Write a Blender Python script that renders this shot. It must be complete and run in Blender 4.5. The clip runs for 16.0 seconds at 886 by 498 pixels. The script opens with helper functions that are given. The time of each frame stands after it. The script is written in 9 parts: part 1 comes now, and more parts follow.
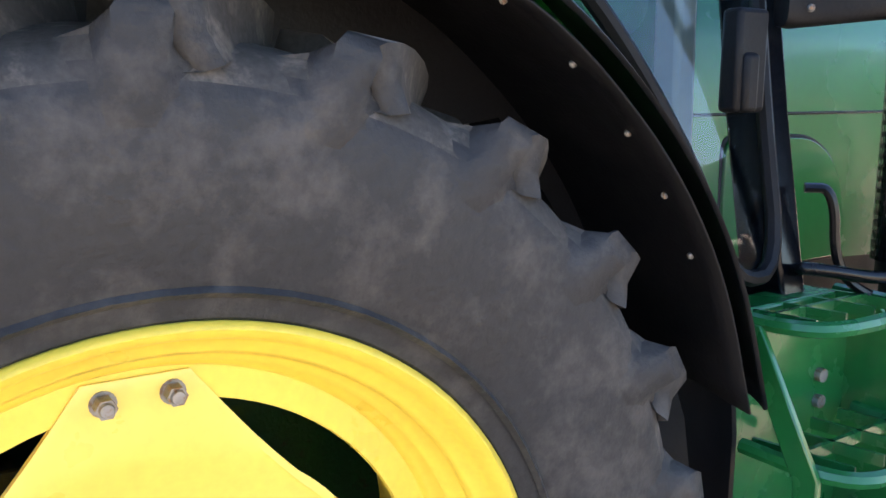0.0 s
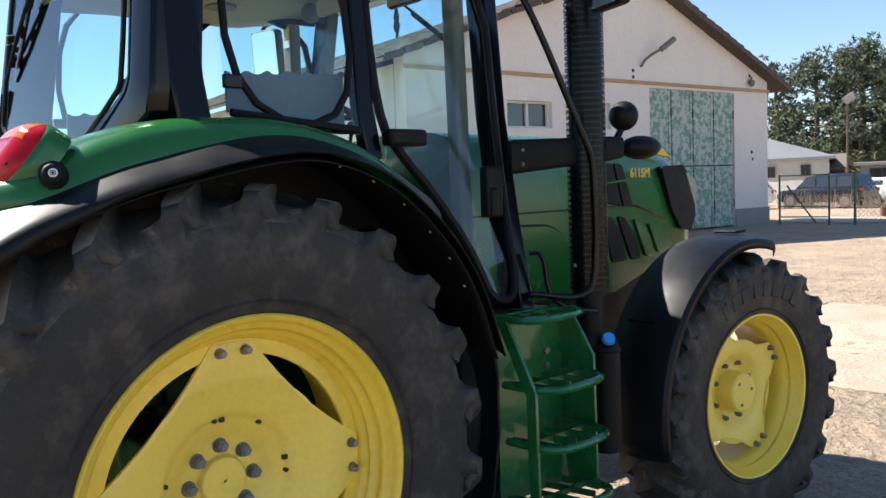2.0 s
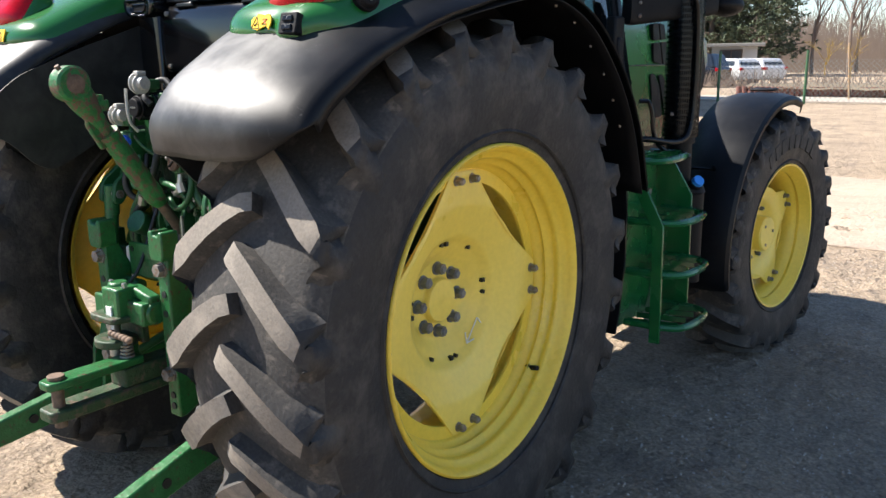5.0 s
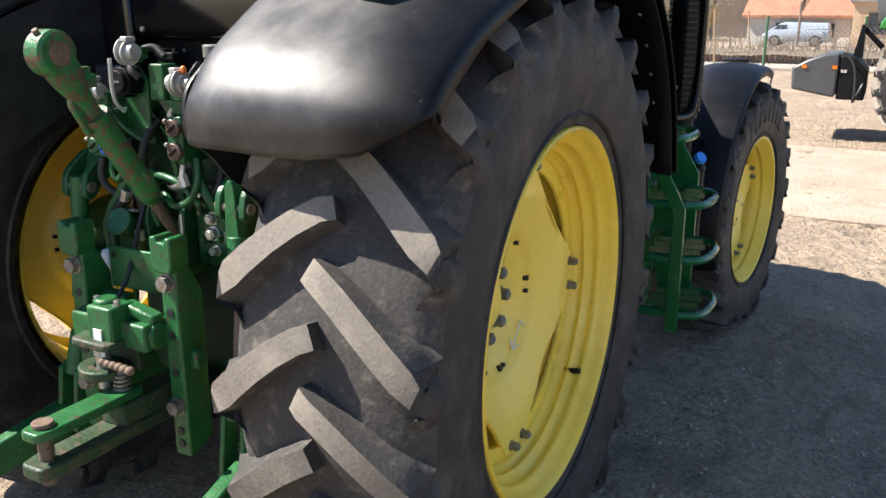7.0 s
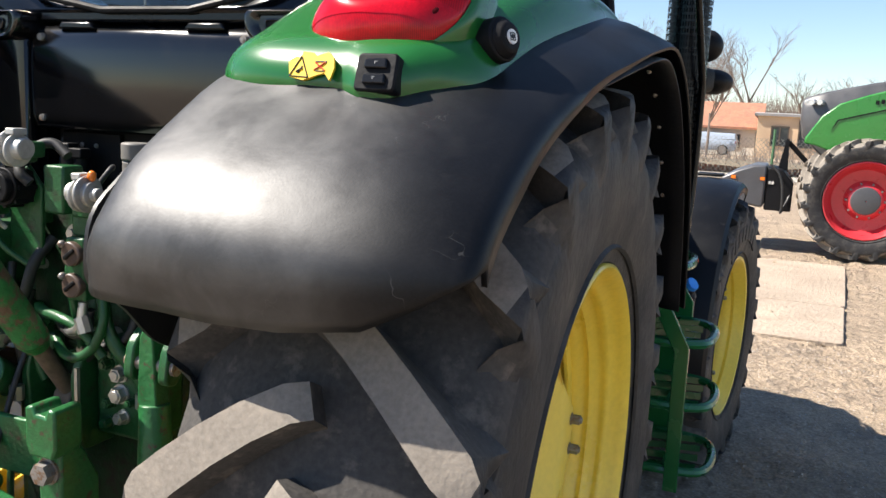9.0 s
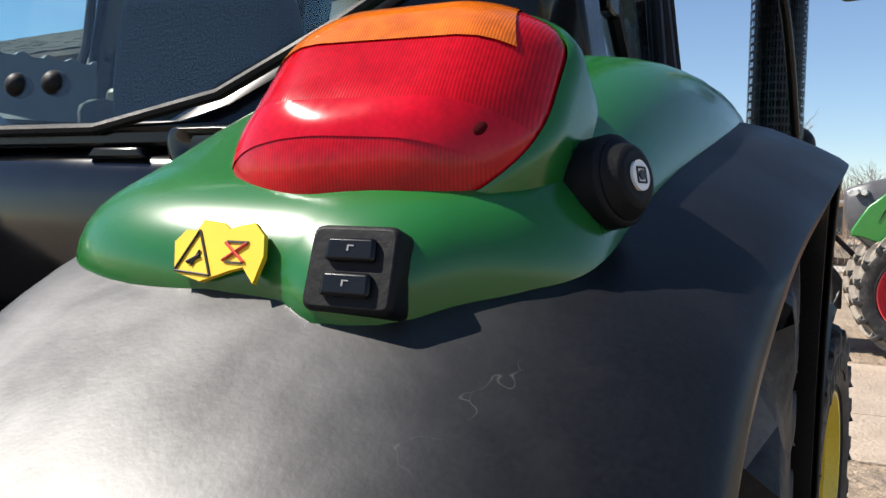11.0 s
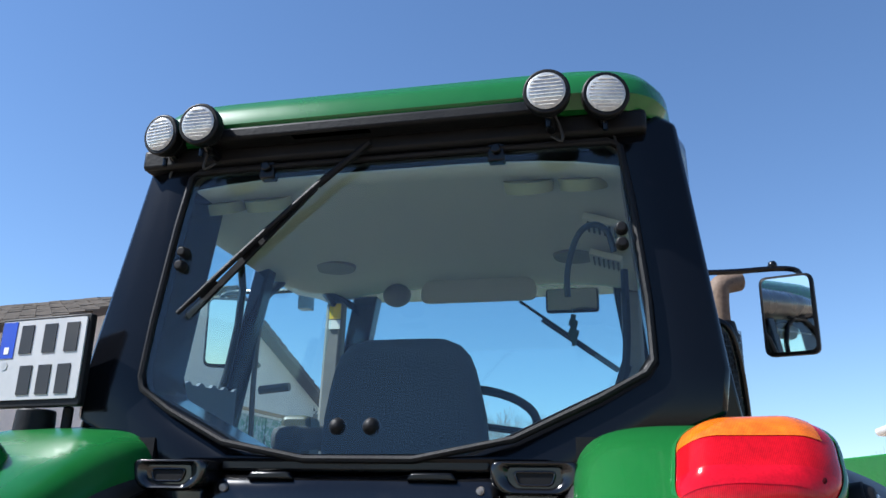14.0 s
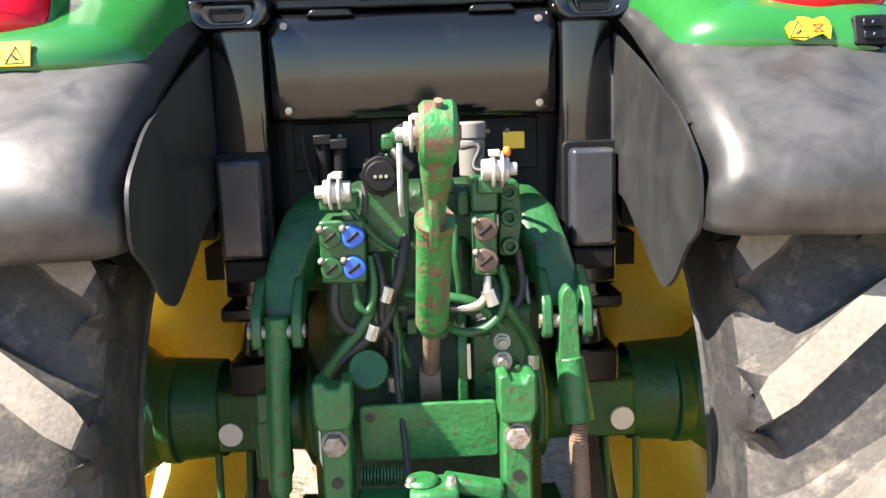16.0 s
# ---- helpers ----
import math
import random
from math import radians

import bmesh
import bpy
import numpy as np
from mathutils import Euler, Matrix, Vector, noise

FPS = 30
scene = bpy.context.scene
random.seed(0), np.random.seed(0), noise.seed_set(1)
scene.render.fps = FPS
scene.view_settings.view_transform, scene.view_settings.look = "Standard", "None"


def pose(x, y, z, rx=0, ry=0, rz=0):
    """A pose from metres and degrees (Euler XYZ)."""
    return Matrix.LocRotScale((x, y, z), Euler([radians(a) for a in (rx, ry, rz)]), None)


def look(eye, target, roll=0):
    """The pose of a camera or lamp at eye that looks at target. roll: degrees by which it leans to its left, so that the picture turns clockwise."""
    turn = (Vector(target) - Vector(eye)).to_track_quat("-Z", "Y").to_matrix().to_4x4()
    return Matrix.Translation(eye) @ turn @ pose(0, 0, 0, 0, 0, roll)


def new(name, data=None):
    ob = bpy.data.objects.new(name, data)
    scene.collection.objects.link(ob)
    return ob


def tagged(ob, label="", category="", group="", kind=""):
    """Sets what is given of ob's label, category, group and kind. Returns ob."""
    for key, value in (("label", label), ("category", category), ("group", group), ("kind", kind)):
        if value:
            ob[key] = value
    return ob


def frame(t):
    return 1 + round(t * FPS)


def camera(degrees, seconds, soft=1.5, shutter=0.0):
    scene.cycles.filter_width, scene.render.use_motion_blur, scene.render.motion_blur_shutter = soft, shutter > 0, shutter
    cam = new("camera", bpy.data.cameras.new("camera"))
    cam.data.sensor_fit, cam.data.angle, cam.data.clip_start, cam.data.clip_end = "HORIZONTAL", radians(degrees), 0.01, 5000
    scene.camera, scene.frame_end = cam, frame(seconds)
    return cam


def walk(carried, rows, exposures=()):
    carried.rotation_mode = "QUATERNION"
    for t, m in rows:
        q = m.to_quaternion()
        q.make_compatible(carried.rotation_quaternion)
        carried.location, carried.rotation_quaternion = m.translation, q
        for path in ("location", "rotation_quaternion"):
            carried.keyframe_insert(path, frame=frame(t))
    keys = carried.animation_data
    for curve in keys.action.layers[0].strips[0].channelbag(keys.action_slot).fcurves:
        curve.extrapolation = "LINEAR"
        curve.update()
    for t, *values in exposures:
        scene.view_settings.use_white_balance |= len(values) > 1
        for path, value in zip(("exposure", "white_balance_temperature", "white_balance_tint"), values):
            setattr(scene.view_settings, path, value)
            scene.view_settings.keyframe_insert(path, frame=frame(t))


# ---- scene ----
cam = camera(56.8, 16.0)
PATH = [
    (0, (1.794, -0.192, 1.524), (0.138, 0.873, 1.172), 0.0),
    (0.5, (1.995, -0.428, 1.565), (0.484, 0.865, 1.350), -1.3),
    (1, (2.274, -0.619, 1.562), (0.801, 0.727, 1.43), -0.8),
    (1.5, (2.605, -0.842, 1.576), (1.13, 0.503, 1.448), -1.1),
    (2, (2.89, -1.094, 1.609), (1.43, 0.265, 1.468), -2.1),
    (2.5, (3.13, -1.257, 1.59), (1.686, 0.114, 1.41), -2.1),
    (3, (3.178, -1.434, 1.567), (1.78, -0.023, 1.333), -2.3),
    (3.5, (2.996, -1.689, 1.56), (1.663, -0.236, 1.229), -3.3),
    (4, (2.758, -1.808, 1.532), (1.482, -0.321, 1.132), -1.9),
    (4.5, (2.48, -1.868, 1.528), (1.222, -0.368, 1.121), -0.8),
    (5, (2.244, -1.966, 1.532), (1.071, -0.409, 1.084), -0.6),
    (5.2, (2.169, -2.0, 1.537), (1.04, -0.419, 1.063), -0.5),
    (7.3, (1.552, -1.946, 1.554), (0.711, -0.213, 1.016), -0.1),
    (7.5, (1.504, -1.971, 1.547), (0.709, -0.215, 1.014), -0.4),
    (8, (1.412, -1.945, 1.547), (0.724, -0.147, 1.005), 0.7),
    (8.5, (1.329, -1.752, 1.559), (0.654, 0.071, 1.087), 2.1),
    (9, (1.264, -1.566, 1.568), (0.523, 0.265, 1.252), 3.0),
    (9.5, (1.163, -1.424, 1.604), (0.394, 0.412, 1.414), 2.4),
    (9.7, (1.122, -1.365, 1.616), (0.361, 0.478, 1.462), 2.2),
    (11.8, (0.979, -0.916, 1.673), (0.137, 0.898, 1.645), 1.0),
    (12, (0.967, -0.985, 1.679), (0.139, 0.836, 1.698), 0.7),
    (12.5, (0.91, -1.279, 1.692), (0.169, 0.564, 1.931), 1.3),
    (13, (0.843, -1.491, 1.683), (0.22, 0.342, 2.188), 2.3),
    (13.5, (0.69, -1.614, 1.658), (0.156, 0.192, 2.336), 1.9),
    (14, (0.567, -1.801, 1.652), (0.126, 0.05, 2.271), 1.2),
    (14.5, (0.455, -1.946, 1.633), (0.121, -0.012, 2.02), 1.2),
    (15, (0.299, -1.942, 1.612), (0.066, 0.034, 1.817), -0.2),
    (15.5, (0.142, -1.949, 1.58), (0.043, 0.049, 1.566), -1.2),
    (16, (0.01, -1.974, 1.516), (0.054, -0.003, 1.180), -2.0),
]
walk(cam, [(t, look(eye, target, roll)) for t, eye, target, roll in PATH], [(0.0, 2.95, 6400, 14), (0.5, 2.60, 6500, 13), (1.0, 2.05, 6400, 12), (1.5, 1.65, 6400, 11), (2.0, 1.30, 6450, 11), (2.5, 1.28, 6450, 12), (5.0, 1.33, 6400, 12), (9.0, 1.22, 6550, 12), (12.0, 0.80, 6200, 11), (13.5, 1.10, 5700, 10), (14.5, 0.95, 5700, 10), (15.2, 1.05, 6000, 11), (16.0, 2.35, 6800, 13)])

# ---- world and light ----
SUN = Vector((-0.82, -0.31, 1.0)).normalized()
world = bpy.data.worlds.new("sky")
scene.world = world
world.use_nodes = True
wn = world.node_tree.nodes
sky = wn.new("ShaderNodeTexSky")
sky.sky_type = "NISHITA"
sky.sun_disc = False
sky.sun_elevation = math.asin(SUN.z)
sky.sun_rotation = math.atan2(SUN.x, SUN.y)
sky.air_density, sky.dust_density, sky.ozone_density = 1.0, 0.0, 3.5
wn["Background"].inputs["Strength"].default_value = 0.077
world.node_tree.links.new(sky.outputs[0], wn["Background"].inputs["Color"])
sun_data = bpy.data.lights.new("sun", "SUN")
sun_data.energy, sun_data.angle, sun_data.color = 5.0, radians(0.5), (1.0, 0.94, 0.84)
sun = new("sun", sun_data)
sun.rotation_euler = SUN.to_track_quat("Z", "Y").to_euler()


# ---- materials ----
def mat(name, color, rough=0.5, metal=0.0, var=0.12, scale=6.0, grain=40.0, bump=0.0, spec=0.5, coat=0.0, second=None, amount=0.5, edge=0.12, rough_var=0.12, island=0.0, coat_rough=0.06):
    """Principled material: two scales of noise on colour and roughness, optional patches of a second colour, optional bump."""
    m = bpy.data.materials.new(name)
    m.use_nodes = True
    n, l = m.node_tree.nodes, m.node_tree.links
    b = n["Principled BSDF"]
    b.inputs["Metallic"].default_value = metal
    b.inputs["Specular IOR Level"].default_value = spec
    b.inputs["Coat Weight"].default_value = coat
    b.inputs["Coat Roughness"].default_value = coat_rough
    tc = n.new("ShaderNodeTexCoord")
    big, fine = n.new("ShaderNodeTexNoise"), n.new("ShaderNodeTexNoise")
    for t, s in ((big, scale), (fine, grain)):
        l.new(tc.outputs["Object"], t.inputs["Vector"])
        t.inputs["Scale"].default_value, t.inputs["Detail"].default_value = s, 6.0
    mixn = n.new("ShaderNodeMath")
    mixn.operation = "ADD"
    l.new(big.outputs["Fac"], mixn.inputs[0])
    l.new(fine.outputs["Fac"], mixn.inputs[1])
    if island:
        geo, isl = n.new("ShaderNodeNewGeometry"), n.new("ShaderNodeMath")
        isl.operation = "MULTIPLY_ADD"
        isl.inputs[1].default_value = island
        l.new(geo.outputs["Random Per Island"], isl.inputs[0])
        l.new(mixn.outputs[0], isl.inputs[2])
        mixn = isl
    rng = n.new("ShaderNodeMapRange")
    rng.inputs["From Min"].default_value, rng.inputs["From Max"].default_value = 0.6, 1.4
    rng.inputs["To Min"].default_value, rng.inputs["To Max"].default_value = 1 - var, 1 + var
    l.new(mixn.outputs[0], rng.inputs["Value"])
    col = n.new("ShaderNodeMix")
    col.data_type, col.blend_type = "RGBA", "MULTIPLY"
    col.inputs["Factor"].default_value = 1.0
    col.inputs["A"].default_value = (*color, 1)
    l.new(rng.outputs[0], col.inputs["B"])
    out = col.outputs["Result"]
    if second:
        patch, ramp = n.new("ShaderNodeTexNoise"), n.new("ShaderNodeMapRange")
        l.new(tc.outputs["Object"], patch.inputs["Vector"])
        patch.inputs["Scale"].default_value, patch.inputs["Detail"].default_value, patch.inputs["Roughness"].default_value = scale * 2.3, 8.0, 0.65
        ramp.inputs["From Min"].default_value, ramp.inputs["From Max"].default_value = 1 - amount, 1 - amount + edge
        l.new(patch.outputs["Fac"], ramp.inputs["Value"])
        two = n.new("ShaderNodeMix")
        two.data_type = "RGBA"
        l.new(ramp.outputs[0], two.inputs["Factor"])
        l.new(out, two.inputs["A"])
        two.inputs["B"].default_value = (*second, 1)
        out = two.outputs["Result"]
    l.new(out, b.inputs["Base Color"])
    rr = n.new("ShaderNodeMapRange")
    rr.inputs["From Min"].default_value, rr.inputs["From Max"].default_value = 0.3, 0.7
    rr.inputs["To Min"].default_value, rr.inputs["To Max"].default_value = max(0.02, rough - rough_var), min(1, rough + rough_var)
    l.new(big.outputs["Fac"], rr.inputs["Value"])
    l.new(rr.outputs[0], b.inputs["Roughness"])
    if bump:
        bp = n.new("ShaderNodeBump")
        bp.inputs["Strength"].default_value, bp.inputs["Distance"].default_value = 1.0, bump
        l.new(fine.outputs["Fac"], bp.inputs["Height"])
        l.new(bp.outputs[0], b.inputs["Normal"])
    return m


def glass(name, color, rough=0.0, mix=0.85):
    """Thin pane: mostly clear, tinted, with real mirror reflection by Fresnel."""
    m = bpy.data.materials.new(name)
    m.use_nodes = True
    n, l = m.node_tree.nodes, m.node_tree.links
    n.remove(n["Principled BSDF"])
    tr, gl, fr, mx = n.new("ShaderNodeBsdfTransparent"), n.new("ShaderNodeBsdfGlossy"), n.new("ShaderNodeMath"), n.new("ShaderNodeMixShader")
    tr.inputs["Color"].default_value = (*color, 1)
    gl.inputs["Roughness"].default_value = rough
    lw, pw = n.new("ShaderNodeLayerWeight"), n.new("ShaderNodeMath")
    lw.inputs["Blend"].default_value = 0.5
    pw.operation, fr.operation = "POWER", "MULTIPLY_ADD"
    pw.inputs[1].default_value = 5.0
    fr.inputs[1].default_value, fr.inputs[2].default_value = 0.92, 0.07
    l.new(lw.outputs["Facing"], pw.inputs[0])
    l.new(pw.outputs[0], fr.inputs[0])
    l.new(fr.outputs[0], mx.inputs[0])
    l.new(tr.outputs[0], mx.inputs[1])
    l.new(gl.outputs[0], mx.inputs[2])
    l.new(mx.outputs[0], n["Material Output"].inputs["Surface"])
    return m


def ribbed(m, scale, depth, dark):
    """Moulded vertical ribs across a lamp lens, the shade of their grooves put into the colour."""
    n, l = m.node_tree.nodes, m.node_tree.links
    b = n["Principled BSDF"]
    tc, wv, bp = n.new("ShaderNodeTexCoord"), n.new("ShaderNodeTexWave"), n.new("ShaderNodeBump")
    wv.inputs["Scale"].default_value = scale
    l.new(tc.outputs["Object"], wv.inputs["Vector"])
    bp.inputs["Distance"].default_value = depth
    l.new(wv.outputs["Fac"], bp.inputs["Height"])
    l.new(bp.outputs[0], b.inputs["Normal"])
    # groove shade painted in: the rib wave also darkens the base colour
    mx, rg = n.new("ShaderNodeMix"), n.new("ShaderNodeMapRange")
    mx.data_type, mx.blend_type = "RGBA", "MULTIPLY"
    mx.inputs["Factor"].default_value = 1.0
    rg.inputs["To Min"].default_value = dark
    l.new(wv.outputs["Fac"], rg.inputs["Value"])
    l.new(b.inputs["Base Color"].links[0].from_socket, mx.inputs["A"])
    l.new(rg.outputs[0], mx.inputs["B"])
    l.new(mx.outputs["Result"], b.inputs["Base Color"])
    return m


GREEN = mat("green_paint", (0.012, 0.115, 0.022), 0.26, var=0.06, scale=3, spec=0.45, coat=0.2, rough_var=0.05)
GREEN_CAST = mat("green_painted_casting", (0.010, 0.077, 0.021), 0.42, var=0.3, scale=11, grain=80, bump=0.002, second=(0.030, 0.026, 0.014), amount=0.43, edge=0.12)
DRAWBAR = mat("worn_drawbar_steel", (0.020, 0.050, 0.018), 0.6, var=0.3, scale=16, grain=90, bump=0.003, second=(0.085, 0.060, 0.042), amount=0.50, edge=0.12)
GREEN_WORN = mat("worn_green_paint", (0.014, 0.112, 0.030), 0.42, var=0.3, scale=22, grain=90, bump=0.002, second=(0.065, 0.040, 0.024), amount=0.42, edge=0.06)
LINK_WORN = mat("chipped_green_paint", (0.018, 0.155, 0.038), 0.5, var=0.3, scale=19, grain=90, bump=0.003, second=(0.13, 0.070, 0.046), amount=0.52, edge=0.10)
GREEN_GRIME = mat("grimy_green_casting", (0.007, 0.045, 0.014), 0.5, var=0.35, scale=10, grain=80, bump=0.003, second=(0.018, 0.015, 0.011), amount=0.5, edge=0.15)
GREEN_STEP = mat("green_step_paint", (0.010, 0.12, 0.03), 0.25, var=0.12, scale=8, coat=0.3, second=(0.05, 0.06, 0.04), amount=0.33)
YELLOW = mat("yellow_wheel_paint", (0.86, 0.66, 0.115), 0.38, var=0.08, scale=4, grain=60, second=(0.45, 0.29, 0.05), amount=0.27, edge=0.12, coat=0.1)
YELLOW_RIM = mat("yellow_rim_paint", (0.85, 0.62, 0.07), 0.36, var=0.1, scale=5, grain=70, second=(0.10, 0.05, 0.02), amount=0.27, edge=0.03, coat=0.1)
RUBBER = mat("tyre_rubber", (0.017, 0.0165, 0.017), 0.68, var=0.4, scale=4.5, grain=70, bump=0.003, second=(0.115, 0.101, 0.087), amount=0.52, edge=0.46)
TREAD = mat("dusty_tread_rubber", (0.050, 0.046, 0.042), 0.82, var=0.45, scale=9, grain=110, bump=0.0014, second=(0.235, 0.20, 0.162), amount=0.47, edge=0.35)
LUG = mat("worn_lug_rubber", (0.20, 0.175, 0.146), 0.9, var=0.3, scale=8, grain=140, bump=0.0010, second=(0.34, 0.295, 0.24), amount=0.52, edge=0.4)
BLACK_PLASTIC = mat("black_fender_plastic", (0.005, 0.0055, 0.0068), 0.42, var=0.5, scale=6, grain=260, bump=0.00012, spec=0.4, second=(0.013, 0.013, 0.0135), amount=0.47, edge=0.32, rough_var=0.08)
def scuffed(m, scale, tone):
    """Fine pale scratches, broken up by patches, over a dark plastic."""
    n, l = m.node_tree.nodes, m.node_tree.links
    b = n["Principled BSDF"]
    tc, wp, ad, vo, mr, nm, mm, mu, mx = (n.new("ShaderNode" + k) for k in ("TexCoord", "TexNoise", "Mix", "TexVoronoi", "MapRange", "TexNoise", "MapRange", "Math", "Mix"))
    wp.inputs["Scale"].default_value, wp.inputs["Detail"].default_value = 5.0, 4.0
    l.new(tc.outputs["Object"], wp.inputs["Vector"])
    ad.data_type, ad.blend_type = "RGBA", "ADD"
    ad.inputs["Factor"].default_value = 0.6
    l.new(tc.outputs["Object"], ad.inputs["A"])
    l.new(wp.outputs["Color"], ad.inputs["B"])
    vo.feature = "DISTANCE_TO_EDGE"
    vo.inputs["Scale"].default_value = scale
    l.new(ad.outputs["Result"], vo.inputs["Vector"])
    mr.inputs["From Min"].default_value, mr.inputs["From Max"].default_value = 0.0, 0.0035
    mr.inputs["To Min"].default_value, mr.inputs["To Max"].default_value = 1.0, 0.0
    l.new(vo.outputs["Distance"], mr.inputs["Value"])
    nm.inputs["Scale"].default_value, nm.inputs["Detail"].default_value = 9.0, 5.0
    l.new(tc.outputs["Object"], nm.inputs["Vector"])
    mm.inputs["From Min"].default_value, mm.inputs["From Max"].default_value = 0.56, 0.68
    l.new(nm.outputs["Fac"], mm.inputs["Value"])
    mu.operation = "MULTIPLY"
    l.new(mr.outputs[0], mu.inputs[0])
    l.new(mm.outputs[0], mu.inputs[1])
    mx.data_type = "RGBA"
    l.new(mu.outputs[0], mx.inputs["Factor"])
    l.new(b.inputs["Base Color"].links[0].from_socket, mx.inputs["A"])
    mx.inputs["B"].default_value = (*tone, 1)
    l.new(mx.outputs["Result"], b.inputs["Base Color"])
    return m


def dusty_crown(m, dust):
    """Dust lying in streaks along the crown of a fender, rougher than the clean flanks."""
    n, l = m.node_tree.nodes, m.node_tree.links
    b = n["Principled BSDF"]
    tc, sep, ab, band, ns, nr, mu, mx, ro, sp = (n.new("ShaderNode" + k) for k in ("TexCoord", "SeparateXYZ", "Math", "MapRange", "TexNoise", "MapRange", "Math", "Mix", "Mix", "MapRange"))
    l.new(tc.outputs["Object"], sep.inputs[0])
    ab.operation, mu.operation = "ABSOLUTE", "MULTIPLY"
    l.new(sep.outputs["X"], ab.inputs[0])
    band.interpolation_type = "SMOOTHSTEP"
    band.inputs["From Min"].default_value, band.inputs["From Max"].default_value = 0.72, 0.92
    band.inputs["To Min"].default_value, band.inputs["To Max"].default_value = 1.0, 0.0
    l.new(ab.outputs[0], band.inputs["Value"])
    ns.inputs["Scale"].default_value, ns.inputs["Detail"].default_value, ns.inputs["Roughness"].default_value, ns.inputs["Distortion"].default_value = 11.0, 9.0, 0.62, 0.35
    l.new(tc.outputs["Object"], ns.inputs["Vector"])
    nr.inputs["From Min"].default_value, nr.inputs["From Max"].default_value = 0.38, 0.68
    nr.inputs["To Min"].default_value, nr.inputs["To Max"].default_value = 0.45, 1.0
    l.new(ns.outputs["Fac"], nr.inputs["Value"])
    # the inner side of the fender, below its crease, is cleaner
    side, both = n.new("ShaderNodeMapRange"), n.new("ShaderNodeMath")
    side.inputs["From Min"].default_value, side.inputs["From Max"].default_value = 0.44, 0.52
    side.inputs["To Min"].default_value = 0.45
    l.new(ab.outputs[0], side.inputs["Value"])
    both.operation = "MULTIPLY"
    l.new(band.outputs[0], both.inputs[0])
    l.new(side.outputs[0], both.inputs[1])
    l.new(both.outputs[0], mu.inputs[0])
    l.new(nr.outputs[0], mu.inputs[1])
    mx.data_type = "RGBA"
    l.new(mu.outputs[0], mx.inputs["Factor"])
    l.new(b.inputs["Base Color"].links[0].from_socket, mx.inputs["A"])
    mx.inputs["B"].default_value = (*dust, 1)
    l.new(mx.outputs["Result"], b.inputs["Base Color"])
    l.new(mu.outputs[0], ro.inputs["Factor"])
    l.new(b.inputs["Roughness"].links[0].from_socket, ro.inputs["A"])
    ro.inputs["B"].default_value = 0.53
    l.new(ro.outputs["Result"], b.inputs["Roughness"])
    sp.inputs["To Min"].default_value, sp.inputs["To Max"].default_value = 0.22, 1.0
    l.new(mu.outputs[0], sp.inputs["Value"])
    l.new(sp.outputs[0], b.inputs["Specular IOR Level"])
    return m


dusty_crown(BLACK_PLASTIC, (0.046, 0.045, 0.044))
scuffed(BLACK_PLASTIC, 7.0, (0.075, 0.075, 0.073))
BLACK = mat("black_painted_steel", (0.0035, 0.0038, 0.0048), 0.24, var=0.2, scale=6, spec=0.3, rough_var=0.06)
GLOSS_BLACK = mat("glossy_black_moulding", (0.004, 0.004, 0.0048), 0.13, var=0.3, scale=7, grain=90, spec=0.5, coat=0.15, rough_var=0.05, second=(0.012, 0.011, 0.010), amount=0.42, edge=0.2)
COVER_GREY = mat("dark_grey_cover_plastic", (0.030, 0.033, 0.040), 0.3, var=0.15, scale=8, grain=90, coat=0.2)
BLACK_MATT = mat("matt_black_plastic", (0.0055, 0.0055, 0.0065), 0.55, var=0.25, scale=8, grain=120, bump=0.0008, spec=0.2)
PILLAR = mat("dark_blue_black_pillar", (0.0032, 0.0036, 0.0052), 0.16, var=0.1, scale=3, coat=0.06, spec=0.22, rough_var=0.03)
STEEL = mat("bare_steel", (0.45, 0.44, 0.42), 0.38, 0.85, var=0.2, scale=14)
BOLT = mat("dull_bolt_steel", (0.26, 0.245, 0.23), 0.5, 0.5, var=0.3, scale=40, second=(0.20, 0.115, 0.06), amount=0.5)
NUT = mat("blue_grey_nut", (0.16, 0.17, 0.19), 0.45, 0.4, var=0.2, scale=40)
RUST = mat("rusty_pipe", (0.17, 0.115, 0.08), 0.75, 0.1, var=0.35, scale=9, grain=70, bump=0.002, second=(0.10, 0.07, 0.05), amount=0.45)
LENS_RED = mat("red_lamp_lens", (0.48, 0.003, 0.009), 0.10, var=0.25, scale=24, grain=160, coat=0.0, spec=0.30, rough_var=0.03)
LENS_DARK_RED = mat("dark_red_reflector", (0.44, 0.003, 0.012), 0.10, var=0.25, scale=40, grain=260, spec=0.30, rough_var=0.03)
LENS_SHADE = mat("dark_lamp_hole", (0.05, 0.002, 0.004), 0.9, var=0.1, spec=0.1)
SWITCH_MARK = mat("grey_print", (0.22, 0.22, 0.22), 0.5, var=0.05)
LENS_AMBER = mat("amber_lamp_lens", (0.70, 0.145, 0.003), 0.12, var=0.35, scale=26, grain=90, coat=0.35, rough_var=0.04)
# last value: how far the painted groove shade darkens each lens
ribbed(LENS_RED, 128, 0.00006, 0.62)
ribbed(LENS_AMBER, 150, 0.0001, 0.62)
LENS_CLEAR = mat("clear_lamp_lens", (0.42, 0.43, 0.43), 0.2, 0.2, var=0.3, scale=60, grain=200, coat=0.8)
SIGN_YELLOW = mat("yellow_decal", (0.80, 0.50, 0.02), 0.4, var=0.06)
SIGN_WHITE = mat("white_decal", (0.75, 0.75, 0.73), 0.4, var=0.05)
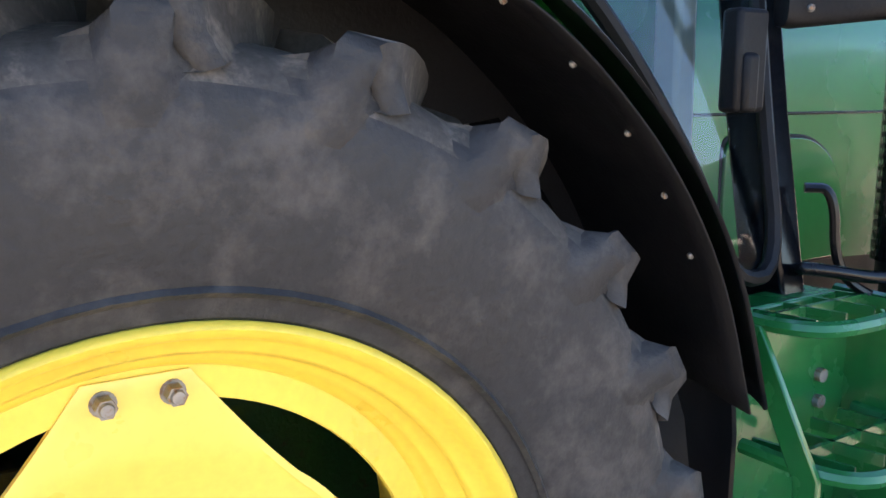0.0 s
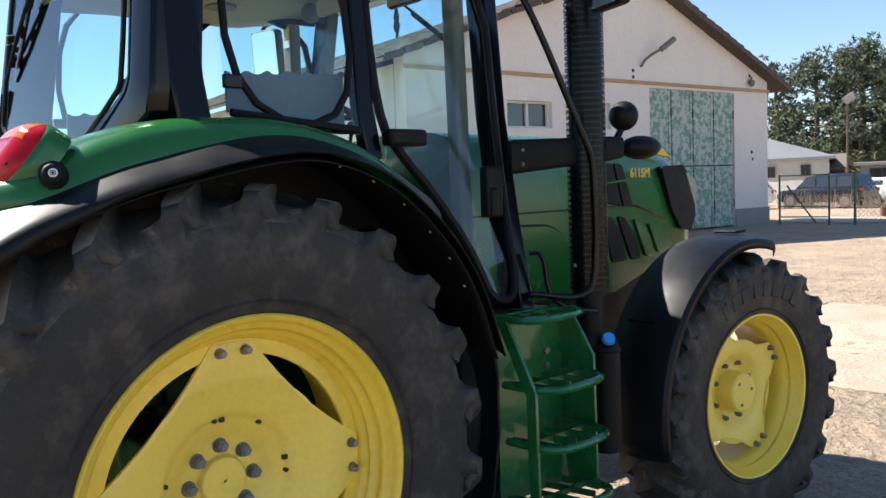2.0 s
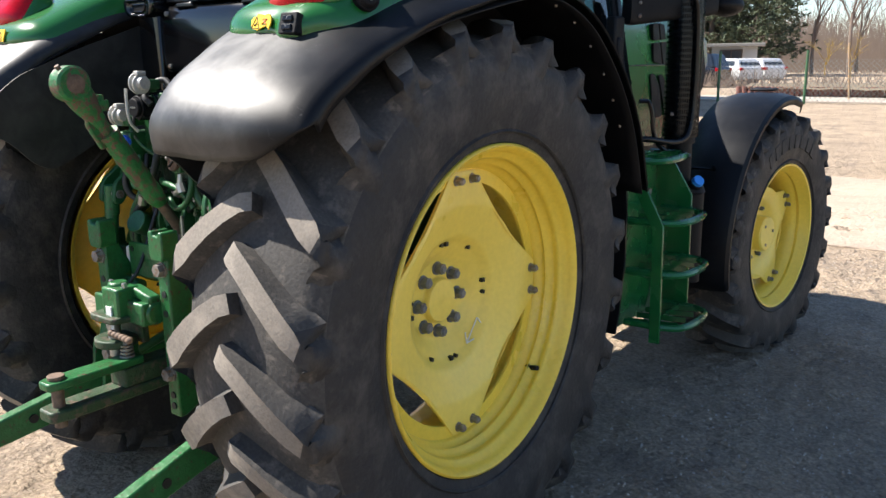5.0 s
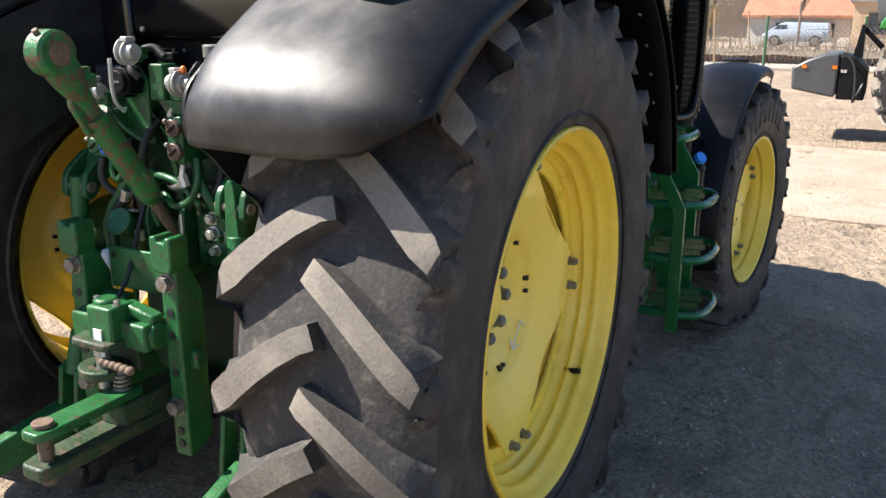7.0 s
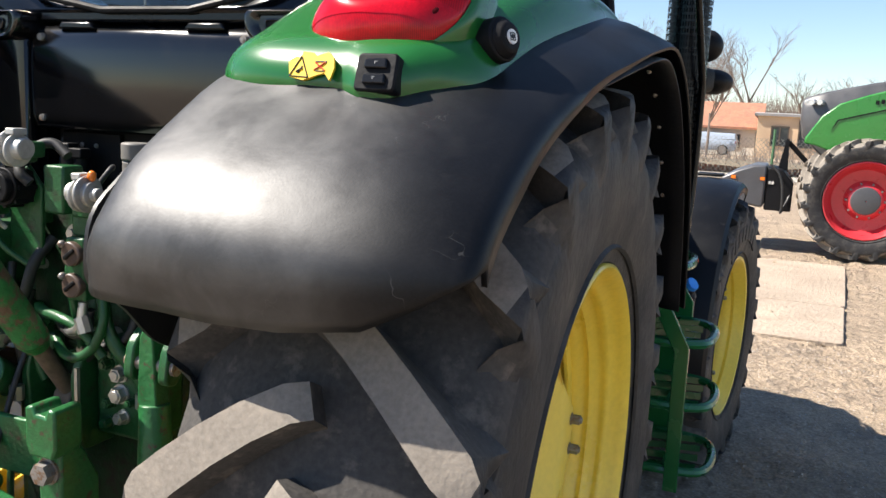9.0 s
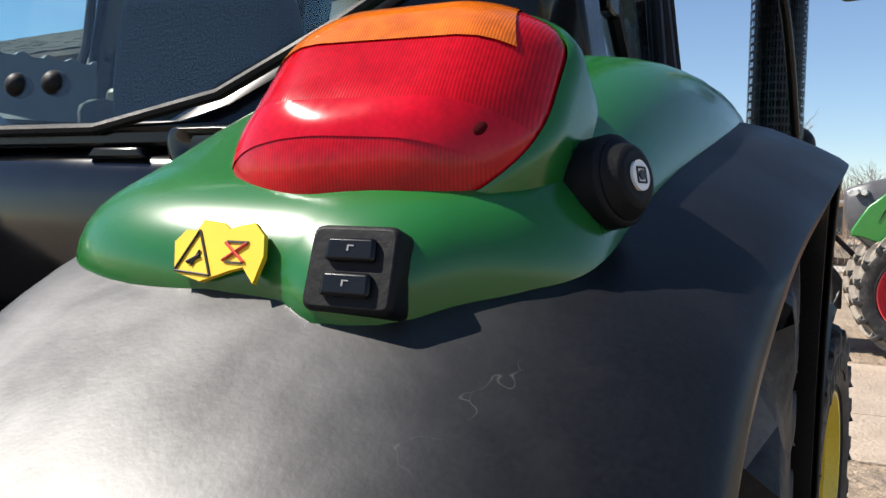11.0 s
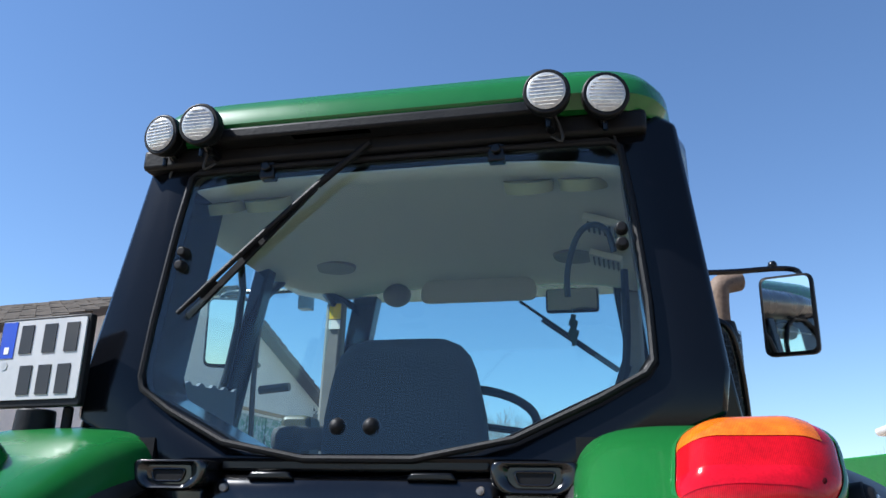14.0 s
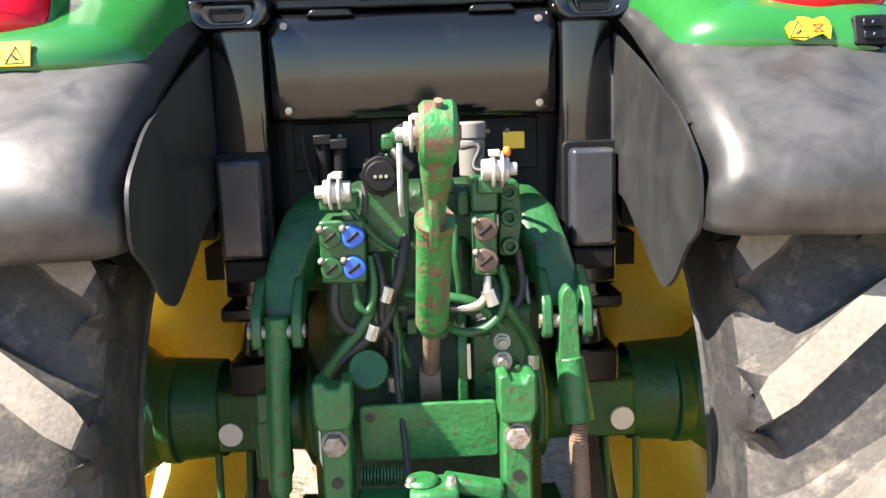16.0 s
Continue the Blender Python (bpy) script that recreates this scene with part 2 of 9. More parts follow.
PLATE_WHITE = mat("dusty_white_plate", (0.46, 0.46, 0.46), 0.45, var=0.08, scale=12)
SIGN_BLUE = mat("blue_decal", (0.02, 0.06, 0.42), 0.4, var=0.05)
SIGN_RED = mat("red_decal", (0.6, 0.05, 0.03), 0.4, var=0.05)
INK = mat("black_ink", (0.012, 0.012, 0.013), 0.5, var=0.05)
BLUE_CAP = mat("blue_plastic", (0.02, 0.10, 0.55), 0.35, var=0.1, scale=20)
BLUE_LIGHT = mat("light_blue_cap", (0.04, 0.28, 0.80), 0.35, var=0.1, scale=20)
BROWN_CAP = mat("brown_plastic", (0.09, 0.06, 0.045), 0.4, var=0.2, scale=20)
ALU = mat("cast_aluminium", (0.50, 0.49, 0.46), 0.5, 0.5, var=0.25, scale=25, grain=90, bump=0.001)
SEAT = mat("grey_seat_fabric", (0.034, 0.038, 0.042), 0.85, var=0.2, scale=9, grain=220, bump=0.0015)
LINER = mat("beige_headliner", (0.50, 0.475, 0.415), 0.8, var=0.08, scale=6, grain=150)
DARK_GREEN_CARD = mat("dark_green_card", (0.012, 0.05, 0.02), 0.7, var=0.2, scale=30)
BEIGE_DARK = mat("shaded_beige_plastic", (0.30, 0.27, 0.15), 0.7, var=0.1)
CAB_GREY = mat("cab_grey_plastic", (0.16, 0.15, 0.135), 0.6, var=0.12, scale=6)
TRIM_GREY = mat("blue_grey_trim", (0.13, 0.15, 0.175), 0.7, var=0.1, scale=5)
OLIVE = mat("olive_plastic", (0.05, 0.055, 0.035), 0.5, var=0.15, scale=12)
GLASS = glass("cab_glass", (0.76, 0.92, 0.93))
MIRROR = mat("mirror_silver", (0.85, 0.87, 0.87), 0.02, 1.0, var=0.02, rough_var=0.01)
HOSE = mat("hose_rubber", (0.018, 0.018, 0.018), 0.55, var=0.2, scale=20)
CONCRETE = mat("yard_concrete", (0.40, 0.35, 0.29), 0.9, var=0.18, scale=1.2, grain=30, bump=0.01)
PLASTER = mat("aged_plaster", (0.74, 0.67, 0.62), 0.9, var=0.08, scale=0.5, grain=9, bump=0.006, second=(0.60, 0.54, 0.50), amount=0.44, edge=0.25)
PLINTH = mat("grey_plinth_plaster", (0.27, 0.26, 0.25), 0.9, var=0.18, scale=1.5, grain=20, bump=0.006)
OCHRE = mat("ochre_band", (0.42, 0.28, 0.16), 0.9, var=0.2, scale=3)
DOOR_GREEN = mat("peeling_green_door", (0.17, 0.29, 0.22), 0.7, var=0.2, scale=2.5, grain=30, second=(0.44, 0.47, 0.44), amount=0.53, edge=0.06)
ROOF_TILE = mat("weathered_roof_tile", (0.10, 0.085, 0.072), 0.9, var=0.4, scale=3, grain=14, bump=0.01, island=0.5)
ROOF_GREY = mat("grey_sheet_roof", (0.13, 0.135, 0.15), 0.7, var=0.15, scale=1)
ROOF_RED = mat("red_clay_tile", (0.36, 0.165, 0.10), 0.85, var=0.35, scale=1, grain=9, second=(0.26, 0.13, 0.09), amount=0.5, edge=0.15)
WOOD_DARK = mat("dark_timber", (0.09, 0.065, 0.05), 0.85, var=0.3, scale=5)
WALL_WHITE = mat("white_wall", (0.52, 0.50, 0.46), 0.9, var=0.1, scale=1)
WALL_ORANGE = mat("faded_orange_wall", (0.66, 0.47, 0.30), 0.9, var=0.12, scale=1)
WINDOW_DARK = mat("dark_window", (0.03, 0.035, 0.04), 0.08, var=0.1, spec=0.8)
WINDOW_FRAME = mat("window_frame_paint", (0.60, 0.58, 0.54), 0.6, var=0.1)
FENCE_GREEN = mat("green_fence_paint", (0.05, 0.13, 0.06), 0.6, var=0.2, scale=5)
WIRE = mat("galvanised_wire", (0.26, 0.27, 0.25), 0.5, 0.6, var=0.1)
BARK = mat("bark", (0.085, 0.065, 0.05), 0.95, var=0.3, scale=3, grain=20, bump=0.01)
TWIG = mat("bare_twigs", (0.20, 0.155, 0.125), 0.95, var=0.3, scale=2)
NEEDLE = mat("pine_needles", (0.072, 0.088, 0.048), 0.8, var=0.5, scale=0.5, grain=3, island=0.7)
YELLOW_TWIG = mat("yellow_willow", (0.28, 0.19, 0.05), 0.9, var=0.3, scale=1)
CAR_DARK = mat("dark_car_paint", (0.012, 0.014, 0.018), 0.2, var=0.1, coat=0.7, rough_var=0.03)
CAR_VAN = mat("pale_blue_car_paint", (0.38, 0.44, 0.52), 0.25, var=0.05, coat=0.7, rough_var=0.03)
CAR_WHITE = mat("white_car_paint", (0.70, 0.70, 0.70), 0.25, var=0.05, coat=0.7, rough_var=0.03)
FENDT_GREEN = mat("bright_green_paint", (0.025, 0.20, 0.03), 0.25, var=0.06, coat=0.5)
FENDT_GREY = mat("grey_hood_plastic", (0.07, 0.07, 0.075), 0.4, var=0.1)
RED_RIM = mat("red_rim_paint", (0.55, 0.035, 0.045), 0.35, var=0.08, coat=0.2)
RED_BRICK = mat("red_block", (0.22, 0.10, 0.08), 0.9, var=0.3, scale=2)
BEACON = mat("orange_beacon", (0.8, 0.20, 0.02), 0.2, var=0.05, coat=0.5)
GRASS = mat("dry_bed_earth", (0.17, 0.135, 0.09), 0.95, var=0.3, scale=1.2, grain=8)


def ground_material():
    """Pale dusty concrete and gravel: large stains, aggregate speckle, faint cracks and tyre marks."""
    m = mat("dusty_yard", (0.47, 0.36, 0.252), 0.95, var=0.28, scale=0.8, grain=26, bump=0.045, second=(0.30, 0.235, 0.175), amount=0.5, edge=0.2)
    n, l = m.node_tree.nodes, m.node_tree.links
    b = n["Principled BSDF"]
    src = b.inputs["Base Color"].links[0].from_socket
    tc = n.new("ShaderNodeTexCoord")
    sp = n.new("ShaderNodeTexNoise")
    sp.inputs["Scale"].default_value, sp.inputs["Detail"].default_value = 65.0, 3.0
    l.new(tc.outputs["Object"], sp.inputs["Vector"])
    sr = n.new("ShaderNodeMapRange")
    sr.inputs["From Min"].default_value, sr.inputs["From Max"].default_value = 0.35, 0.7
    sr.inputs["To Min"].default_value, sr.inputs["To Max"].default_value = 0.72, 1.2
    l.new(sp.outputs["Fac"], sr.inputs["Value"])
    mx = n.new("ShaderNodeMix")
    mx.data_type, mx.blend_type = "RGBA", "MULTIPLY"
    mx.inputs["Factor"].default_value = 1.0
    l.new(src, mx.inputs["A"])
    l.new(sr.outputs[0], mx.inputs["B"])
    vor = n.new("ShaderNodeTexVoronoi")
    vor.feature = "DISTANCE_TO_EDGE"
    vor.inputs["Scale"].default_value = 0.33
    warp = n.new("ShaderNodeTexNoise")
    warp.inputs["Scale"].default_value, warp.inputs["Detail"].default_value = 1.3, 8.0
    l.new(tc.outputs["Object"], warp.inputs["Vector"])
    add = n.new("ShaderNodeMix")
    add.data_type, add.blend_type = "RGBA", "ADD"
    add.inputs["Factor"].default_value = 1.0
    l.new(tc.outputs["Object"], add.inputs["A"])
    l.new(warp.outputs["Color"], add.inputs["B"])
    l.new(add.outputs["Result"], vor.inputs["Vector"])
    cr = n.new("ShaderNodeMapRange")
    cr.inputs["From Min"].default_value, cr.inputs["From Max"].default_value = 0.0, 0.006
    cr.inputs["To Min"].default_value, cr.inputs["To Max"].default_value = 0.86, 1.0
    l.new(vor.outputs["Distance"], cr.inputs["Value"])
    m2 = n.new("ShaderNodeMix")
    m2.data_type, m2.blend_type = "RGBA", "MULTIPLY"
    m2.inputs["Factor"].default_value = 1.0
    l.new(mx.outputs["Result"], m2.inputs["A"])
    l.new(cr.outputs[0], m2.inputs["B"])
    l.new(m2.outputs["Result"], b.inputs["Base Color"])
    clod = n.new("ShaderNodeTexNoise")
    clod.inputs["Scale"].default_value, clod.inputs["Detail"].default_value, clod.inputs["Roughness"].default_value = 7.0, 9.0, 0.62
    l.new(tc.outputs["Object"], clod.inputs["Vector"])
    bp = n.new("ShaderNodeBump")
    bp.inputs["Strength"].default_value, bp.inputs["Distance"].default_value = 1.0, 0.15
    l.new(clod.outputs["Fac"], bp.inputs["Height"])
    l.new(b.inputs["Normal"].links[0].from_socket, bp.inputs["Normal"])
    l.new(bp.outputs[0], b.inputs["Normal"])
    return m


GROUND = ground_material()
STONE = mat("loose_stone", (0.36, 0.31, 0.26), 0.9, var=0.4, scale=3, grain=60, island=0.9)
SLAB = mat("worn_slab_concrete", (0.38, 0.305, 0.232), 0.95, var=0.25, scale=0.9, grain=30, bump=0.02, second=(0.30, 0.235, 0.175), amount=0.5, edge=0.2)


# ---- mesh helpers ----
def thing(name, label, category, group="", kind="", at=(0, 0, 0), turn=0.0):
    e = new(name)
    e.empty_display_size = 0.1
    e.matrix_basis = pose(*at, 0, 0, turn)
    return tagged(e, label, category, group, kind)


def finish(bm, name, material, smooth=38):
    bmesh.ops.recalc_face_normals(bm, faces=bm.faces)
    me = bpy.data.meshes.new(name)
    bm.to_mesh(me)
    bm.free()
    for m in material if isinstance(material, (list, tuple)) else [material]:
        me.materials.append(m)
    if smooth:
        for p in me.polygons:
            p.use_smooth = True
        me.set_sharp_from_angle(angle=radians(smooth))
    return me


def part(name, bm, material, parent=None, label="", bevel=0.0, smooth=38, thick=0.0, flip=False):
    """Links a bmesh as one mesh object under a thing or a part."""
    if flip:
        for v in bm.verts:
            v.co.x = -v.co.x
    ob = new(name, finish(bm, name, material, smooth))
    if parent:
        ob.parent = parent
    if thick:
        s = ob.modifiers.new("solid", "SOLIDIFY")
        s.thickness, s.offset = thick, -1
    if bevel:
        b = ob.modifiers.new("bevel", "BEVEL")
        b.width, b.segments, b.limit_method, b.angle_limit = bevel, 2, "ANGLE", radians(40)
    if label:
        ob["label"] = label
    return ob


def box(bm, c, s, rot=(0, 0, 0), taper=None):
    m = pose(*c, *rot) @ Matrix.Diagonal((*s, 1))
    r = bmesh.ops.create_cube(bm, size=1.0, matrix=m)
    return r["verts"]


def frame_of(d):
    d = Vector(d).normalized()
    a = Vector((0, 0, 1)) if abs(d.z) < 0.9 else Vector((1, 0, 0))
    u = d.cross(a).normalized()
    return u, d.cross(u).normalized()


def cyl(bm, p0, p1, r0, r1=None, seg=20, cap=True):
    p0, p1 = Vector(p0), Vector(p1)
    r1 = r0 if r1 is None else r1
    u, w = frame_of(p1 - p0)
    rings = [[bm.verts.new(p + (u * math.cos(a) + w * math.sin(a)) * r) for a in [2 * math.pi * i / seg for i in range(seg)]] for p, r in ((p0, r0), (p1, r1))]
    for i in range(seg):
        bm.faces.new((rings[0][i], rings[0][(i + 1) % seg], rings[1][(i + 1) % seg], rings[1][i]))
    if cap:
        bm.faces.new(rings[0])
        bm.faces.new(rings[1][::-1])


def hexnut(bm, c, d, r, h):
    d = Vector(d).normalized()
    c = Vector(c)
    cyl(bm, c, c + d * h * 0.15, r * 1.25, seg=16)
    cyl(bm, c + d * h * 0.1, c + d * h * 0.85, r, seg=6)
    cyl(bm, c + d * h * 0.8, c + d * h, r * 0.8, r * 0.6, seg=12)


def tube(bm, pts, r, seg=10, cap=True, smooth=3):
    """Round bar along points, its corners eased."""
    pts = [Vector(p) for p in pts]
    for _ in range(smooth if len(pts) > 2 else 0):
        q = [pts[0]]
        for a, b in zip(pts, pts[1:]):
            q += [a * 0.75 + b * 0.25, a * 0.25 + b * 0.75]
        pts = q + [pts[-1]]
    rad = r if isinstance(r, (list, tuple)) else None
    rings, u = [], None
    for i, p in enumerate(pts):
        d = (pts[min(i + 1, len(pts) - 1)] - pts[max(i - 1, 0)]).normalized()
        if u is None:
            u, _w = frame_of(d)
        u = (u - d * u.dot(d)).normalized()
        w = d.cross(u)
        rr = r if rad is None else rad[0] + (rad[1] - rad[0]) * i / (len(pts) - 1)
        rings.append([bm.verts.new(p + (u * math.cos(2 * math.pi * k / seg) + w * math.sin(2 * math.pi * k / seg)) * rr) for k in range(seg)])
    for a, b in zip(rings, rings[1:]):
        for k in range(seg):
            bm.faces.new((a[k], a[(k + 1) % seg], b[(k + 1) % seg], b[k]))
    if cap:
        bm.faces.new(rings[0])
        bm.faces.new(rings[-1][::-1])


def prism(bm, pts, axis, a, b):
    """A flat outline pushed from a to b along an axis: for x the points are (y, z), for y (x, z), for z (x, y)."""
    def place(p, v):
        return {"x": (v, p[0], p[1]), "y": (p[0], v, p[1]), "z": (p[0], p[1], v)}[axis]
    va = [bm.verts.new(place(p, a)) for p in pts]
    vb = [bm.verts.new(place(p, b)) for p in pts]
    bm.faces.new(va)
    bm.faces.new(vb[::-1])
    k = len(pts)
    for i in range(k):
        bm.faces.new((va[i], vb[i], vb[(i + 1) % k], va[(i + 1) % k]))


def lathe(bm, prof, seg=64, centre=(0, 0, 0), arc=None, close=False):
    """Revolves (x, r) points round the x axis."""
    c = Vector(centre)
    a0, a1 = arc or (0, 2 * math.pi)
    n = seg + (1 if arc else 0)
    rings = [[bm.verts.new(c + Vector((x, r * math.cos(a0 + (a1 - a0) * i / seg), r * math.sin(a0 + (a1 - a0) * i / seg)))) for i in range(n)] for x, r in prof]
    pairs = list(zip(rings, rings[1:])) + ([(rings[-1], rings[0])] if close else [])
    for a, b in pairs:
        for i in range(seg):
            j = (i + 1) % n
            bm.faces.new((a[i], a[j], b[j], b[i]))
    return rings


def loft(bm, rings, loop=True, cap=True):
    vs = [[bm.verts.new(p) for p in r] for r in rings]
    k = len(vs[0])
    for a, b in zip(vs, vs[1:]):
        for i in range(k if loop else k - 1):
            bm.faces.new((a[i], a[(i + 1) % k], b[(i + 1) % k], b[i]))
    if loop and cap:
        bm.faces.new(vs[0])
        bm.faces.new(vs[-1][::-1])
    return vs


def ball(bm, c, s, seg=20, rings=12):
    bmesh.ops.create_uvsphere(bm, u_segments=seg, v_segments=rings, radius=1.0, matrix=pose(*c) @ Matrix.Diagonal((*s, 1)))


def curve(ctrl, n):
    """n+1 points of a Catmull-Rom curve through the given points."""
    p = [Vector(c) for c in ctrl]
    p = [p[0] * 2 - p[1]] + p + [p[-1] * 2 - p[-2]]
    out, m = [], len(ctrl) - 1
    for i in range(n + 1):
        s = i / n * m
        k = min(int(s), m - 1)
        t = s - k
        a, b, c, d = p[k:k + 4]
        out.append(0.5 * ((2 * b) + (c - a) * t + (2 * a - 5 * b + 4 * c - d) * t * t + (3 * b - a - 3 * c + d) * t ** 3))
    return out


def rounded(pts, r, n=4):
    """The outline with its corners rounded."""
    out, k = [], len(pts)
    for i in range(k):
        a, b, c = (Vector(pts[(i + j) % k]) for j in (-1, 0, 1))
        ra = min(r, (a - b).length * 0.45, (c - b).length * 0.45)
        p, q = b + (a - b).normalized() * ra, b + (c - b).normalized() * ra
        for j in range(n + 1):
            t = j / n
            out.append(tuple(p * (1 - t) ** 2 + b * 2 * t * (1 - t) + q * t * t))
    return out


def text(name, body, size, material, matrix, parent, depth=0.001, space=1.0, bold=0.0):
    cu = bpy.data.curves.new(name, "FONT")
    cu.body, cu.size, cu.extrude, cu.align_x, cu.align_y, cu.space_character, cu.offset = body, size, depth, "CENTER", "CENTER", space, bold
    tmp = bpy.data.objects.new(name, cu)
    me = bpy.data.meshes.new_from_object(tmp)
    bpy.data.objects.remove(tmp)
    me.materials.clear()
    me.materials.append(material)
    ob = new(name, me)
    ob.matrix_basis = matrix
    ob.parent = parent
    return ob


# ---- ground ----
def yard_height(x, y):
    """Trodden dirt with clods, ruts and the prints of tractor tyres."""
    near = min(1, 10 / (math.hypot(x, y - 2) + 1))
    z = noise.noise(Vector((x * 0.8, y * 0.8, 0))) * 0.014 + noise.noise(Vector((x * 2.7, y * 2.7, 4))) * 0.013 + abs(noise.noise(Vector((x * 6.5, y * 6.5, 9)))) * 0.016 + noise.noise(Vector((x * 13, y * 13, 2))) * 0.012 + noise.noise(Vector((x * 27, y * 27, 6))) * 0.006
    for cx, sl, wd, amp in ((2.5, -0.05, 0.30, 1.0), (3.3, 0.12, 0.25, 1.0), (4.3, 0.02, 0.28, 0.9), (1.75, 0.03, 0.22, 0.7)):
        off = x - cx - sl * y - 0.2 * math.sin(y * 0.5 + cx)
        rut = math.exp(-(off / wd) ** 2)
        z += amp * rut * (0.020 * math.tanh(3 * math.sin(y * 22 + abs(off) * 20)) * (0.5 + noise.noise(Vector((x, y * 0.7, cx)))) - 0.014)
    return z * near - 0.026


def build_ground():
    """The yard: fine grid near the tractor, coarse to the horizon."""
    bm = bmesh.new()
    n = 460
    def coord(i):
        t = i / n * 2 - 1
        return math.copysign(abs(t) ** 5.5 * 600 + abs(t) * 7.0, t)
    grid = []
    for i in range(n + 1):
        row = []
        for j in range(n + 1):
            x, y = coord(i) + 1.6, coord(j) + 3.0
            row.append(bm.verts.new((x, y, yard_height(x, y))))
        grid.append(row)
    for i in range(n):
        for j in range(n):
            bm.faces.new((grid[i][j], grid[i + 1][j], grid[i + 1][j + 1], grid[i][j + 1]))
    ob = part("ground", bm, GROUND, smooth=180)
    tagged(ob, "tan trodden dirt and gravel yard ground", "ground", kind="structure")
    # old concrete slabs let into the yard
    pave = thing("pavement", "worn pale concrete slabs let into the dirt yard", "pavement", kind="structure")
    for a, b in (((5.38, 1.86), (6.93, 1.96)), ((6.97, 1.97), (9.75, 2.14))):
        for x0, x1 in ((-1.4, None), (-4.4, -1.44)):
            bm = bmesh.new()
            xa, xb = (a[1], b[1]) if x1 is None else (x1, x1)
            pts = [(x0, a[0]), (xa, a[0]), (xb, b[0]), (x0, b[0])]
            prism(bm, rounded(pts, 0.06, 3), "z", -0.05, -0.010)
            part("slab", bm, SLAB, pave, bevel=0.008)


build_ground()


# ---- the tractor: forward is +y, its right side +x, rear axle over the origin ----
tractor = thing("tractor", "green farm tractor with yellow wheels and black fenders, parked", "tractor")
AXLE = Vector((0, 0, 0.80))
FRONT = Vector((0, 2.575, 0.60))


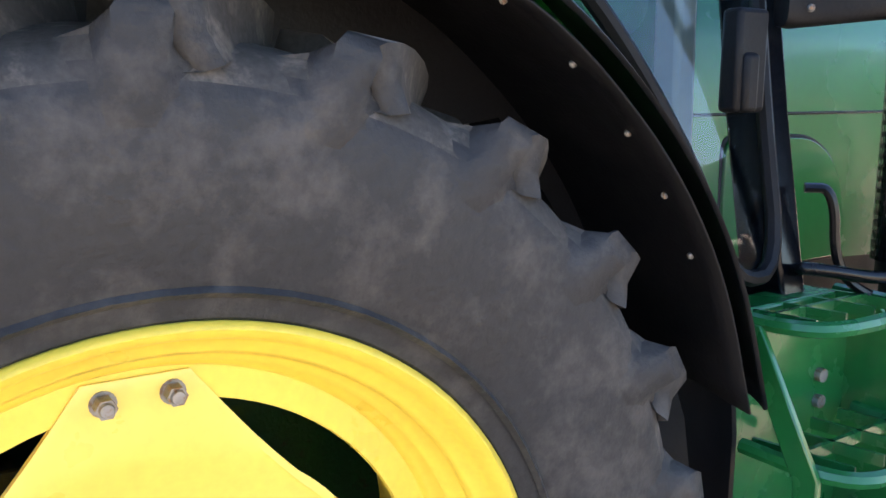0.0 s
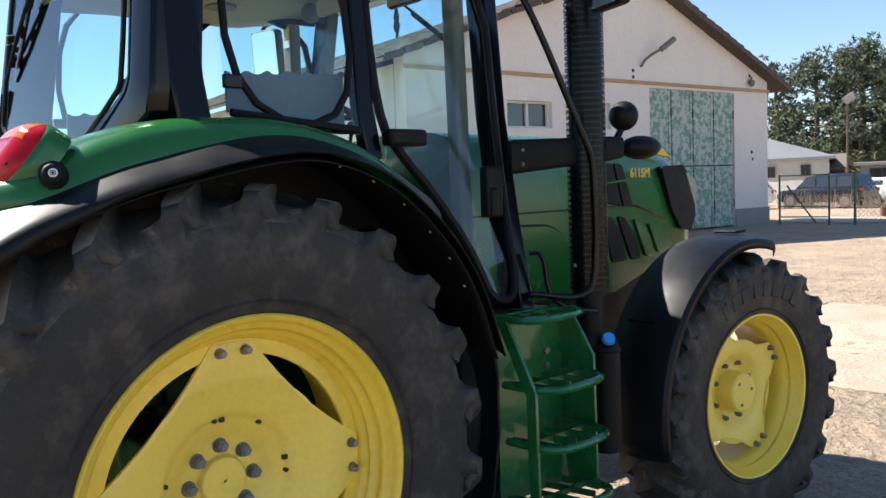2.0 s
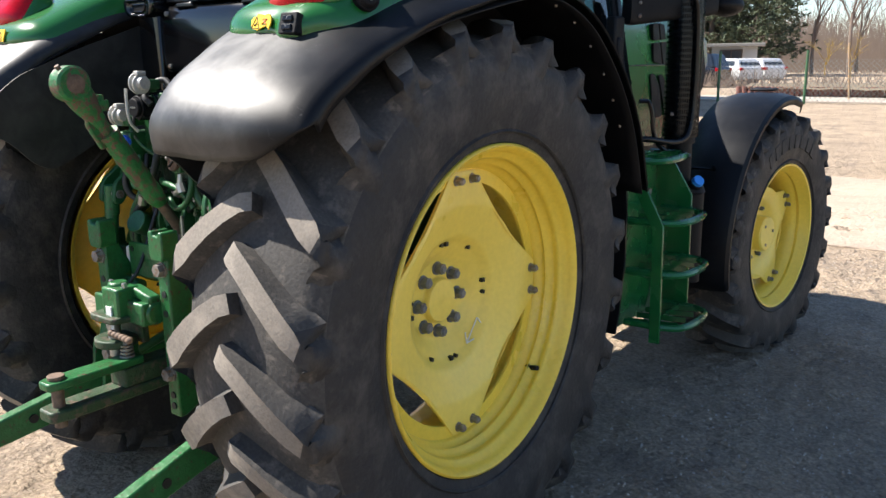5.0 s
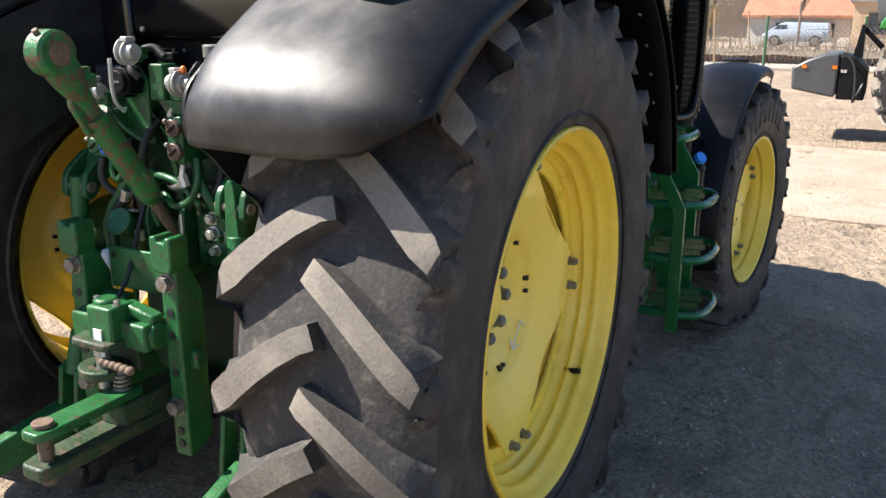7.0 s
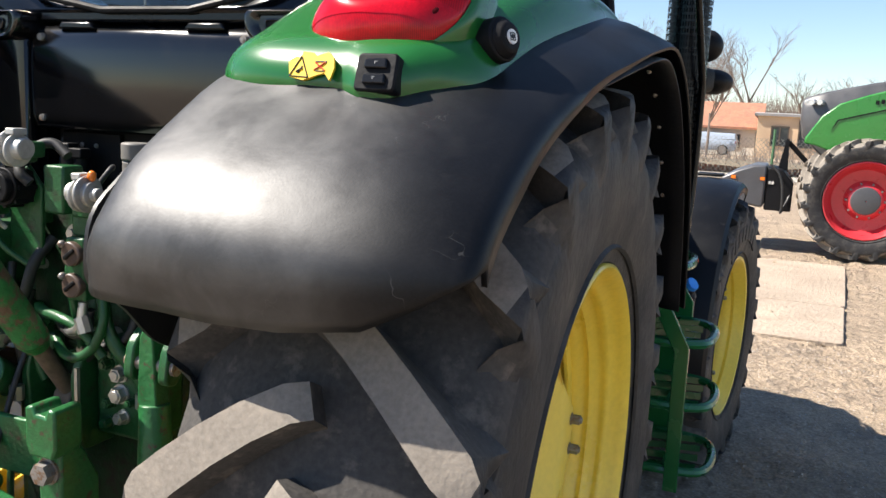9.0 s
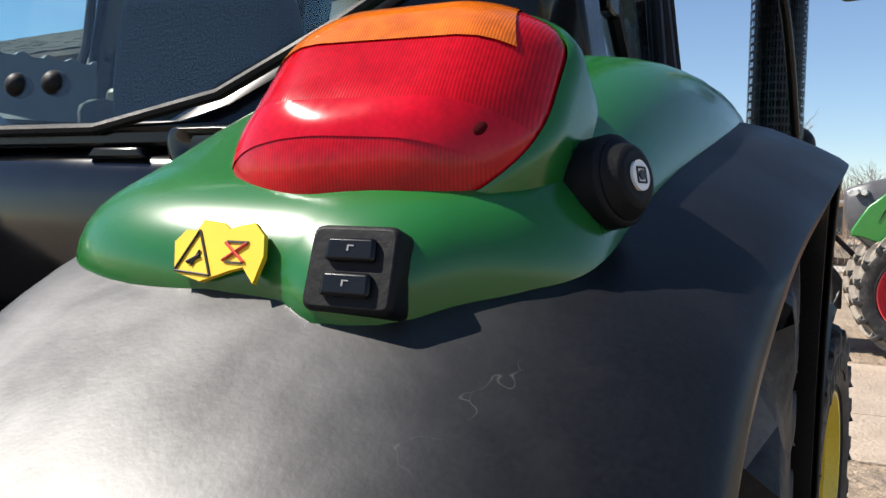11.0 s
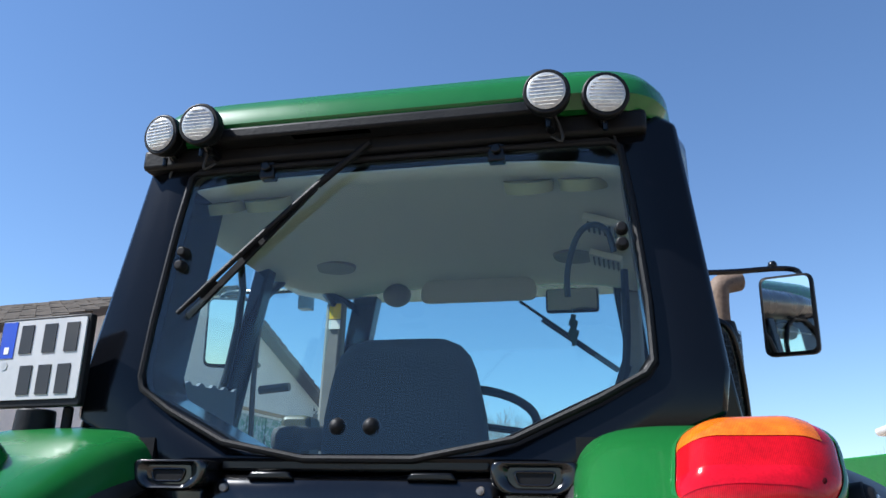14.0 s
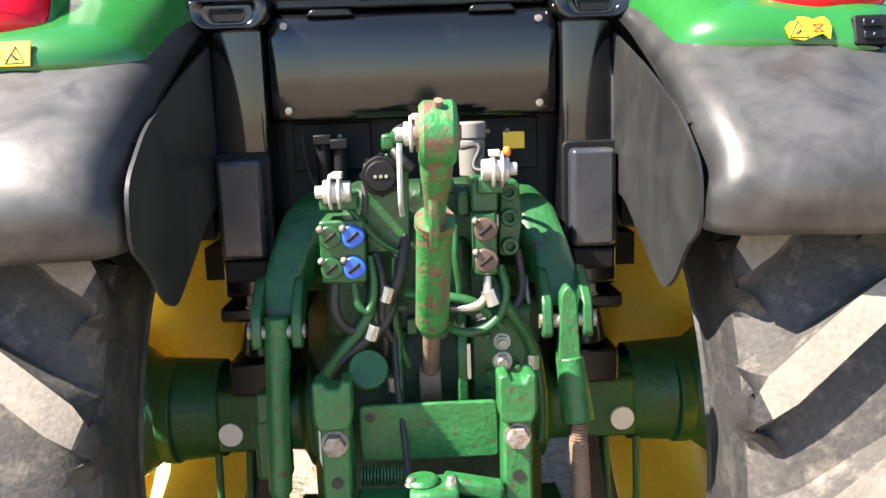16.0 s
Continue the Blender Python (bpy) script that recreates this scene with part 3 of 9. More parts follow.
def tyre_mesh(side, centre, xc, half, r_bead, r_side, r_crown, lugs, lug_h, sweep, phase, turn=0.0, squash=True, split=None):
    """Carcass and two rows of swept lugs, the lower side flattened on the ground."""
    bm = bmesh.new()
    k = (r_crown - lug_h - r_bead) / 0.325
    def rr(v):
        return r_bead + (v - 0.49) * k
    half_prof = [(0.78, 0.49), (0.86, 0.505), (0.925, 0.55), (0.965, 0.60), (0.99, 0.65), (0.992, 0.70), (0.985, 0.725), (0.965, 0.745), (0.92, 0.764), (0.84, 0.780), (0.70, 0.793), (0.50, 0.803), (0.25, 0.810)]
    prof = [(f * half, rr(v)) for f, v in half_prof] + [(0, rr(0.815))] + [(-f * half, rr(v)) for f, v in half_prof[::-1]]
    lathe(bm, prof, seg=88)
    for f in bm.faces:
        c = f.calc_center_median()
        f.material_index = 1 if math.hypot(c.y, c.z) > rr(0.742) else 0
    # thin moulded rings on the sidewalls
    for s in (1, -1):
        for v, dx in ((0.535, 0.925),):
            lathe(bm, [(s * half * (dx - 0.012), rr(v - 0.006)), (s * half * (dx + 0.016), rr(v)), (s * half * (dx - 0.012), rr(v + 0.006))], seg=72)
    def crown(x):
        return r_crown - 0.038 * (abs(x) / half) ** 2.6
    side_prof = sorted((rr(v), f * half) for f, v in half_prof)
    def carcass(rad):
        for (ra, xa), (rb, xb) in zip(side_prof, side_prof[1:]):
            if ra <= rad <= rb:
                return xa + (xb - xa) * (rad - ra) / (rb - ra)
        return side_prof[-1][1]
    pitch = 2 * math.pi / lugs
    r_end = crown(half) - 0.004
    for row in (1, -1):
        for i in range(lugs):
            th0 = phase + pitch * i + (pitch / 2 if row < 0 else 0)
            rings = []
            wob = 1 + 0.05 * math.sin(i * 7.3 + row)
            # u runs from the middle of the tread out to the shoulder and down the side
            for u in (0.0, 0.1, 0.3, 0.5, 0.7, 0.85, 0.95, 1.0, 1.06, 1.2, 1.4, 1.65, 2.0):
                v = min(u, 1.0)
                x = half * (-0.06 + 1.06 * v)
                th = th0 + sweep * v ** 1.25 * wob + 0.02 * max(0.0, u - 1.0)
                dth, dx = sweep * 1.25 * max(v, 0.05) ** 0.25 * r_crown, 1.06 * half
                ln = math.hypot(dth, dx)
                ca, sa = dx / ln, dth / ln
                flare = max(0.0, v - 0.45) / 0.55
                if u <= 1.0:
                    top = (x, crown(x) - (0.012 if u == 0 else 0.004 if u == 1.0 else 0.0))
                    low = (min(x, 0.89 * half), min(crown(x) - lug_h * 1.15, rr(0.795 - 0.045 * flare)))
                    wt, wb = 0.025 * (1 + 0.25 * u), 0.036 * (1 + 0.2 * u) + 0.034 * flare ** 1.6
                else:
                    e = u - 1.0
                    rad = r_end - 0.004 - (r_end - rr(0.69)) * e
                    top = (half * (1.006 + 0.075 * e * (1 - e) - 0.022 * e), rad)
                    rb = min(rad, rr(0.785))
                    low = (carcass(rb) - 0.004, rb)
                    wt, wb = 0.031 - 0.012 * e, 0.077 + 0.012 * e
                    ca, sa = 1.0, 0.0
                mid = (low[0] + (top[0] - low[0]) * 0.42, low[1] + (top[1] - low[1]) * 0.42)
                wm = wt + (wb - wt) * 0.30
                ring = []
                for q, (xq, rad) in ((-wb, low), (-wm, mid), (-wt, top), (wt, top), (wm, mid), (wb, low)):
                    xx = xq - q * sa * (1.0 if u <= 0.85 else 0.4 if u < 1.0 else 0.0)
                    aa = th + q * ca / r_crown
                    ring.append(Vector((row * xx, rad * math.cos(aa), rad * math.sin(aa))))
                rings.append(ring)
            lug = bm if split is None else bmesh.new()
            before = len(lug.faces)
            loft(lug, rings)
            if split is not None:
                split.append(lug)
            lug.faces.ensure_lookup_table()
            for fi, f in enumerate(lug.faces[before:]):
                f.material_index = (2 if fi % 6 == 2 else 1) if abs(f.calc_center_median().x) < half * 0.93 else 0
    m = pose(*centre) @ pose(0.85, 0, 0, 0, 0, turn) @ pose(xc - 0.85, 0, 0) if turn else pose(*centre) @ pose(xc, 0, 0)
    for v in [v for b in [bm] + (split or []) for v in b.verts]:
        v.co = m @ v.co
        if squash and v.co.z < 0.004:
            over = 0.004 - v.co.z
            v.co.z = 0.004 - over * 0.02
            v.co.x += (0.25 * over) * (1 if v.co.x > m.translation.x else -1) * min(1, abs(v.co.x - m.translation.x) / half)
    return bm


def star_plate(bm, rad, flat, dish, xo, turn=0.0, lobes=4, seg=128, straight=0.93):
    """Dished wheel disc whose outline has flat lobes; dish is a list of (r, x)."""
    def outline(a):
        a = (a - turn + math.pi / lobes) % (2 * math.pi / lobes) - math.pi / lobes
        ha = math.atan2(flat, rad)
        if abs(a) <= ha:
            return rad / math.cos(a)
        p, q = (rad, flat), (rad * math.cos(2 * math.pi / lobes) + flat * math.sin(2 * math.pi / lobes), rad * math.sin(2 * math.pi / lobes) - flat * math.cos(2 * math.pi / lobes))
        t = math.tan(abs(a))
        den = (q[1] - p[1]) - t * (q[0] - p[0])
        s = (t * p[0] - p[1]) / den
        rr = math.hypot(p[0] + s * (q[0] - p[0]), p[1] + s * (q[1] - p[1]))
        return rr * (1 - (1 - straight) * 4 * s * (1 - s))
    rings = []
    for r, x in dish:
        rings.append([Vector((x, r * math.cos(2 * math.pi * i / seg), r * math.sin(2 * math.pi * i / seg))) for i in range(seg)])
    for f, x in ((0.97, xo), (1.0, xo - 0.003), (1.0, xo - 0.014)):
        rings.append([Vector((x, f * outline(2 * math.pi * i / seg) * math.cos(2 * math.pi * i / seg), f * outline(2 * math.pi * i / seg) * math.sin(2 * math.pi * i / seg))) for i in range(seg)])
    vs = loft(bm, rings, loop=True, cap=False)
    bm.faces.new(vs[0])


def place(bm, m):
    for v in bm.verts:
        v.co = m @ v.co
    return bm


def rear_wheel(side):
    fl = side < 0
    lab = "worn black tractor tyre with dusty chevron lugs"
    lugs = []
    tyre = part("rear_tyre", tyre_mesh(1, AXLE, 0.753, 0.242, 0.49, 0.7, 0.862, 22, 0.046, 0.235, radians(58.0) - 0.235 - 0.01, split=lugs), [RUBBER, TREAD, LUG], tractor, lab, flip=fl, smooth=30)
    for lug in lugs:
        part("tread_lug", lug, [RUBBER, TREAD, LUG], tyre, flip=fl, smooth=62)
    m = pose(*AXLE)
    bm = bmesh.new()
    prof = [(0.935, 0.488), (0.950, 0.501), (0.964, 0.501), (0.968, 0.493), (0.960, 0.484), (0.945, 0.478), (0.930, 0.473), (0.922, 0.460), (0.912, 0.453), (0.904, 0.457), (0.894, 0.456), (0.886, 0.443), (0.876, 0.436), (0.868, 0.441), (0.860, 0.440), (0.851, 0.427), (0.838, 0.420), (0.80, 0.416), (0.785, 0.411), (0.70, 0.41), (0.66, 0.43), (0.60, 0.445), (0.565, 0.462), (0.548, 0.480), (0.545, 0.487)]
    lathe(bm, prof, seg=96)
    rim = part("rear_rim", place(bm, m), YELLOW_RIM, tractor, "yellow painted steel wheel rim with chipped edge", flip=fl, smooth=65)
    bm = bmesh.new()
    lathe(bm, [(0.836, 0.428), (0.838, 0.380), (0.830, 0.378), (0.825, 0.428)], seg=80, close=True)
    part("rim_ring", place(bm, m), YELLOW_RIM, rim, flip=fl)
    bm = bmesh.new()
    dish = [(0.012, 0.742), (0.070, 0.742), (0.075, 0.736), (0.118, 0.736), (0.135, 0.742), (0.150, 0.757), (0.178, 0.772), (0.195, 0.782), (0.205, 0.798), (0.222, 0.806), (0.25, 0.815), (0.30, 0.838), (0.315, 0.842)]
    star_plate(bm, 0.412, 0.062, dish, 0.845)
    disc = part("wheel_disc", place(bm, m), YELLOW, tractor, "yellow dished steel wheel disc bolted to the rim", flip=fl)
    for q in range(4):
        for s in (-0.039, 0.039):
            bm = bmesh.new()
            d = pose(0, 0, 0, 90 * q)
            c = d @ Vector((0.842, s, 0.388))
            hexnut(bm, c, (1, 0, 0), 0.0125, 0.03)
            part("rim_bolt", place(bm, m), BOLT, disc, "rusty hexagon bolt", flip=fl)
    for q in range(8):
        bm = bmesh.new()
        a = radians(90 + 45 * q)
        hexnut(bm, (0.735, 0.1015 * math.cos(a), 0.1015 * math.sin(a)), (1, 0, 0), 0.0175, 0.034)
        part("wheel_nut", place(bm, m), NUT, disc, "blue-grey hexagon wheel nut", flip=fl)
    bm = bmesh.new()
    lathe(bm, [(0.735, 0.072), (0.752, 0.071), (0.758, 0.066), (0.760, 0.004)], seg=40)
    part("hub_cap", place(bm, m), YELLOW, disc, flip=fl)
    for y, z, r in ((-0.035, 0.187, 0.0), (-0.012, 0.187, 1), (0.105, 0.155, 0), (0.186, 0.03, 1), (0.188, -0.01, 0), (0.035, -0.187, 0), (0.01, -0.188, 1), (-0.09, -0.163, 0), (-0.187, 0.04, 0), (-0.186, -0.005, 1)):
        x = 0.781
        bm = bmesh.new()
        if r:
            box(bm, (x, y, z), (0.016, 0.013, 0.013))
        else:
            cyl(bm, (x - 0.008, y, z), (x + 0.007, y, z), 0.0065, seg=14)
        part("disc_hole", place(bm, m), INK, disc, flip=fl)
    if not fl:
        bm = bmesh.new()
        chalk = [(0.097, -0.128), (0.093, -0.162), (0.128, -0.156)]
        stroke = [(0.093, -0.162), (0.155, -0.092), (0.168, -0.112)]
        for q in (chalk, stroke):
            for (ya, za), (yb, zb) in zip(q, q[1:]):
                cyl(bm, (0.773 + 0.32 * max(0, math.hypot(ya, za) - 0.15), ya, za), (0.773 + 0.32 * max(0, math.hypot(yb, zb) - 0.15), yb, zb), 0.0022, seg=5)
        part("chalk_mark", place(bm, m), SIGN_WHITE, disc, "thin white chalk arrow")
    bm = bmesh.new()
    cyl(bm, (0.88, 0.335, -0.30), (0.915, 0.325, -0.292), 0.0085, seg=12)
    cyl(bm, (0.868, 0.338, -0.303), (0.884, 0.334, -0.30), 0.014, seg=12)
    part("tyre_valve", place(bm, m), BLACK_MATT, rim, flip=fl)
    bm = bmesh.new()
    lathe(bm, [(0.50, 0.12), (0.66, 0.13), (0.70, 0.16), (0.72, 0.16), (0.735, 0.10)], seg=40)
    part("axle_flange", place(bm, m), GREEN_CAST, tractor, flip=fl)


for s in (1, -1):
    rear_wheel(s)


def front_wheel(side):
    fl = side < 0
    turn = -7.5 if not fl else 7.5
    lugs = []
    tyre = part("front_tyre", tyre_mesh(1, FRONT, 0.945, 0.20, 0.372, 0.5, 0.672, 20, 0.042, 0.25, 0.13, turn, split=lugs), [RUBBER, TREAD, RUBBER], tractor, "black tractor front tyre with chevron lugs", flip=fl, smooth=30)
    for lug in lugs:
        part("tread_lug", lug, [RUBBER, TREAD, RUBBER], tyre, flip=fl, smooth=62)
    m = pose(*FRONT) @ pose(0.85, 0, 0, 0, 0, turn) @ pose(-0.85, 0, 0)
    bm = bmesh.new()
    lathe(bm, [(1.10, 0.378), (1.115, 0.388), (1.124, 0.386), (1.122, 0.376), (1.105, 0.366), (1.085, 0.355), (1.07, 0.345), (1.055, 0.348), (1.04, 0.335), (1.02, 0.325), (0.97, 0.322), (0.93, 0.33), (0.80, 0.36), (0.775, 0.385)], seg=80)
    rim = part("front_rim", place(bm, m), YELLOW_RIM, tractor, "yellow painted front wheel rim", flip=fl)
    bm = bmesh.new()
    star_plate(bm, 0.325, 0.05, [(0.012, 0.955), (0.115, 0.955), (0.14, 0.965), (0.165, 0.99), (0.20, 1.005), (0.25, 1.012)], 1.015, turn=radians(30), lobes=4, straight=0.86)
    disc = part("front_wheel_disc", place(bm, m), YELLOW, tractor, flip=fl)
    bm = bmesh.new()
    lathe(bm, [(0.90, 0.10), (0.99, 0.098), (1.035, 0.094), (1.043, 0.086), (1.043, 0.002)], seg=40)
    hub = part("planetary_hub", place(bm, m), YELLOW, tractor, "yellow front planetary hub", bevel=0.002, flip=fl)
    for q in range(8):
        bm = bmesh.new()
        a = radians(22.5 + 45 * q)
        hexnut(bm, (0.955, 0.137 * math.cos(a), 0.137 * math.sin(a)), (1, 0, 0), 0.012, 0.035)
        part("front_wheel_nut", place(bm, m), NUT, disc, flip=fl)
    for q in range(4):
        for s in (-0.03, 0.03):
            bm = bmesh.new()
            hexnut(bm, pose(0, 0, 0, 90 * q + 30) @ Vector((1.012, 0.305, s)), (1, 0, 0), 0.012, 0.03)
            part("front_rim_bolt", place(bm, m), BOLT, disc, flip=fl)
    for a in (10, 130, 250):
        bm = bmesh.new()
        cyl(bm, (1.04, 0.06 * math.cos(radians(a)), 0.06 * math.sin(radians(a))), (1.047, 0.06 * math.cos(radians(a)), 0.06 * math.sin(radians(a))), 0.008, seg=10)
        part("hub_plug", place(bm, m), BOLT, hub, flip=fl)
    if not fl:
        for i in range(8):
            a = radians(122 - i * 9.0)
            bm = bmesh.new()
            box(bm, (0, 0, 0), (0.007, 0.045 + 0.012 * (i % 3), 0.072))
            place(bm, m @ Matrix.Translation((1.143, 0.505 * math.cos(a), 0.505 * math.sin(a))) @ pose(0, 0, 0, math.degrees(a) - 90))
            part("raised_sidewall_bar", bm, RUBBER, tractor, bevel=0.003)
    m = pose(*FRONT) @ pose(0.85, 0, 0, 0, 0, -4.0) @ pose(-0.85, 0, 0)
    # mudguard over the wheel: a quarter arch that runs out level towards the front
    bm = bmesh.new()
    rows = []
    line = [(0.745 * math.cos(radians(a)), 0.745 * math.sin(radians(a))) for a in [192 - 92 * i / 20 for i in range(21)]]
    line += [(line[-1][0] + 0.07 * k, line[-1][1] + 0.010 * k - 0.0035 * k * k) for k in range(1, 5)]
    for i, (y, z) in enumerate(line):
        (y0, z0), (y1, z1) = line[max(0, i - 1)], line[min(len(line) - 1, i + 1)]
        ln = math.hypot(y1 - y0, z1 - z0)
        ny, nz = -(z1 - z0) / ln, (y1 - y0) / ln
        row = []
        for x, dn in ((1.112, -0.050), (1.118, -0.022), (1.105, -0.004), (1.05, 0.010), (0.95, 0.014), (0.85, 0.008), (0.79, -0.01), (0.775, -0.05)):
            row.append(Vector((x, y + ny * dn, z + nz * dn)))
        rows.append(row)
    y, z = line[-1]
    rows.append([Vector((v.x * 0.96 + 0.038, v.y + 0.012, v.z - 0.028)) for v in rows[-1]])
    loft(bm, rows, loop=False)
    guard = part("front_mudguard", place(bm, m), BLACK_PLASTIC, tractor, "curved black plastic front mudguard", thick=0.006, flip=fl)
    bm = bmesh.new()
    a = radians(147)
    p = [Vector((x, 0.752 * math.cos(a), 0.752 * math.sin(a))) for x in (0.86, 0.98)]
    tube(bm, p, 0.008)
    cyl(bm, p[1], p[1] + Vector((0, -0.02, 0.012)), 0.011, seg=10)
    part("mudguard_stay", place(bm, m), BLACK, guard, flip=fl)
    bm = bmesh.new()
    box(bm, (0.95, 0.03, 0.766), (0.12, 0.09, 0.012), (2, 0, 0))
    part("guard_plate", place(bm, m), BLACK_MATT, guard, bevel=0.004, flip=fl)


for s in (1, -1):
    front_wheel(s)

# ---- rear fenders ----
FENDER = [(-0.785, 1.315), (-0.802, 1.38), (-0.785, 1.435), (-0.722, 1.503), (-0.605, 1.574), (-0.45, 1.650), (-0.29, 1.720), (-0.1, 1.772), (0.1, 1.79), (0.3, 1.765), (0.49, 1.69), (0.66, 1.56), (0.785, 1.42), (0.875, 1.265), (0.945, 1.07)]
# height of the green cover over the fender, along the arch from its tail; drop of the fender's inner side
COVER_RISE = [(0.0, 0.061), (0.13, 0.061), (0.24, 0.064), (0.40, 0.068), (0.63, 0.049), (0.83, 0.047), (1.02, 0.052), (1.22, 0.048), (1.42, 0.038), (1.61, 0.024), (1.8, 0.014)]
FENDER_SIDE = [(0.42, -0.11), (0.437, -0.064), (0.454, -0.038), (0.474, -0.021), (0.50, -0.010), (0.53, -0.004), (0.58, 0.0), (1.1, 0.0)]


def path_normals(ctrl, n):
    pts = curve([(a, b, 0) for a, b in ctrl], n)
    out = []
    for i, p in enumerate(pts):
        d = pts[min(i + 1, n)] - pts[max(i - 1, 0)]
        d.normalize()
        out.append((p, Vector((-d.y, d.x, 0))))
    return out


def ease(a, b, v):
    t = min(1.0, max(0.0, (v - a) / (b - a)))
    return t * t * (3 - 2 * t)


def blend(table, v):
    """Value of a table of (v, value) at v, in straight steps."""
    for (a, fa), (b, fb) in zip(table, table[1:]):
        if v <= b:
            return fa + (fb - fa) * max(0.0, (v - a) / (b - a))
    return table[-1][1]


def flared(x, y):
    """The fender widens from its tail to the top of the arch; returns x and the extra drop there."""
    k = ease(-0.62, 0.12, y)
    barrel = 0.043 * (1 - ease(-0.25, 0.25, y)) * max(0.0, (x - 0.56) / 0.415) ** 1.8
    f = max(0.0, (x - 0.80) / 0.175)
    return x + 0.068 * k * f ** 1.5, 0.048 * k * f ** 2.2 + barrel


def rear_fender(side):
    fl = side < 0
    n = 60
    base = path_normals(FENDER, n)
    bm = bmesh.new()
    section = [(0.975, -0.045), (0.977, -0.02), (0.97, -0.006), (0.955, 0.002), (0.92, 0.008), (0.85, 0.012), (0.75, 0.014), (0.65, 0.011), (0.58, 0.007), (0.53, 0.003), (0.502, -0.002), (0.482, -0.008), (0.468, -0.017), (0.456, -0.032), (0.444, -0.060), (0.432, -0.098)]
    rows = []
    for j, (x, dn) in enumerate(section):
        s0 = 9.0 * (1 - math.sqrt(1 - min(1.0, max(0.0, (x - 0.78) / 0.197)) ** 2))
        row = []
        for i in range(n + 1):
            s = s0 + (n - s0) * i / n
            k = min(int(s), n - 1)
            t = s - k
            p = base[k][0].lerp(base[k + 1][0], t)
            nn = base[k][1].lerp(base[k + 1][1], t)
            if x > 0.96:
                lip = min(1.0, max(0.0, (s - 16) / 14))
                dn = section[j][1] * (1.0 - 0.72 * lip)
            q = p + nn * (dn * (0.3 + 0.7 * min(1.0, s / 9) - 0.5 * min(1.0, max(0.0, (s - 10) / 8))) if x < 0.62 else dn)
            xf, drop = flared(x, q.x)
            q += nn * (0.011 * math.exp(-((q.x + 0.53) / 0.085) ** 2 - ((x - 0.68) / 0.26) ** 4) - drop)
            row.append(Vector((xf, q.x, q.y)))
        rows.append(row)
    loft(bm, rows, loop=False)
    fender = part("rear_fender", bm, BLACK_PLASTIC, tractor, "large black plastic rear fender, scuffed and dusty", thick=0.007, flip=fl)
    # inner wall of the fender
    bm = bmesh.new()
    prism(bm, rounded([(0.45, 1.62), (0.1, 1.70), (-0.12, 1.69), (-0.45, 1.58), (-0.65, 1.50), (-0.755, 1.42), (-0.760, 1.322), (-0.70, 1.29), (-0.63, 1.215), (-0.57, 1.19), (-0.50, 1.22), (-0.30, 1.32), (-0.12, 1.35), (0.3, 1.35), (0.8, 1.1), (0.9, 1.1), (0.72, 1.42)], 0.04), "x", 0.4255, 0.432)
    part("fender_inner_wall", bm, BLACK_PLASTIC, fender, flip=fl)
    bm = bmesh.new()
    rows = []
    for x, dn in ((0.43, -0.02), (0.50, -0.004), (0.60, -0.004), (0.75, -0.006), (0.88, -0.008), (0.94, -0.010), (0.968, -0.004)):
        row = []
        for p, nn in base[14:]:
            xf, drop = flared(x, p.x)
            row.append(Vector((xf, p.x + nn.x * (dn - 0.03 - drop), p.y + nn.y * (dn - 0.03 - drop))))
        rows.append(row)
    loft(bm, rows, loop=False)
    part("wheel_arch_liner", bm, BLACK_MATT, fender, thick=0.004, flip=fl)
    for i in range(11):
        k = 24 + i * 3
        p, nn = base[k]
        bm = bmesh.new()
        xf, drop = flared(0.93, p.x)
        low = 0.046 + drop
        c = Vector((xf, p.x - nn.x * low, p.y - nn.y * low))
        ball(bm, c, (0.0058, 0.0058, 0.0058), 8, 6)
        part("fender_screw", bm, BOLT, fender, flip=fl)
    # green upper cover: a rounded tail, then an even band over the arch, its edges sunk into the fender
    bm = bmesh.new()
    rows = []
    run = [0.0]
    fine = path_normals(FENDER, 600)
    fine = [q for q in fine if q[0].x > -0.583]
    for a, b in zip(fine, fine[1:]):
        run.append(run[-1] + (b[0] - a[0]).length)
    def along(dist):
        k = min(max(int(np.searchsorted(run, dist)) - 1, 0), len(fine) - 2)
        t = (dist - run[k]) / (run[k + 1] - run[k])
        return fine[k][0].lerp(fine[k + 1][0], t), fine[k][1].lerp(fine[k + 1][1], t)
    total = run[-1] - 0.01
    dists = [0.30 * (1 - math.cos(math.pi / 2 * i / 26)) + 0.0002 for i in range(27)]
    dists += [0.30 + (total - 0.30) * i / 44 for i in range(1, 45)]
    across = [math.sin(math.pi / 2 * i / 16) for i in range(-16, 17)]
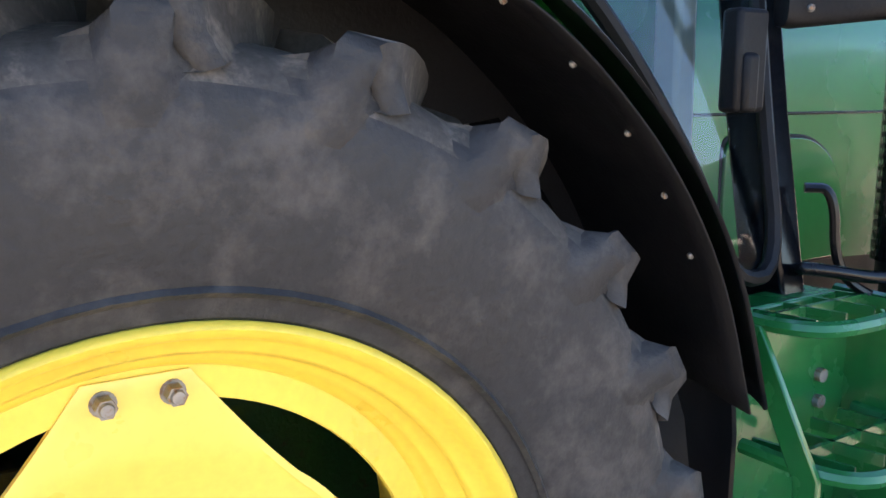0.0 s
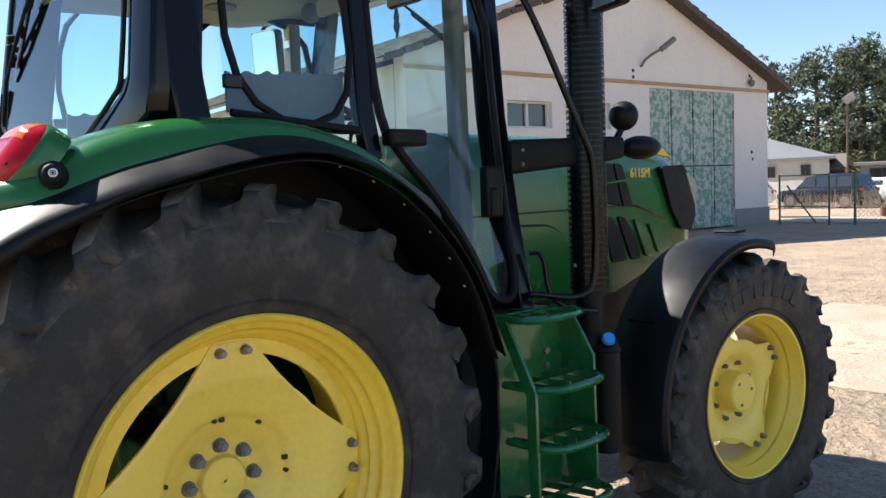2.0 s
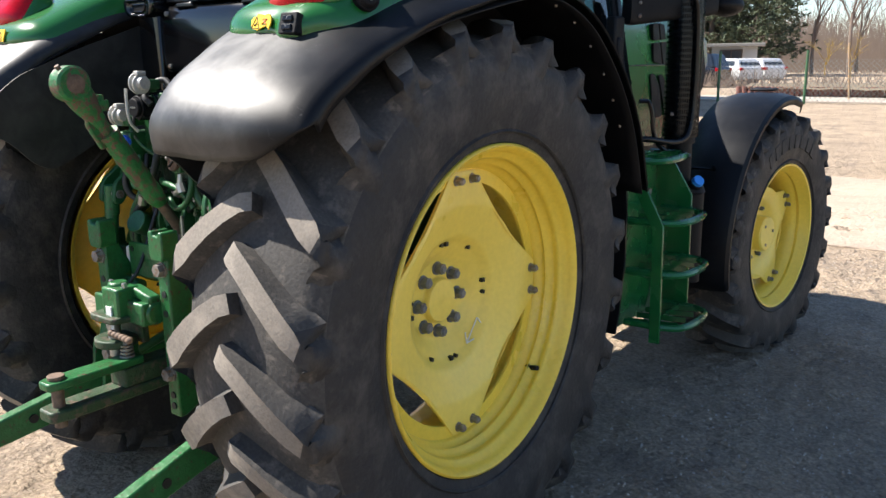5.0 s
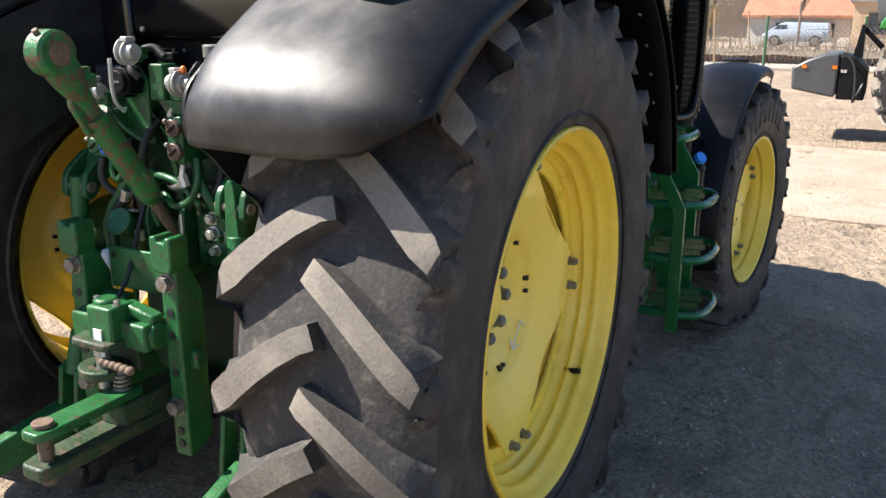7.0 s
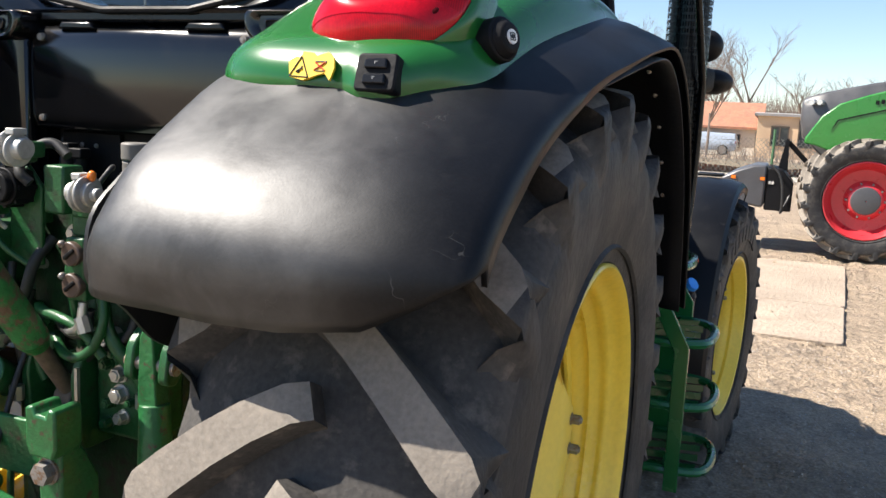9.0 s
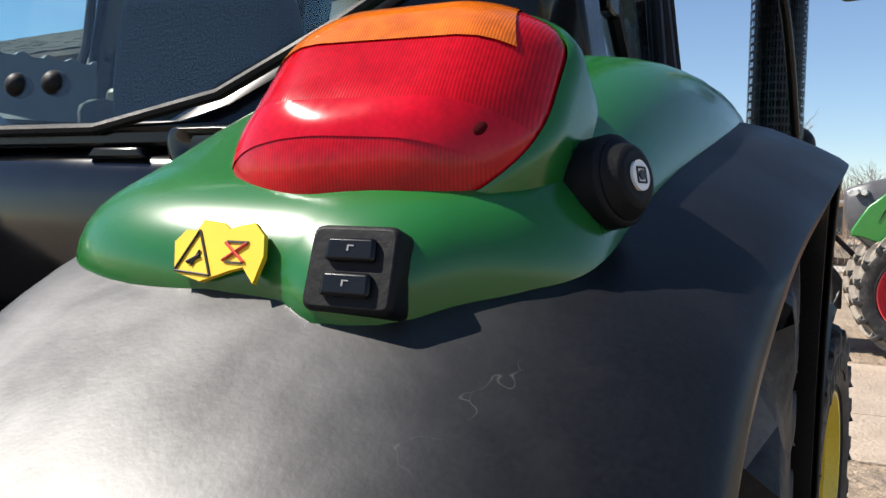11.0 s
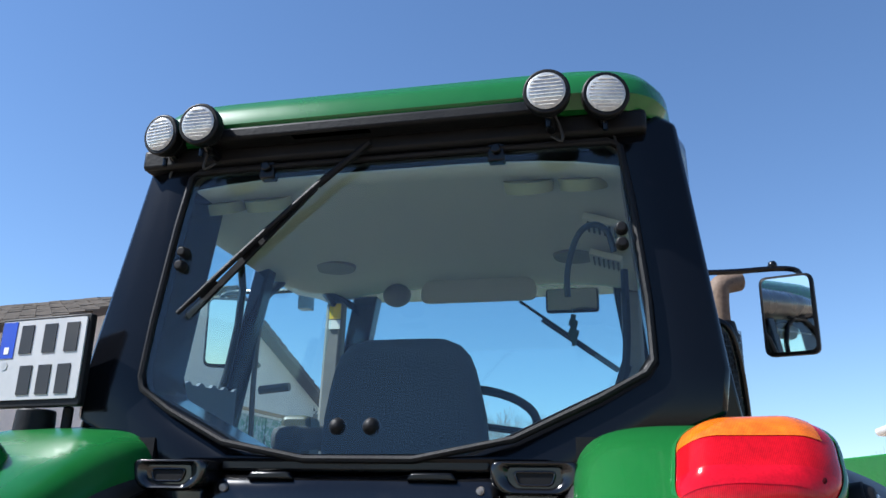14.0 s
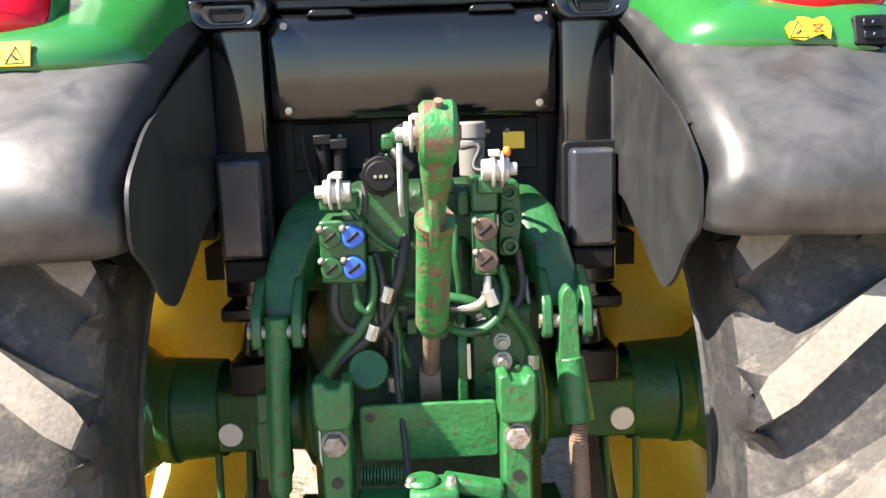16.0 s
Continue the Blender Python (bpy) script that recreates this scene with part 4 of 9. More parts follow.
    for u in across:
        row = []
        for dist in dists:
            tail = (1 - max(0.0, 1 - dist / (0.10 if u < 0 else 0.145)) ** 2.4) ** (1 / 2.4)
            half = (0.219 if u < 0 else 0.211) * tail + (0.022 if u < 0 else 0.043) * ease(0.12, 0.62, dist)
            x = 0.677 + u * half
            # the foot of the cover reaches down round the switch pad
            p, nn = along(dist - 0.024 * math.exp(-((x - 0.765) / 0.045) ** 4 - dist / 0.06))
            height = blend(COVER_RISE, dist) * math.sqrt(1 - max(0.0, 1 - dist / 0.09) ** 2)
            xf, drop = flared(x, p.x)
            sink = 0.012 + drop + 0.5 * max(0.0, -blend(FENDER_SIDE, x))
            bulge = math.sqrt(max(0.0, 1 - abs(u) ** (3.6 if u < 0 else 4.6)))
            h = -sink + (height + sink) * bulge
            row.append(Vector((x, p.x + nn.x * h, p.y + nn.y * h)))
        rows.append(row)
    loft(bm, rows, loop=False)
    cover = part("green_fender_cover", bm, GREEN, tractor, "glossy green fender cover carrying the tail lamp", flip=fl, smooth=60)
    # tail lamp, lying on the slope of the cover
    lm = pose(0.731, -0.476, 1.727, -36, 0, 0) @ Matrix.Diagonal((0.97, 1.0, 1.0, 1.0))
    shape = rounded([(-0.120, -0.072), (-0.110, 0.050), (-0.062, 0.084), (0.076, 0.088), (0.123, 0.056), (0.120, -0.038), (0.074, -0.092), (-0.050, -0.107)], 0.07, 8)
    def lamp_ring(z, k):
        return [Vector((px * k, -z, pz * k)) for px, pz in shape]
    def dome(extra, rim=1.0):
        ks = [(0.0, rim), (0.010, rim)] + [(0.010 + 0.040 * math.sin(math.pi / 2 * min(1, (1 - k) * 1.9)) ** 0.75 + extra, k * rim) for k in (0.985, 0.96, 0.93, 0.89, 0.84, 0.78, 0.7, 0.6, 0.48, 0.34, 0.2, 0.05)]
        return [lamp_ring(z, k) for z, k in ks]
    bm = bmesh.new()
    loft(bm, [lamp_ring(-0.05, 1.10), lamp_ring(-0.004, 1.085), lamp_ring(0.006, 1.055), lamp_ring(0.010, 1.015), lamp_ring(0.004, 1.0)])
    part("lamp_base", place(bm, lm), GREEN, cover, flip=fl)
    def lens(name, extra, rim, mt, lo, hi, parent, lab="", right=None):
        bm = bmesh.new()
        loft(bm, dome(extra, rim))
        for z, up in ((lo, -1), (hi, 1)):
            if z is not None:
                bmesh.ops.bisect_plane(bm, geom=bm.verts[:] + bm.edges[:] + bm.faces[:], plane_co=(0, 0, z), plane_no=(0, 0, up), clear_outer=True)
        if right is not None:
            bmesh.ops.bisect_plane(bm, geom=bm.verts[:] + bm.edges[:] + bm.faces[:], plane_co=(right, 0, 0), plane_no=(1, 0, 0.25), clear_outer=True)
        return part(name, place(bm, lm), mt, parent, lab, flip=fl, smooth=60)
    lamp = lens("tail_lamp", 0.0, 1.0, LENS_RED, None, None, tractor, "red and amber tail lamp on the fender")
    lens("indicator_lens", 0.0012, 1.004, LENS_AMBER, 0.020, None, lamp, "amber indicator lens with vertical ribs", right=0.103)
    lens("reflector", 0.0008, 1.003, LENS_DARK_RED, -0.064, -0.034, lamp, "plain dark red reflector strip")
    for x in (-0.094, 0.084):
        bm = bmesh.new()
        ball(bm, (x, -0.0315 if x > 0 else -0.026, -0.044), (0.008, 0.004, 0.008), 14, 8)
        part("lamp_screw_hole", place(bm, lm), LENS_SHADE, lamp, flip=fl)
    # switch pad and round push button
    sm = pose(0.764, -0.592, 1.622, -16, 0, 0) @ Matrix.Diagonal((0.94, 1.0, 0.94, 1.0))
    bm = bmesh.new()
    prism(bm, rounded([(-0.032, -0.028), (0.032, -0.028), (0.031, 0.027), (-0.031, 0.027)], 0.008), "y", -0.004, 0.03)
    pad = part("switch_pad", place(bm, sm), BLACK_MATT, tractor, "black twin rocker switch on the fender", bevel=0.003, flip=fl)
    for z in (-0.0115, 0.0105):
        bm = bmesh.new()
        prism(bm, rounded([(-0.0175, z - 0.0075), (0.0175, z - 0.0075), (0.0165, z + 0.0075), (-0.0165, z + 0.0075)], 0.003), "y", -0.0085, -0.003)
        part("rocker_switch", place(bm, sm), BLACK, pad, bevel=0.002, flip=fl)
        bm = bmesh.new()
        box(bm, (-0.001, -0.0087, z + 0.0005), (0.0012, 0.0006, 0.004))
        box(bm, (0.001, -0.0087, z + 0.002), (0.004, 0.0006, 0.0008))
        part("switch_mark", place(bm, sm), SWITCH_MARK, pad, flip=fl)
    d = Vector((0.92, -0.34, 0.20)).normalized()
    c = Vector((0.917, -0.462, 1.687)) - d * 0.038
    bm = bmesh.new()
    cyl(bm, c - d * 0.05, c + d * 0.008, 0.034, 0.032, seg=32)
    cyl(bm, c + d * 0.007, c + d * 0.020, 0.030, 0.020, seg=32)
    button = part("push_button_housing", bm, BLACK_MATT, tractor, "round black push-button housing on the fender", bevel=0.003, flip=fl)
    bm = bmesh.new()
    cyl(bm, c + d * 0.018, c + d * 0.022, 0.0105, seg=24)
    face = part("button_face", bm, SIGN_WHITE, button, flip=fl)
    u, w = frame_of(d)
    bm = bmesh.new()
    prism_c = c + d * 0.0222
    for a in (-1, 1):
        cyl(bm, prism_c + u * 0.005 * a - w * 0.005, prism_c + u * 0.005 * a + w * 0.005, 0.0008, seg=6)
        cyl(bm, prism_c + w * 0.005 * a - u * 0.005, prism_c + w * 0.005 * a + u * 0.005, 0.0008, seg=6)
    cyl(bm, prism_c, prism_c + d * 0.001, 0.0035, seg=10)
    part("button_symbol", bm, INK, face, flip=fl)
    # warning decal
    dm = pose(0.664, -0.5865, 1.629, -18, 0, -3) @ Matrix.Diagonal((0.95, 1.0, 0.84, 1.0))
    bm = bmesh.new()
    if not fl:
        outline = [(-0.042, 0.004), (-0.036, -0.020), (-0.012, -0.026), (0.0, -0.021), (0.012, -0.016), (0.022, -0.013), (0.033, -0.025), (0.037, -0.004), (0.034, 0.012), (0.024, 0.022), (0.012, 0.019), (0.004, 0.016), (-0.002, 0.021), (-0.020, 0.023), (-0.024, 0.014), (-0.034, 0.014)]
    else:
        outline = [(-0.045, -0.025), (0.045, -0.025), (0.045, 0.025), (-0.045, 0.025)]
    prism(bm, outline, "y", -0.001, 0.003)
    decal = part("warning_decal", place(bm, dm), SIGN_YELLOW, tractor, "torn yellow warning sticker on the green cover" if not fl else "yellow warning sticker on the green cover", flip=fl)
    bm = bmesh.new()
    a, b, c3 = Vector((-0.036, -0.0016, -0.019)), Vector((-0.004, -0.0016, -0.021)), Vector((-0.021, -0.0016, 0.014))
    for p, q in ((a, b), (b, c3), (c3, a)):
        cyl(bm, p, q, 0.0009, seg=6)
    cyl(bm, (-0.026, -0.0016, -0.012), (-0.016, -0.0016, -0.006), 0.0016, seg=6)
    cyl(bm, (-0.022, -0.0016, -0.014), (-0.017, -0.0016, -0.002), 0.0010, seg=6)
    box(bm, (0.014, -0.0016, 0.006), (0.018, 0.001, 0.0015))
    box(bm, (0.014, -0.0016, -0.010), (0.014, 0.001, 0.0012))
    part("decal_ink", place(bm, dm), INK, decal, flip=fl)
    bm = bmesh.new()
    cyl(bm, (0.004, -0.0018, -0.009), (0.022, -0.0018, 0.005), 0.0012, seg=6)
    cyl(bm, (0.022, -0.0018, -0.009), (0.004, -0.0018, 0.005), 0.0012, seg=6)
    part("decal_cross", place(bm, dm), SIGN_RED, decal, flip=fl)


for s in (1, -1):
    rear_fender(s)


# ---- cab ----
def side_x(y, z):
    """The cab's outer side: slightly narrower towards the roof and the front."""
    x = 0.765 - 0.135 * (z - 1.86) if z > 1.86 else 0.765 + 0.14 * (1.86 - z) / 0.66
    return x - 0.07 * max(0.0, (y - 0.6) / 0.65)


def rear_y(z):
    return -0.085 - 0.128 * (2.45 - z)


def ring_frame(bm, inner, outer, yo, depth):
    rings = [[Vector((x, rear_y(z) + yo, z)) for x, z in inner], [Vector((x, rear_y(z) - 0.012 + yo, z)) for x, z in [((a[0] + b[0]) / 2, (a[1] + b[1]) / 2) for a, b in zip(inner, outer)]],
             [Vector((x, rear_y(z) + 0.012 + yo, z)) for x, z in outer], [Vector((x, rear_y(z) + depth, z)) for x, z in outer], [Vector((x, rear_y(z) + depth, z)) for x, z in inner]]
    vs = [[bm.verts.new(p) for p in r] for r in rings]
    k = len(inner)
    for a, b in zip(vs, vs[1:] + vs[:1]):
        for i in range(k):
            bm.faces.new((a[i], a[(i + 1) % k], b[(i + 1) % k], b[i]))


WINDOW = [(-0.455, 2.445), (0.525, 2.445), (0.555, 2.42), (0.600, 1.97), (0.570, 1.925), (0.235, 1.768), (-0.205, 1.768), (-0.485, 1.905), (-0.505, 1.96), (-0.480, 2.42)]
OUTER = [(-0.585, 2.535), (0.64, 2.535), (0.685, 2.50), (0.748, 1.93), (0.735, 1.845), (0.47, 1.735), (-0.45, 1.735), (-0.672, 1.845), (-0.684, 1.93), (-0.622, 2.50)]


def scale_outline(pts, dx, dz):
    cx, cz = sum(p[0] for p in pts) / len(pts), sum(p[1] for p in pts) / len(pts)
    return [(p[0] + math.copysign(dx, p[0] - cx), p[1] + math.copysign(dz, p[1] - cz)) for p in pts]


def build_cab():
    bm = bmesh.new()
    ring_frame(bm, WINDOW, OUTER, 0.0, 0.16)
    part("cab_rear_frame", bm, PILLAR, tractor, "glossy blue-black rear cab frame", bevel=0.012)
    # pane with its black rubber edge
    bm = bmesh.new()
    prof = scale_outline(WINDOW, -0.002, -0.002)
    v = [bm.verts.new((x, rear_y(z) - 0.014, z)) for x, z in prof]
    bm.faces.new(v)
    pane = part("rear_window", bm, GLASS, tractor, "tinted glass rear window of the cab", smooth=0)
    pane.visible_shadow = False
    bm = bmesh.new()
    pts = [Vector((x, rear_y(z) - 0.016, z)) for x, z in scale_outline(WINDOW, -0.012, -0.012)]
    tube(bm, pts + [pts[0], pts[1]], 0.008, 8, smooth=1)
    part("window_seal", bm, BLACK_MATT, pane, "black rubber seal")
    for s in (-1, 1):
        bm = bmesh.new()
        box(bm, (0.283 * s, -0.092, 2.452), (0.038, 0.03, 0.055))
        cyl(bm, (0.283 * s, -0.105, 2.452), (0.283 * s, -0.118, 2.452), 0.012, seg=12)
        part("window_hinge", bm, BLACK, pane, bevel=0.003)
        bm = bmesh.new()
        ball(bm, (0.0365 * s, -0.172, 1.822), (0.019, 0.02, 0.019))
        cyl(bm, (0.0365 * s, -0.16, 1.815), (0.0365 * s, -0.17, 1.82), 0.01, seg=10)
        part("latch_knob", bm, BLACK_MATT, pane, "round black latch knob")
        for z in (2.20, 2.235):
            bm = bmesh.new()
            cyl(bm, ((0.555 if s > 0 else 0.465) * s, rear_y(z) - 0.012, z), ((0.555 if s > 0 else 0.465) * s, rear_y(z) - 0.035, z), 0.015, 0.011, seg=14)
            part("window_stop", bm, BLACK_MATT, pane, bevel=0.003)
    # wiper
    bm = bmesh.new()
    p0, p1, p2 = Vector((-0.016, -0.125, 2.487)), Vector((-0.135, -0.135, 2.383)), Vector((-0.442, -0.165, 2.078))
    tube(bm, [p0, p1], 0.009, 8)
    tube(bm, [p1 + Vector((0.02, 0, 0.02)), p1 * 0.5 + p2 * 0.5 + Vector((0, -0.008, 0)), p2], [0.008, 0.006], 8)
    wiper = part("rear_wiper", bm, BLACK_MATT, tractor, "black rear window wiper")
    bm = bmesh.new()
    box(bm, (p1 + p2) / 2 + Vector((0.004, 0.012, -0.004)), (0.42, 0.008, 0.016), (0, -46, 0))
    for f in (-0.15, 0.0, 0.15):
        c = (p1 + p2) / 2 + (p2 - p1) * f * 2
        box(bm, c + Vector((0, 0.006, 0)), (0.05, 0.012, 0.014), (0, -46, 0))
    part("wiper_blade", bm, BLACK_MATT, wiper)
    # side pillars and glass, both sides
    for s in (1, -1):
        fl = s < 0
        shift = 0.058 if fl else 0.0
        def bar(name, pts, w, d, mt=PILLAR, lab=""):
            bm = bmesh.new()
            rings = []
            for y, z in pts:
                x = side_x(y, z)
                rings.append([Vector((x, y - w / 2, z)), Vector((x, y + w / 2, z)), Vector((x - d, y + w / 2, z)), Vector((x - d, y - w / 2, z))])
            loft(bm, rings)
            ob = part(name, bm, mt, tractor, lab, bevel=0.008, flip=fl)
            ob.location.x = shift
            return ob
        bar("rear_pillar", [(-0.03, 1.80), (-0.04, 1.95), (-0.035, 2.2), (-0.01, 2.50)], 0.10, 0.05, lab="blue-black rear cab pillar")
        bar("middle_pillar", [(0.575, 1.72), (0.57, 1.9), (0.585, 2.2), (0.61, 2.50)], 0.065, 0.05)
        bar("front_pillar", [(1.24, 1.12), (1.255, 1.5), (1.285, 1.9), (1.31, 2.2), (1.33, 2.50)], 0.075, 0.10)
        bm = bmesh.new()
        outline = [(0.07, 1.845), (0.54, 1.80), (0.545, 2.46), (0.09, 2.46)]
        vv = [bm.verts.new((side_x(y, z) - 0.012, y, z)) for y, z in outline]
        bm.faces.new(vv)
        g = part("side_window", bm, GLASS, tractor, "glass rear side window", smooth=0, flip=fl)
        g.visible_shadow = False
        g.location.x = shift
        bm = bmesh.new()
        pts = [Vector((side_x(y, z) - 0.008, y, z)) for y, z in [(0.085, 1.855), (0.53, 1.815), (0.535, 2.45), (0.105, 2.45)]]
        tube(bm, pts + [pts[0], pts[1]], 0.012, 8, smooth=2)
        part("side_window_seal", bm, BLACK_MATT, g, flip=fl)
        bm = bmesh.new()
        outline = [(0.63, 2.46), (1.285, 2.46), (1.25, 1.86), (1.21, 1.5), (1.20, 1.20), (1.04, 1.20), (0.985, 1.36), (0.90, 1.50), (0.80, 1.63), (0.70, 1.73), (0.61, 1.80)]
        outline[-1] = (0.61, 1.86)
        vv = [bm.verts.new((side_x(y, z) - 0.012, y, z)) for y, z in outline]
        bm.faces.new((vv[0], vv[1], vv[2], vv[-1]))
        bm.faces.new(vv[2:])
        door = part("cab_door", bm, GLASS, tractor, "full-height glass cab door in a black frame", smooth=0, flip=fl)
        door.visible_shadow = False
        door.location.x = shift
        bm = bmesh.new()
        pts = [Vector((side_x(y, z) - 0.005, y, z)) for y, z in outline]
        tube(bm, pts + [pts[0], pts[1]], 0.016, 8, smooth=2)
        part("door_frame", bm, BLACK_MATT, door, "black door frame", flip=fl)
        bm = bmesh.new()
        x = side_x(1.15, 1.58)
        box(bm, (x + 0.012, 1.13, 1.60), (0.045, 0.085, 0.19))
        box(bm, (x + 0.03, 1.12, 1.56), (0.03, 0.04, 0.11))
        part("door_handle", bm, BLACK_MATT, door, "black door latch", bevel=0.01, flip=fl)
        bm = bmesh.new()
        x = side_x(0.62, 1.80)
        box(bm, (x + 0.03, 0.69, 1.79), (0.06, 0.16, 0.055))
        part("door_hinge", bm, BLACK_MATT, door, bevel=0.012, flip=fl)
        bm = bmesh.new()
        x = side_x(0.1, 1.98)
        box(bm, (x - 0.002, 0.10, 1.945), (0.02, 0.06, 0.04))
        part("side_window_hinge", bm, BLACK, g, bevel=0.005, flip=fl)
        bm = bmesh.new()
        top = [(0.105 + 0.42 * i / 40, 1.972 + 0.028 * i / 40 + 0.010 * max(0.0, math.cos(i / 40 * 2 * math.pi * 6)) ** 0.6) for i in range(41)]
        prism(bm, [(0.525, 1.825), (0.30, 1.85), (0.105, 1.862)] + top, "x", 0.690, 0.700)
        trim = part("side_trim_board", bm, TRIM_GREY, tractor, "grey trim board inside the side window", flip=fl)
        trim.location.x = shift
        # lower cab side behind the door
        bm = bmesh.new()
        rings = []
        for y, z0, z1 in ((-0.18, 1.25, 1.80), (0.3, 1.45, 1.83), (0.62, 1.50, 1.76), (0.85, 1.20, 1.50), (1.05, 1.05, 1.20), (1.27, 1.05, 1.20)):
            rings.append([Vector((0.70, y, z0)), Vector((0.70, y, z1)), Vector((0.45, y, z1)), Vector((0.45, y, z0))])
        loft(bm, rings)
        part("cab_side_body", bm, BLACK_MATT, tractor, flip=fl)
        # column and cover box beside the rear panel
        bm = bmesh.new()
        column_face = [(0.310, -0.10), (0.310, -0.192), (0.318, -0.2), (0.335, -0.2045), (0.372, -0.207), (0.412, -0.2045), (0.428, -0.2), (0.435, -0.192), (0.435, -0.10)]
        loft(bm, [[Vector((x, y, z)) for x, y in column_face] for z in (1.12, 1.70)])
        col = part("rear_column", bm, GLOSS_BLACK, tractor, "black column beside the rear panel", bevel=0.012, flip=fl)
        bm = bmesh.new()
        outline = rounded([(0.318, 1.690), (0.434, 1.690), (0.462, 1.712), (0.462, 1.752), (0.290, 1.752), (0.292, 1.712)], 0.022, 6)
        mid = Vector((0.376, 0, 1.722))
        rings = []
        for y, k in ((-0.12, 1.0), (-0.222, 1.0), (-0.232, 0.975), (-0.237, 0.93), (-0.2385, 0.86), (-0.235, 0.66), (-0.229, 0.60)):
            rings.append([Vector((mid.x + (x - mid.x) * k, y, mid.z + (z - mid.z) * k)) for x, z in outline])
        loft(bm, rings)
        cap = part("corner_grip", bm, GLOSS_BLACK, col, "black moulded grip at the cab corner", flip=fl, smooth=50)
        bm = bmesh.new()
        slot = rounded([(0.346, 1.708), (0.408, 1.708), (0.416, 1.732), (0.338, 1.732)], 0.010, 5)
        tube(bm, [Vector((x, -0.2310, z)) for x, z in slot + slot[:1]], 0.0025, 8, smooth=0)
        part("grip_lip", bm, GLOSS_BLACK, cap, flip=fl)
        bm = bmesh.new()
        prism(bm, slot, "y", -0.2305, -0.225)
        part("grip_recess", bm, BLACK_MATT, cap, flip=fl)
        bm = bmesh.new()
        prism(bm, rounded([(0.325, 1.215), (0.420, 1.215), (0.420, 1.425), (0.325, 1.425)], 0.014), "y", -0.255, -0.19)
        cover = part("cover_box", bm, COVER_GREY, tractor, "grey plastic cover on the rear column", bevel=0.010, flip=fl)
        bm = bmesh.new()
        prism(bm, rounded([(0.330, 1.165), (0.415, 1.165), (0.420, 1.213), (0.325, 1.213)], 0.008), "y", -0.248, -0.19)
        part("cover_foot", bm, BLACK_MATT, cover, bevel=0.006, flip=fl)
        bm = bmesh.new()
        prism(bm, rounded([(0.312, 1.20), (0.432, 1.20), (0.432, 1.44), (0.312, 1.44)], 0.016), "y", -0.213, -0.195)
        part("cover_frame", bm, BLACK_MATT, cover, bevel=0.004, flip=fl)
    # rear panel
    bm = bmesh.new()
    # its face swells a little and rolls back at the top
    rings = []
    for z, y in ((1.500, -0.186), (1.506, -0.193), (1.53, -0.1965), (1.58, -0.199), (1.63, -0.1995), (1.67, -0.198), (1.695, -0.195), (1.712, -0.188), (1.724, -0.176), (1.73, -0.160)):
        half = 0.305 if z < 1.70 else 0.305 - 0.5 * (z - 1.70)
        rings.append([Vector((x, y + b, z)) for x, b in ((-half, 0.05), (-half, 0.008), (-half + 0.006, 0.002), (-half + 0.02, 0.0), (0.0, -0.003), (half - 0.02, 0.0), (half - 0.006, 0.002), (half, 0.008), (half, 0.05))])
    loft(bm, rings)
    panel = part("rear_panel", bm, GLOSS_BLACK, tractor, "glossy black rear cab panel", smooth=50)
    bm = bmesh.new()
    prism(bm, [(-0.285, 1.732), (0.285, 1.732), (0.285, 1.760), (-0.285, 1.760)], "y", -0.182, -0.12)
    part("window_ledge", bm, BLACK, tractor, bevel=0.006)
    for x in (-0.17, 0.17):
        bm = bmesh.new()
        prism(bm, [(x - 0.052, 1.716), (x + 0.052, 1.716), (x + 0.040, 1.731), (x - 0.040, 1.731)], "y", -0.196, -0.16)
        part("ledge_tab", bm, BLACK, panel, bevel=0.004)
    bm = bmesh.new()
    prism(bm, [(-0.44, 1.12), (0.44, 1.12), (0.44, 1.765), (-0.44, 1.765)], "y", -0.095, -0.080)
    part("rear_bulkhead", bm, BLACK_MATT, tractor, "black bulkhead behind the rear panel")
    bm = bmesh.new()
    prism(bm, [(-0.29, 1.12), (0.29, 1.12), (0.29, 1.50), (-0.29, 1.50)], "y", -0.13, -0.10)
    part("lower_rear_panel", bm, BLACK_MATT, tractor, "matt black lower panel")
    for x in (-0.268, 0.268):
        for z in (1.698, 1.523):
            bm = bmesh.new()
            cyl(bm, (x, -0.19, z), (x, -0.201, z), 0.009, 0.0075, seg=16)
            cyl(bm, (x, -0.201, z), (x, -0.2025, z), 0.004, seg=6)
            part("panel_screw", bm, BOLT, panel, "steel panel screw")
    for x0, x1, z0, z1 in ((-0.27, -0.10, 1.39, 1.495), (0.10, 0.27, 1.38, 1.495)):
        bm = bmesh.new()
        prism(bm, [(x0, z0), (x1, z0), (x1, z1), (x0, z1)], "y", -0.142, -0.128)
        part("small_panel", bm, BLACK_MATT, tractor, bevel=0.003)
        for k in (0.35, 0.6):
            bm = bmesh.new()
            ball(bm, (x0 + (x1 - x0) * k, -0.143, z1 - 0.03), (0.006, 0.004, 0.006), 10, 6)
            part("small_screw", bm, BOLT, tractor)
    bm = bmesh.new()
    prism(bm, [(0.193, 1.425), (0.240, 1.425), (0.240, 1.462), (0.193, 1.462)], "y", -0.1445, -0.1415)
    part("yellow_label", bm, SIGN_YELLOW, tractor, "plain yellow label")
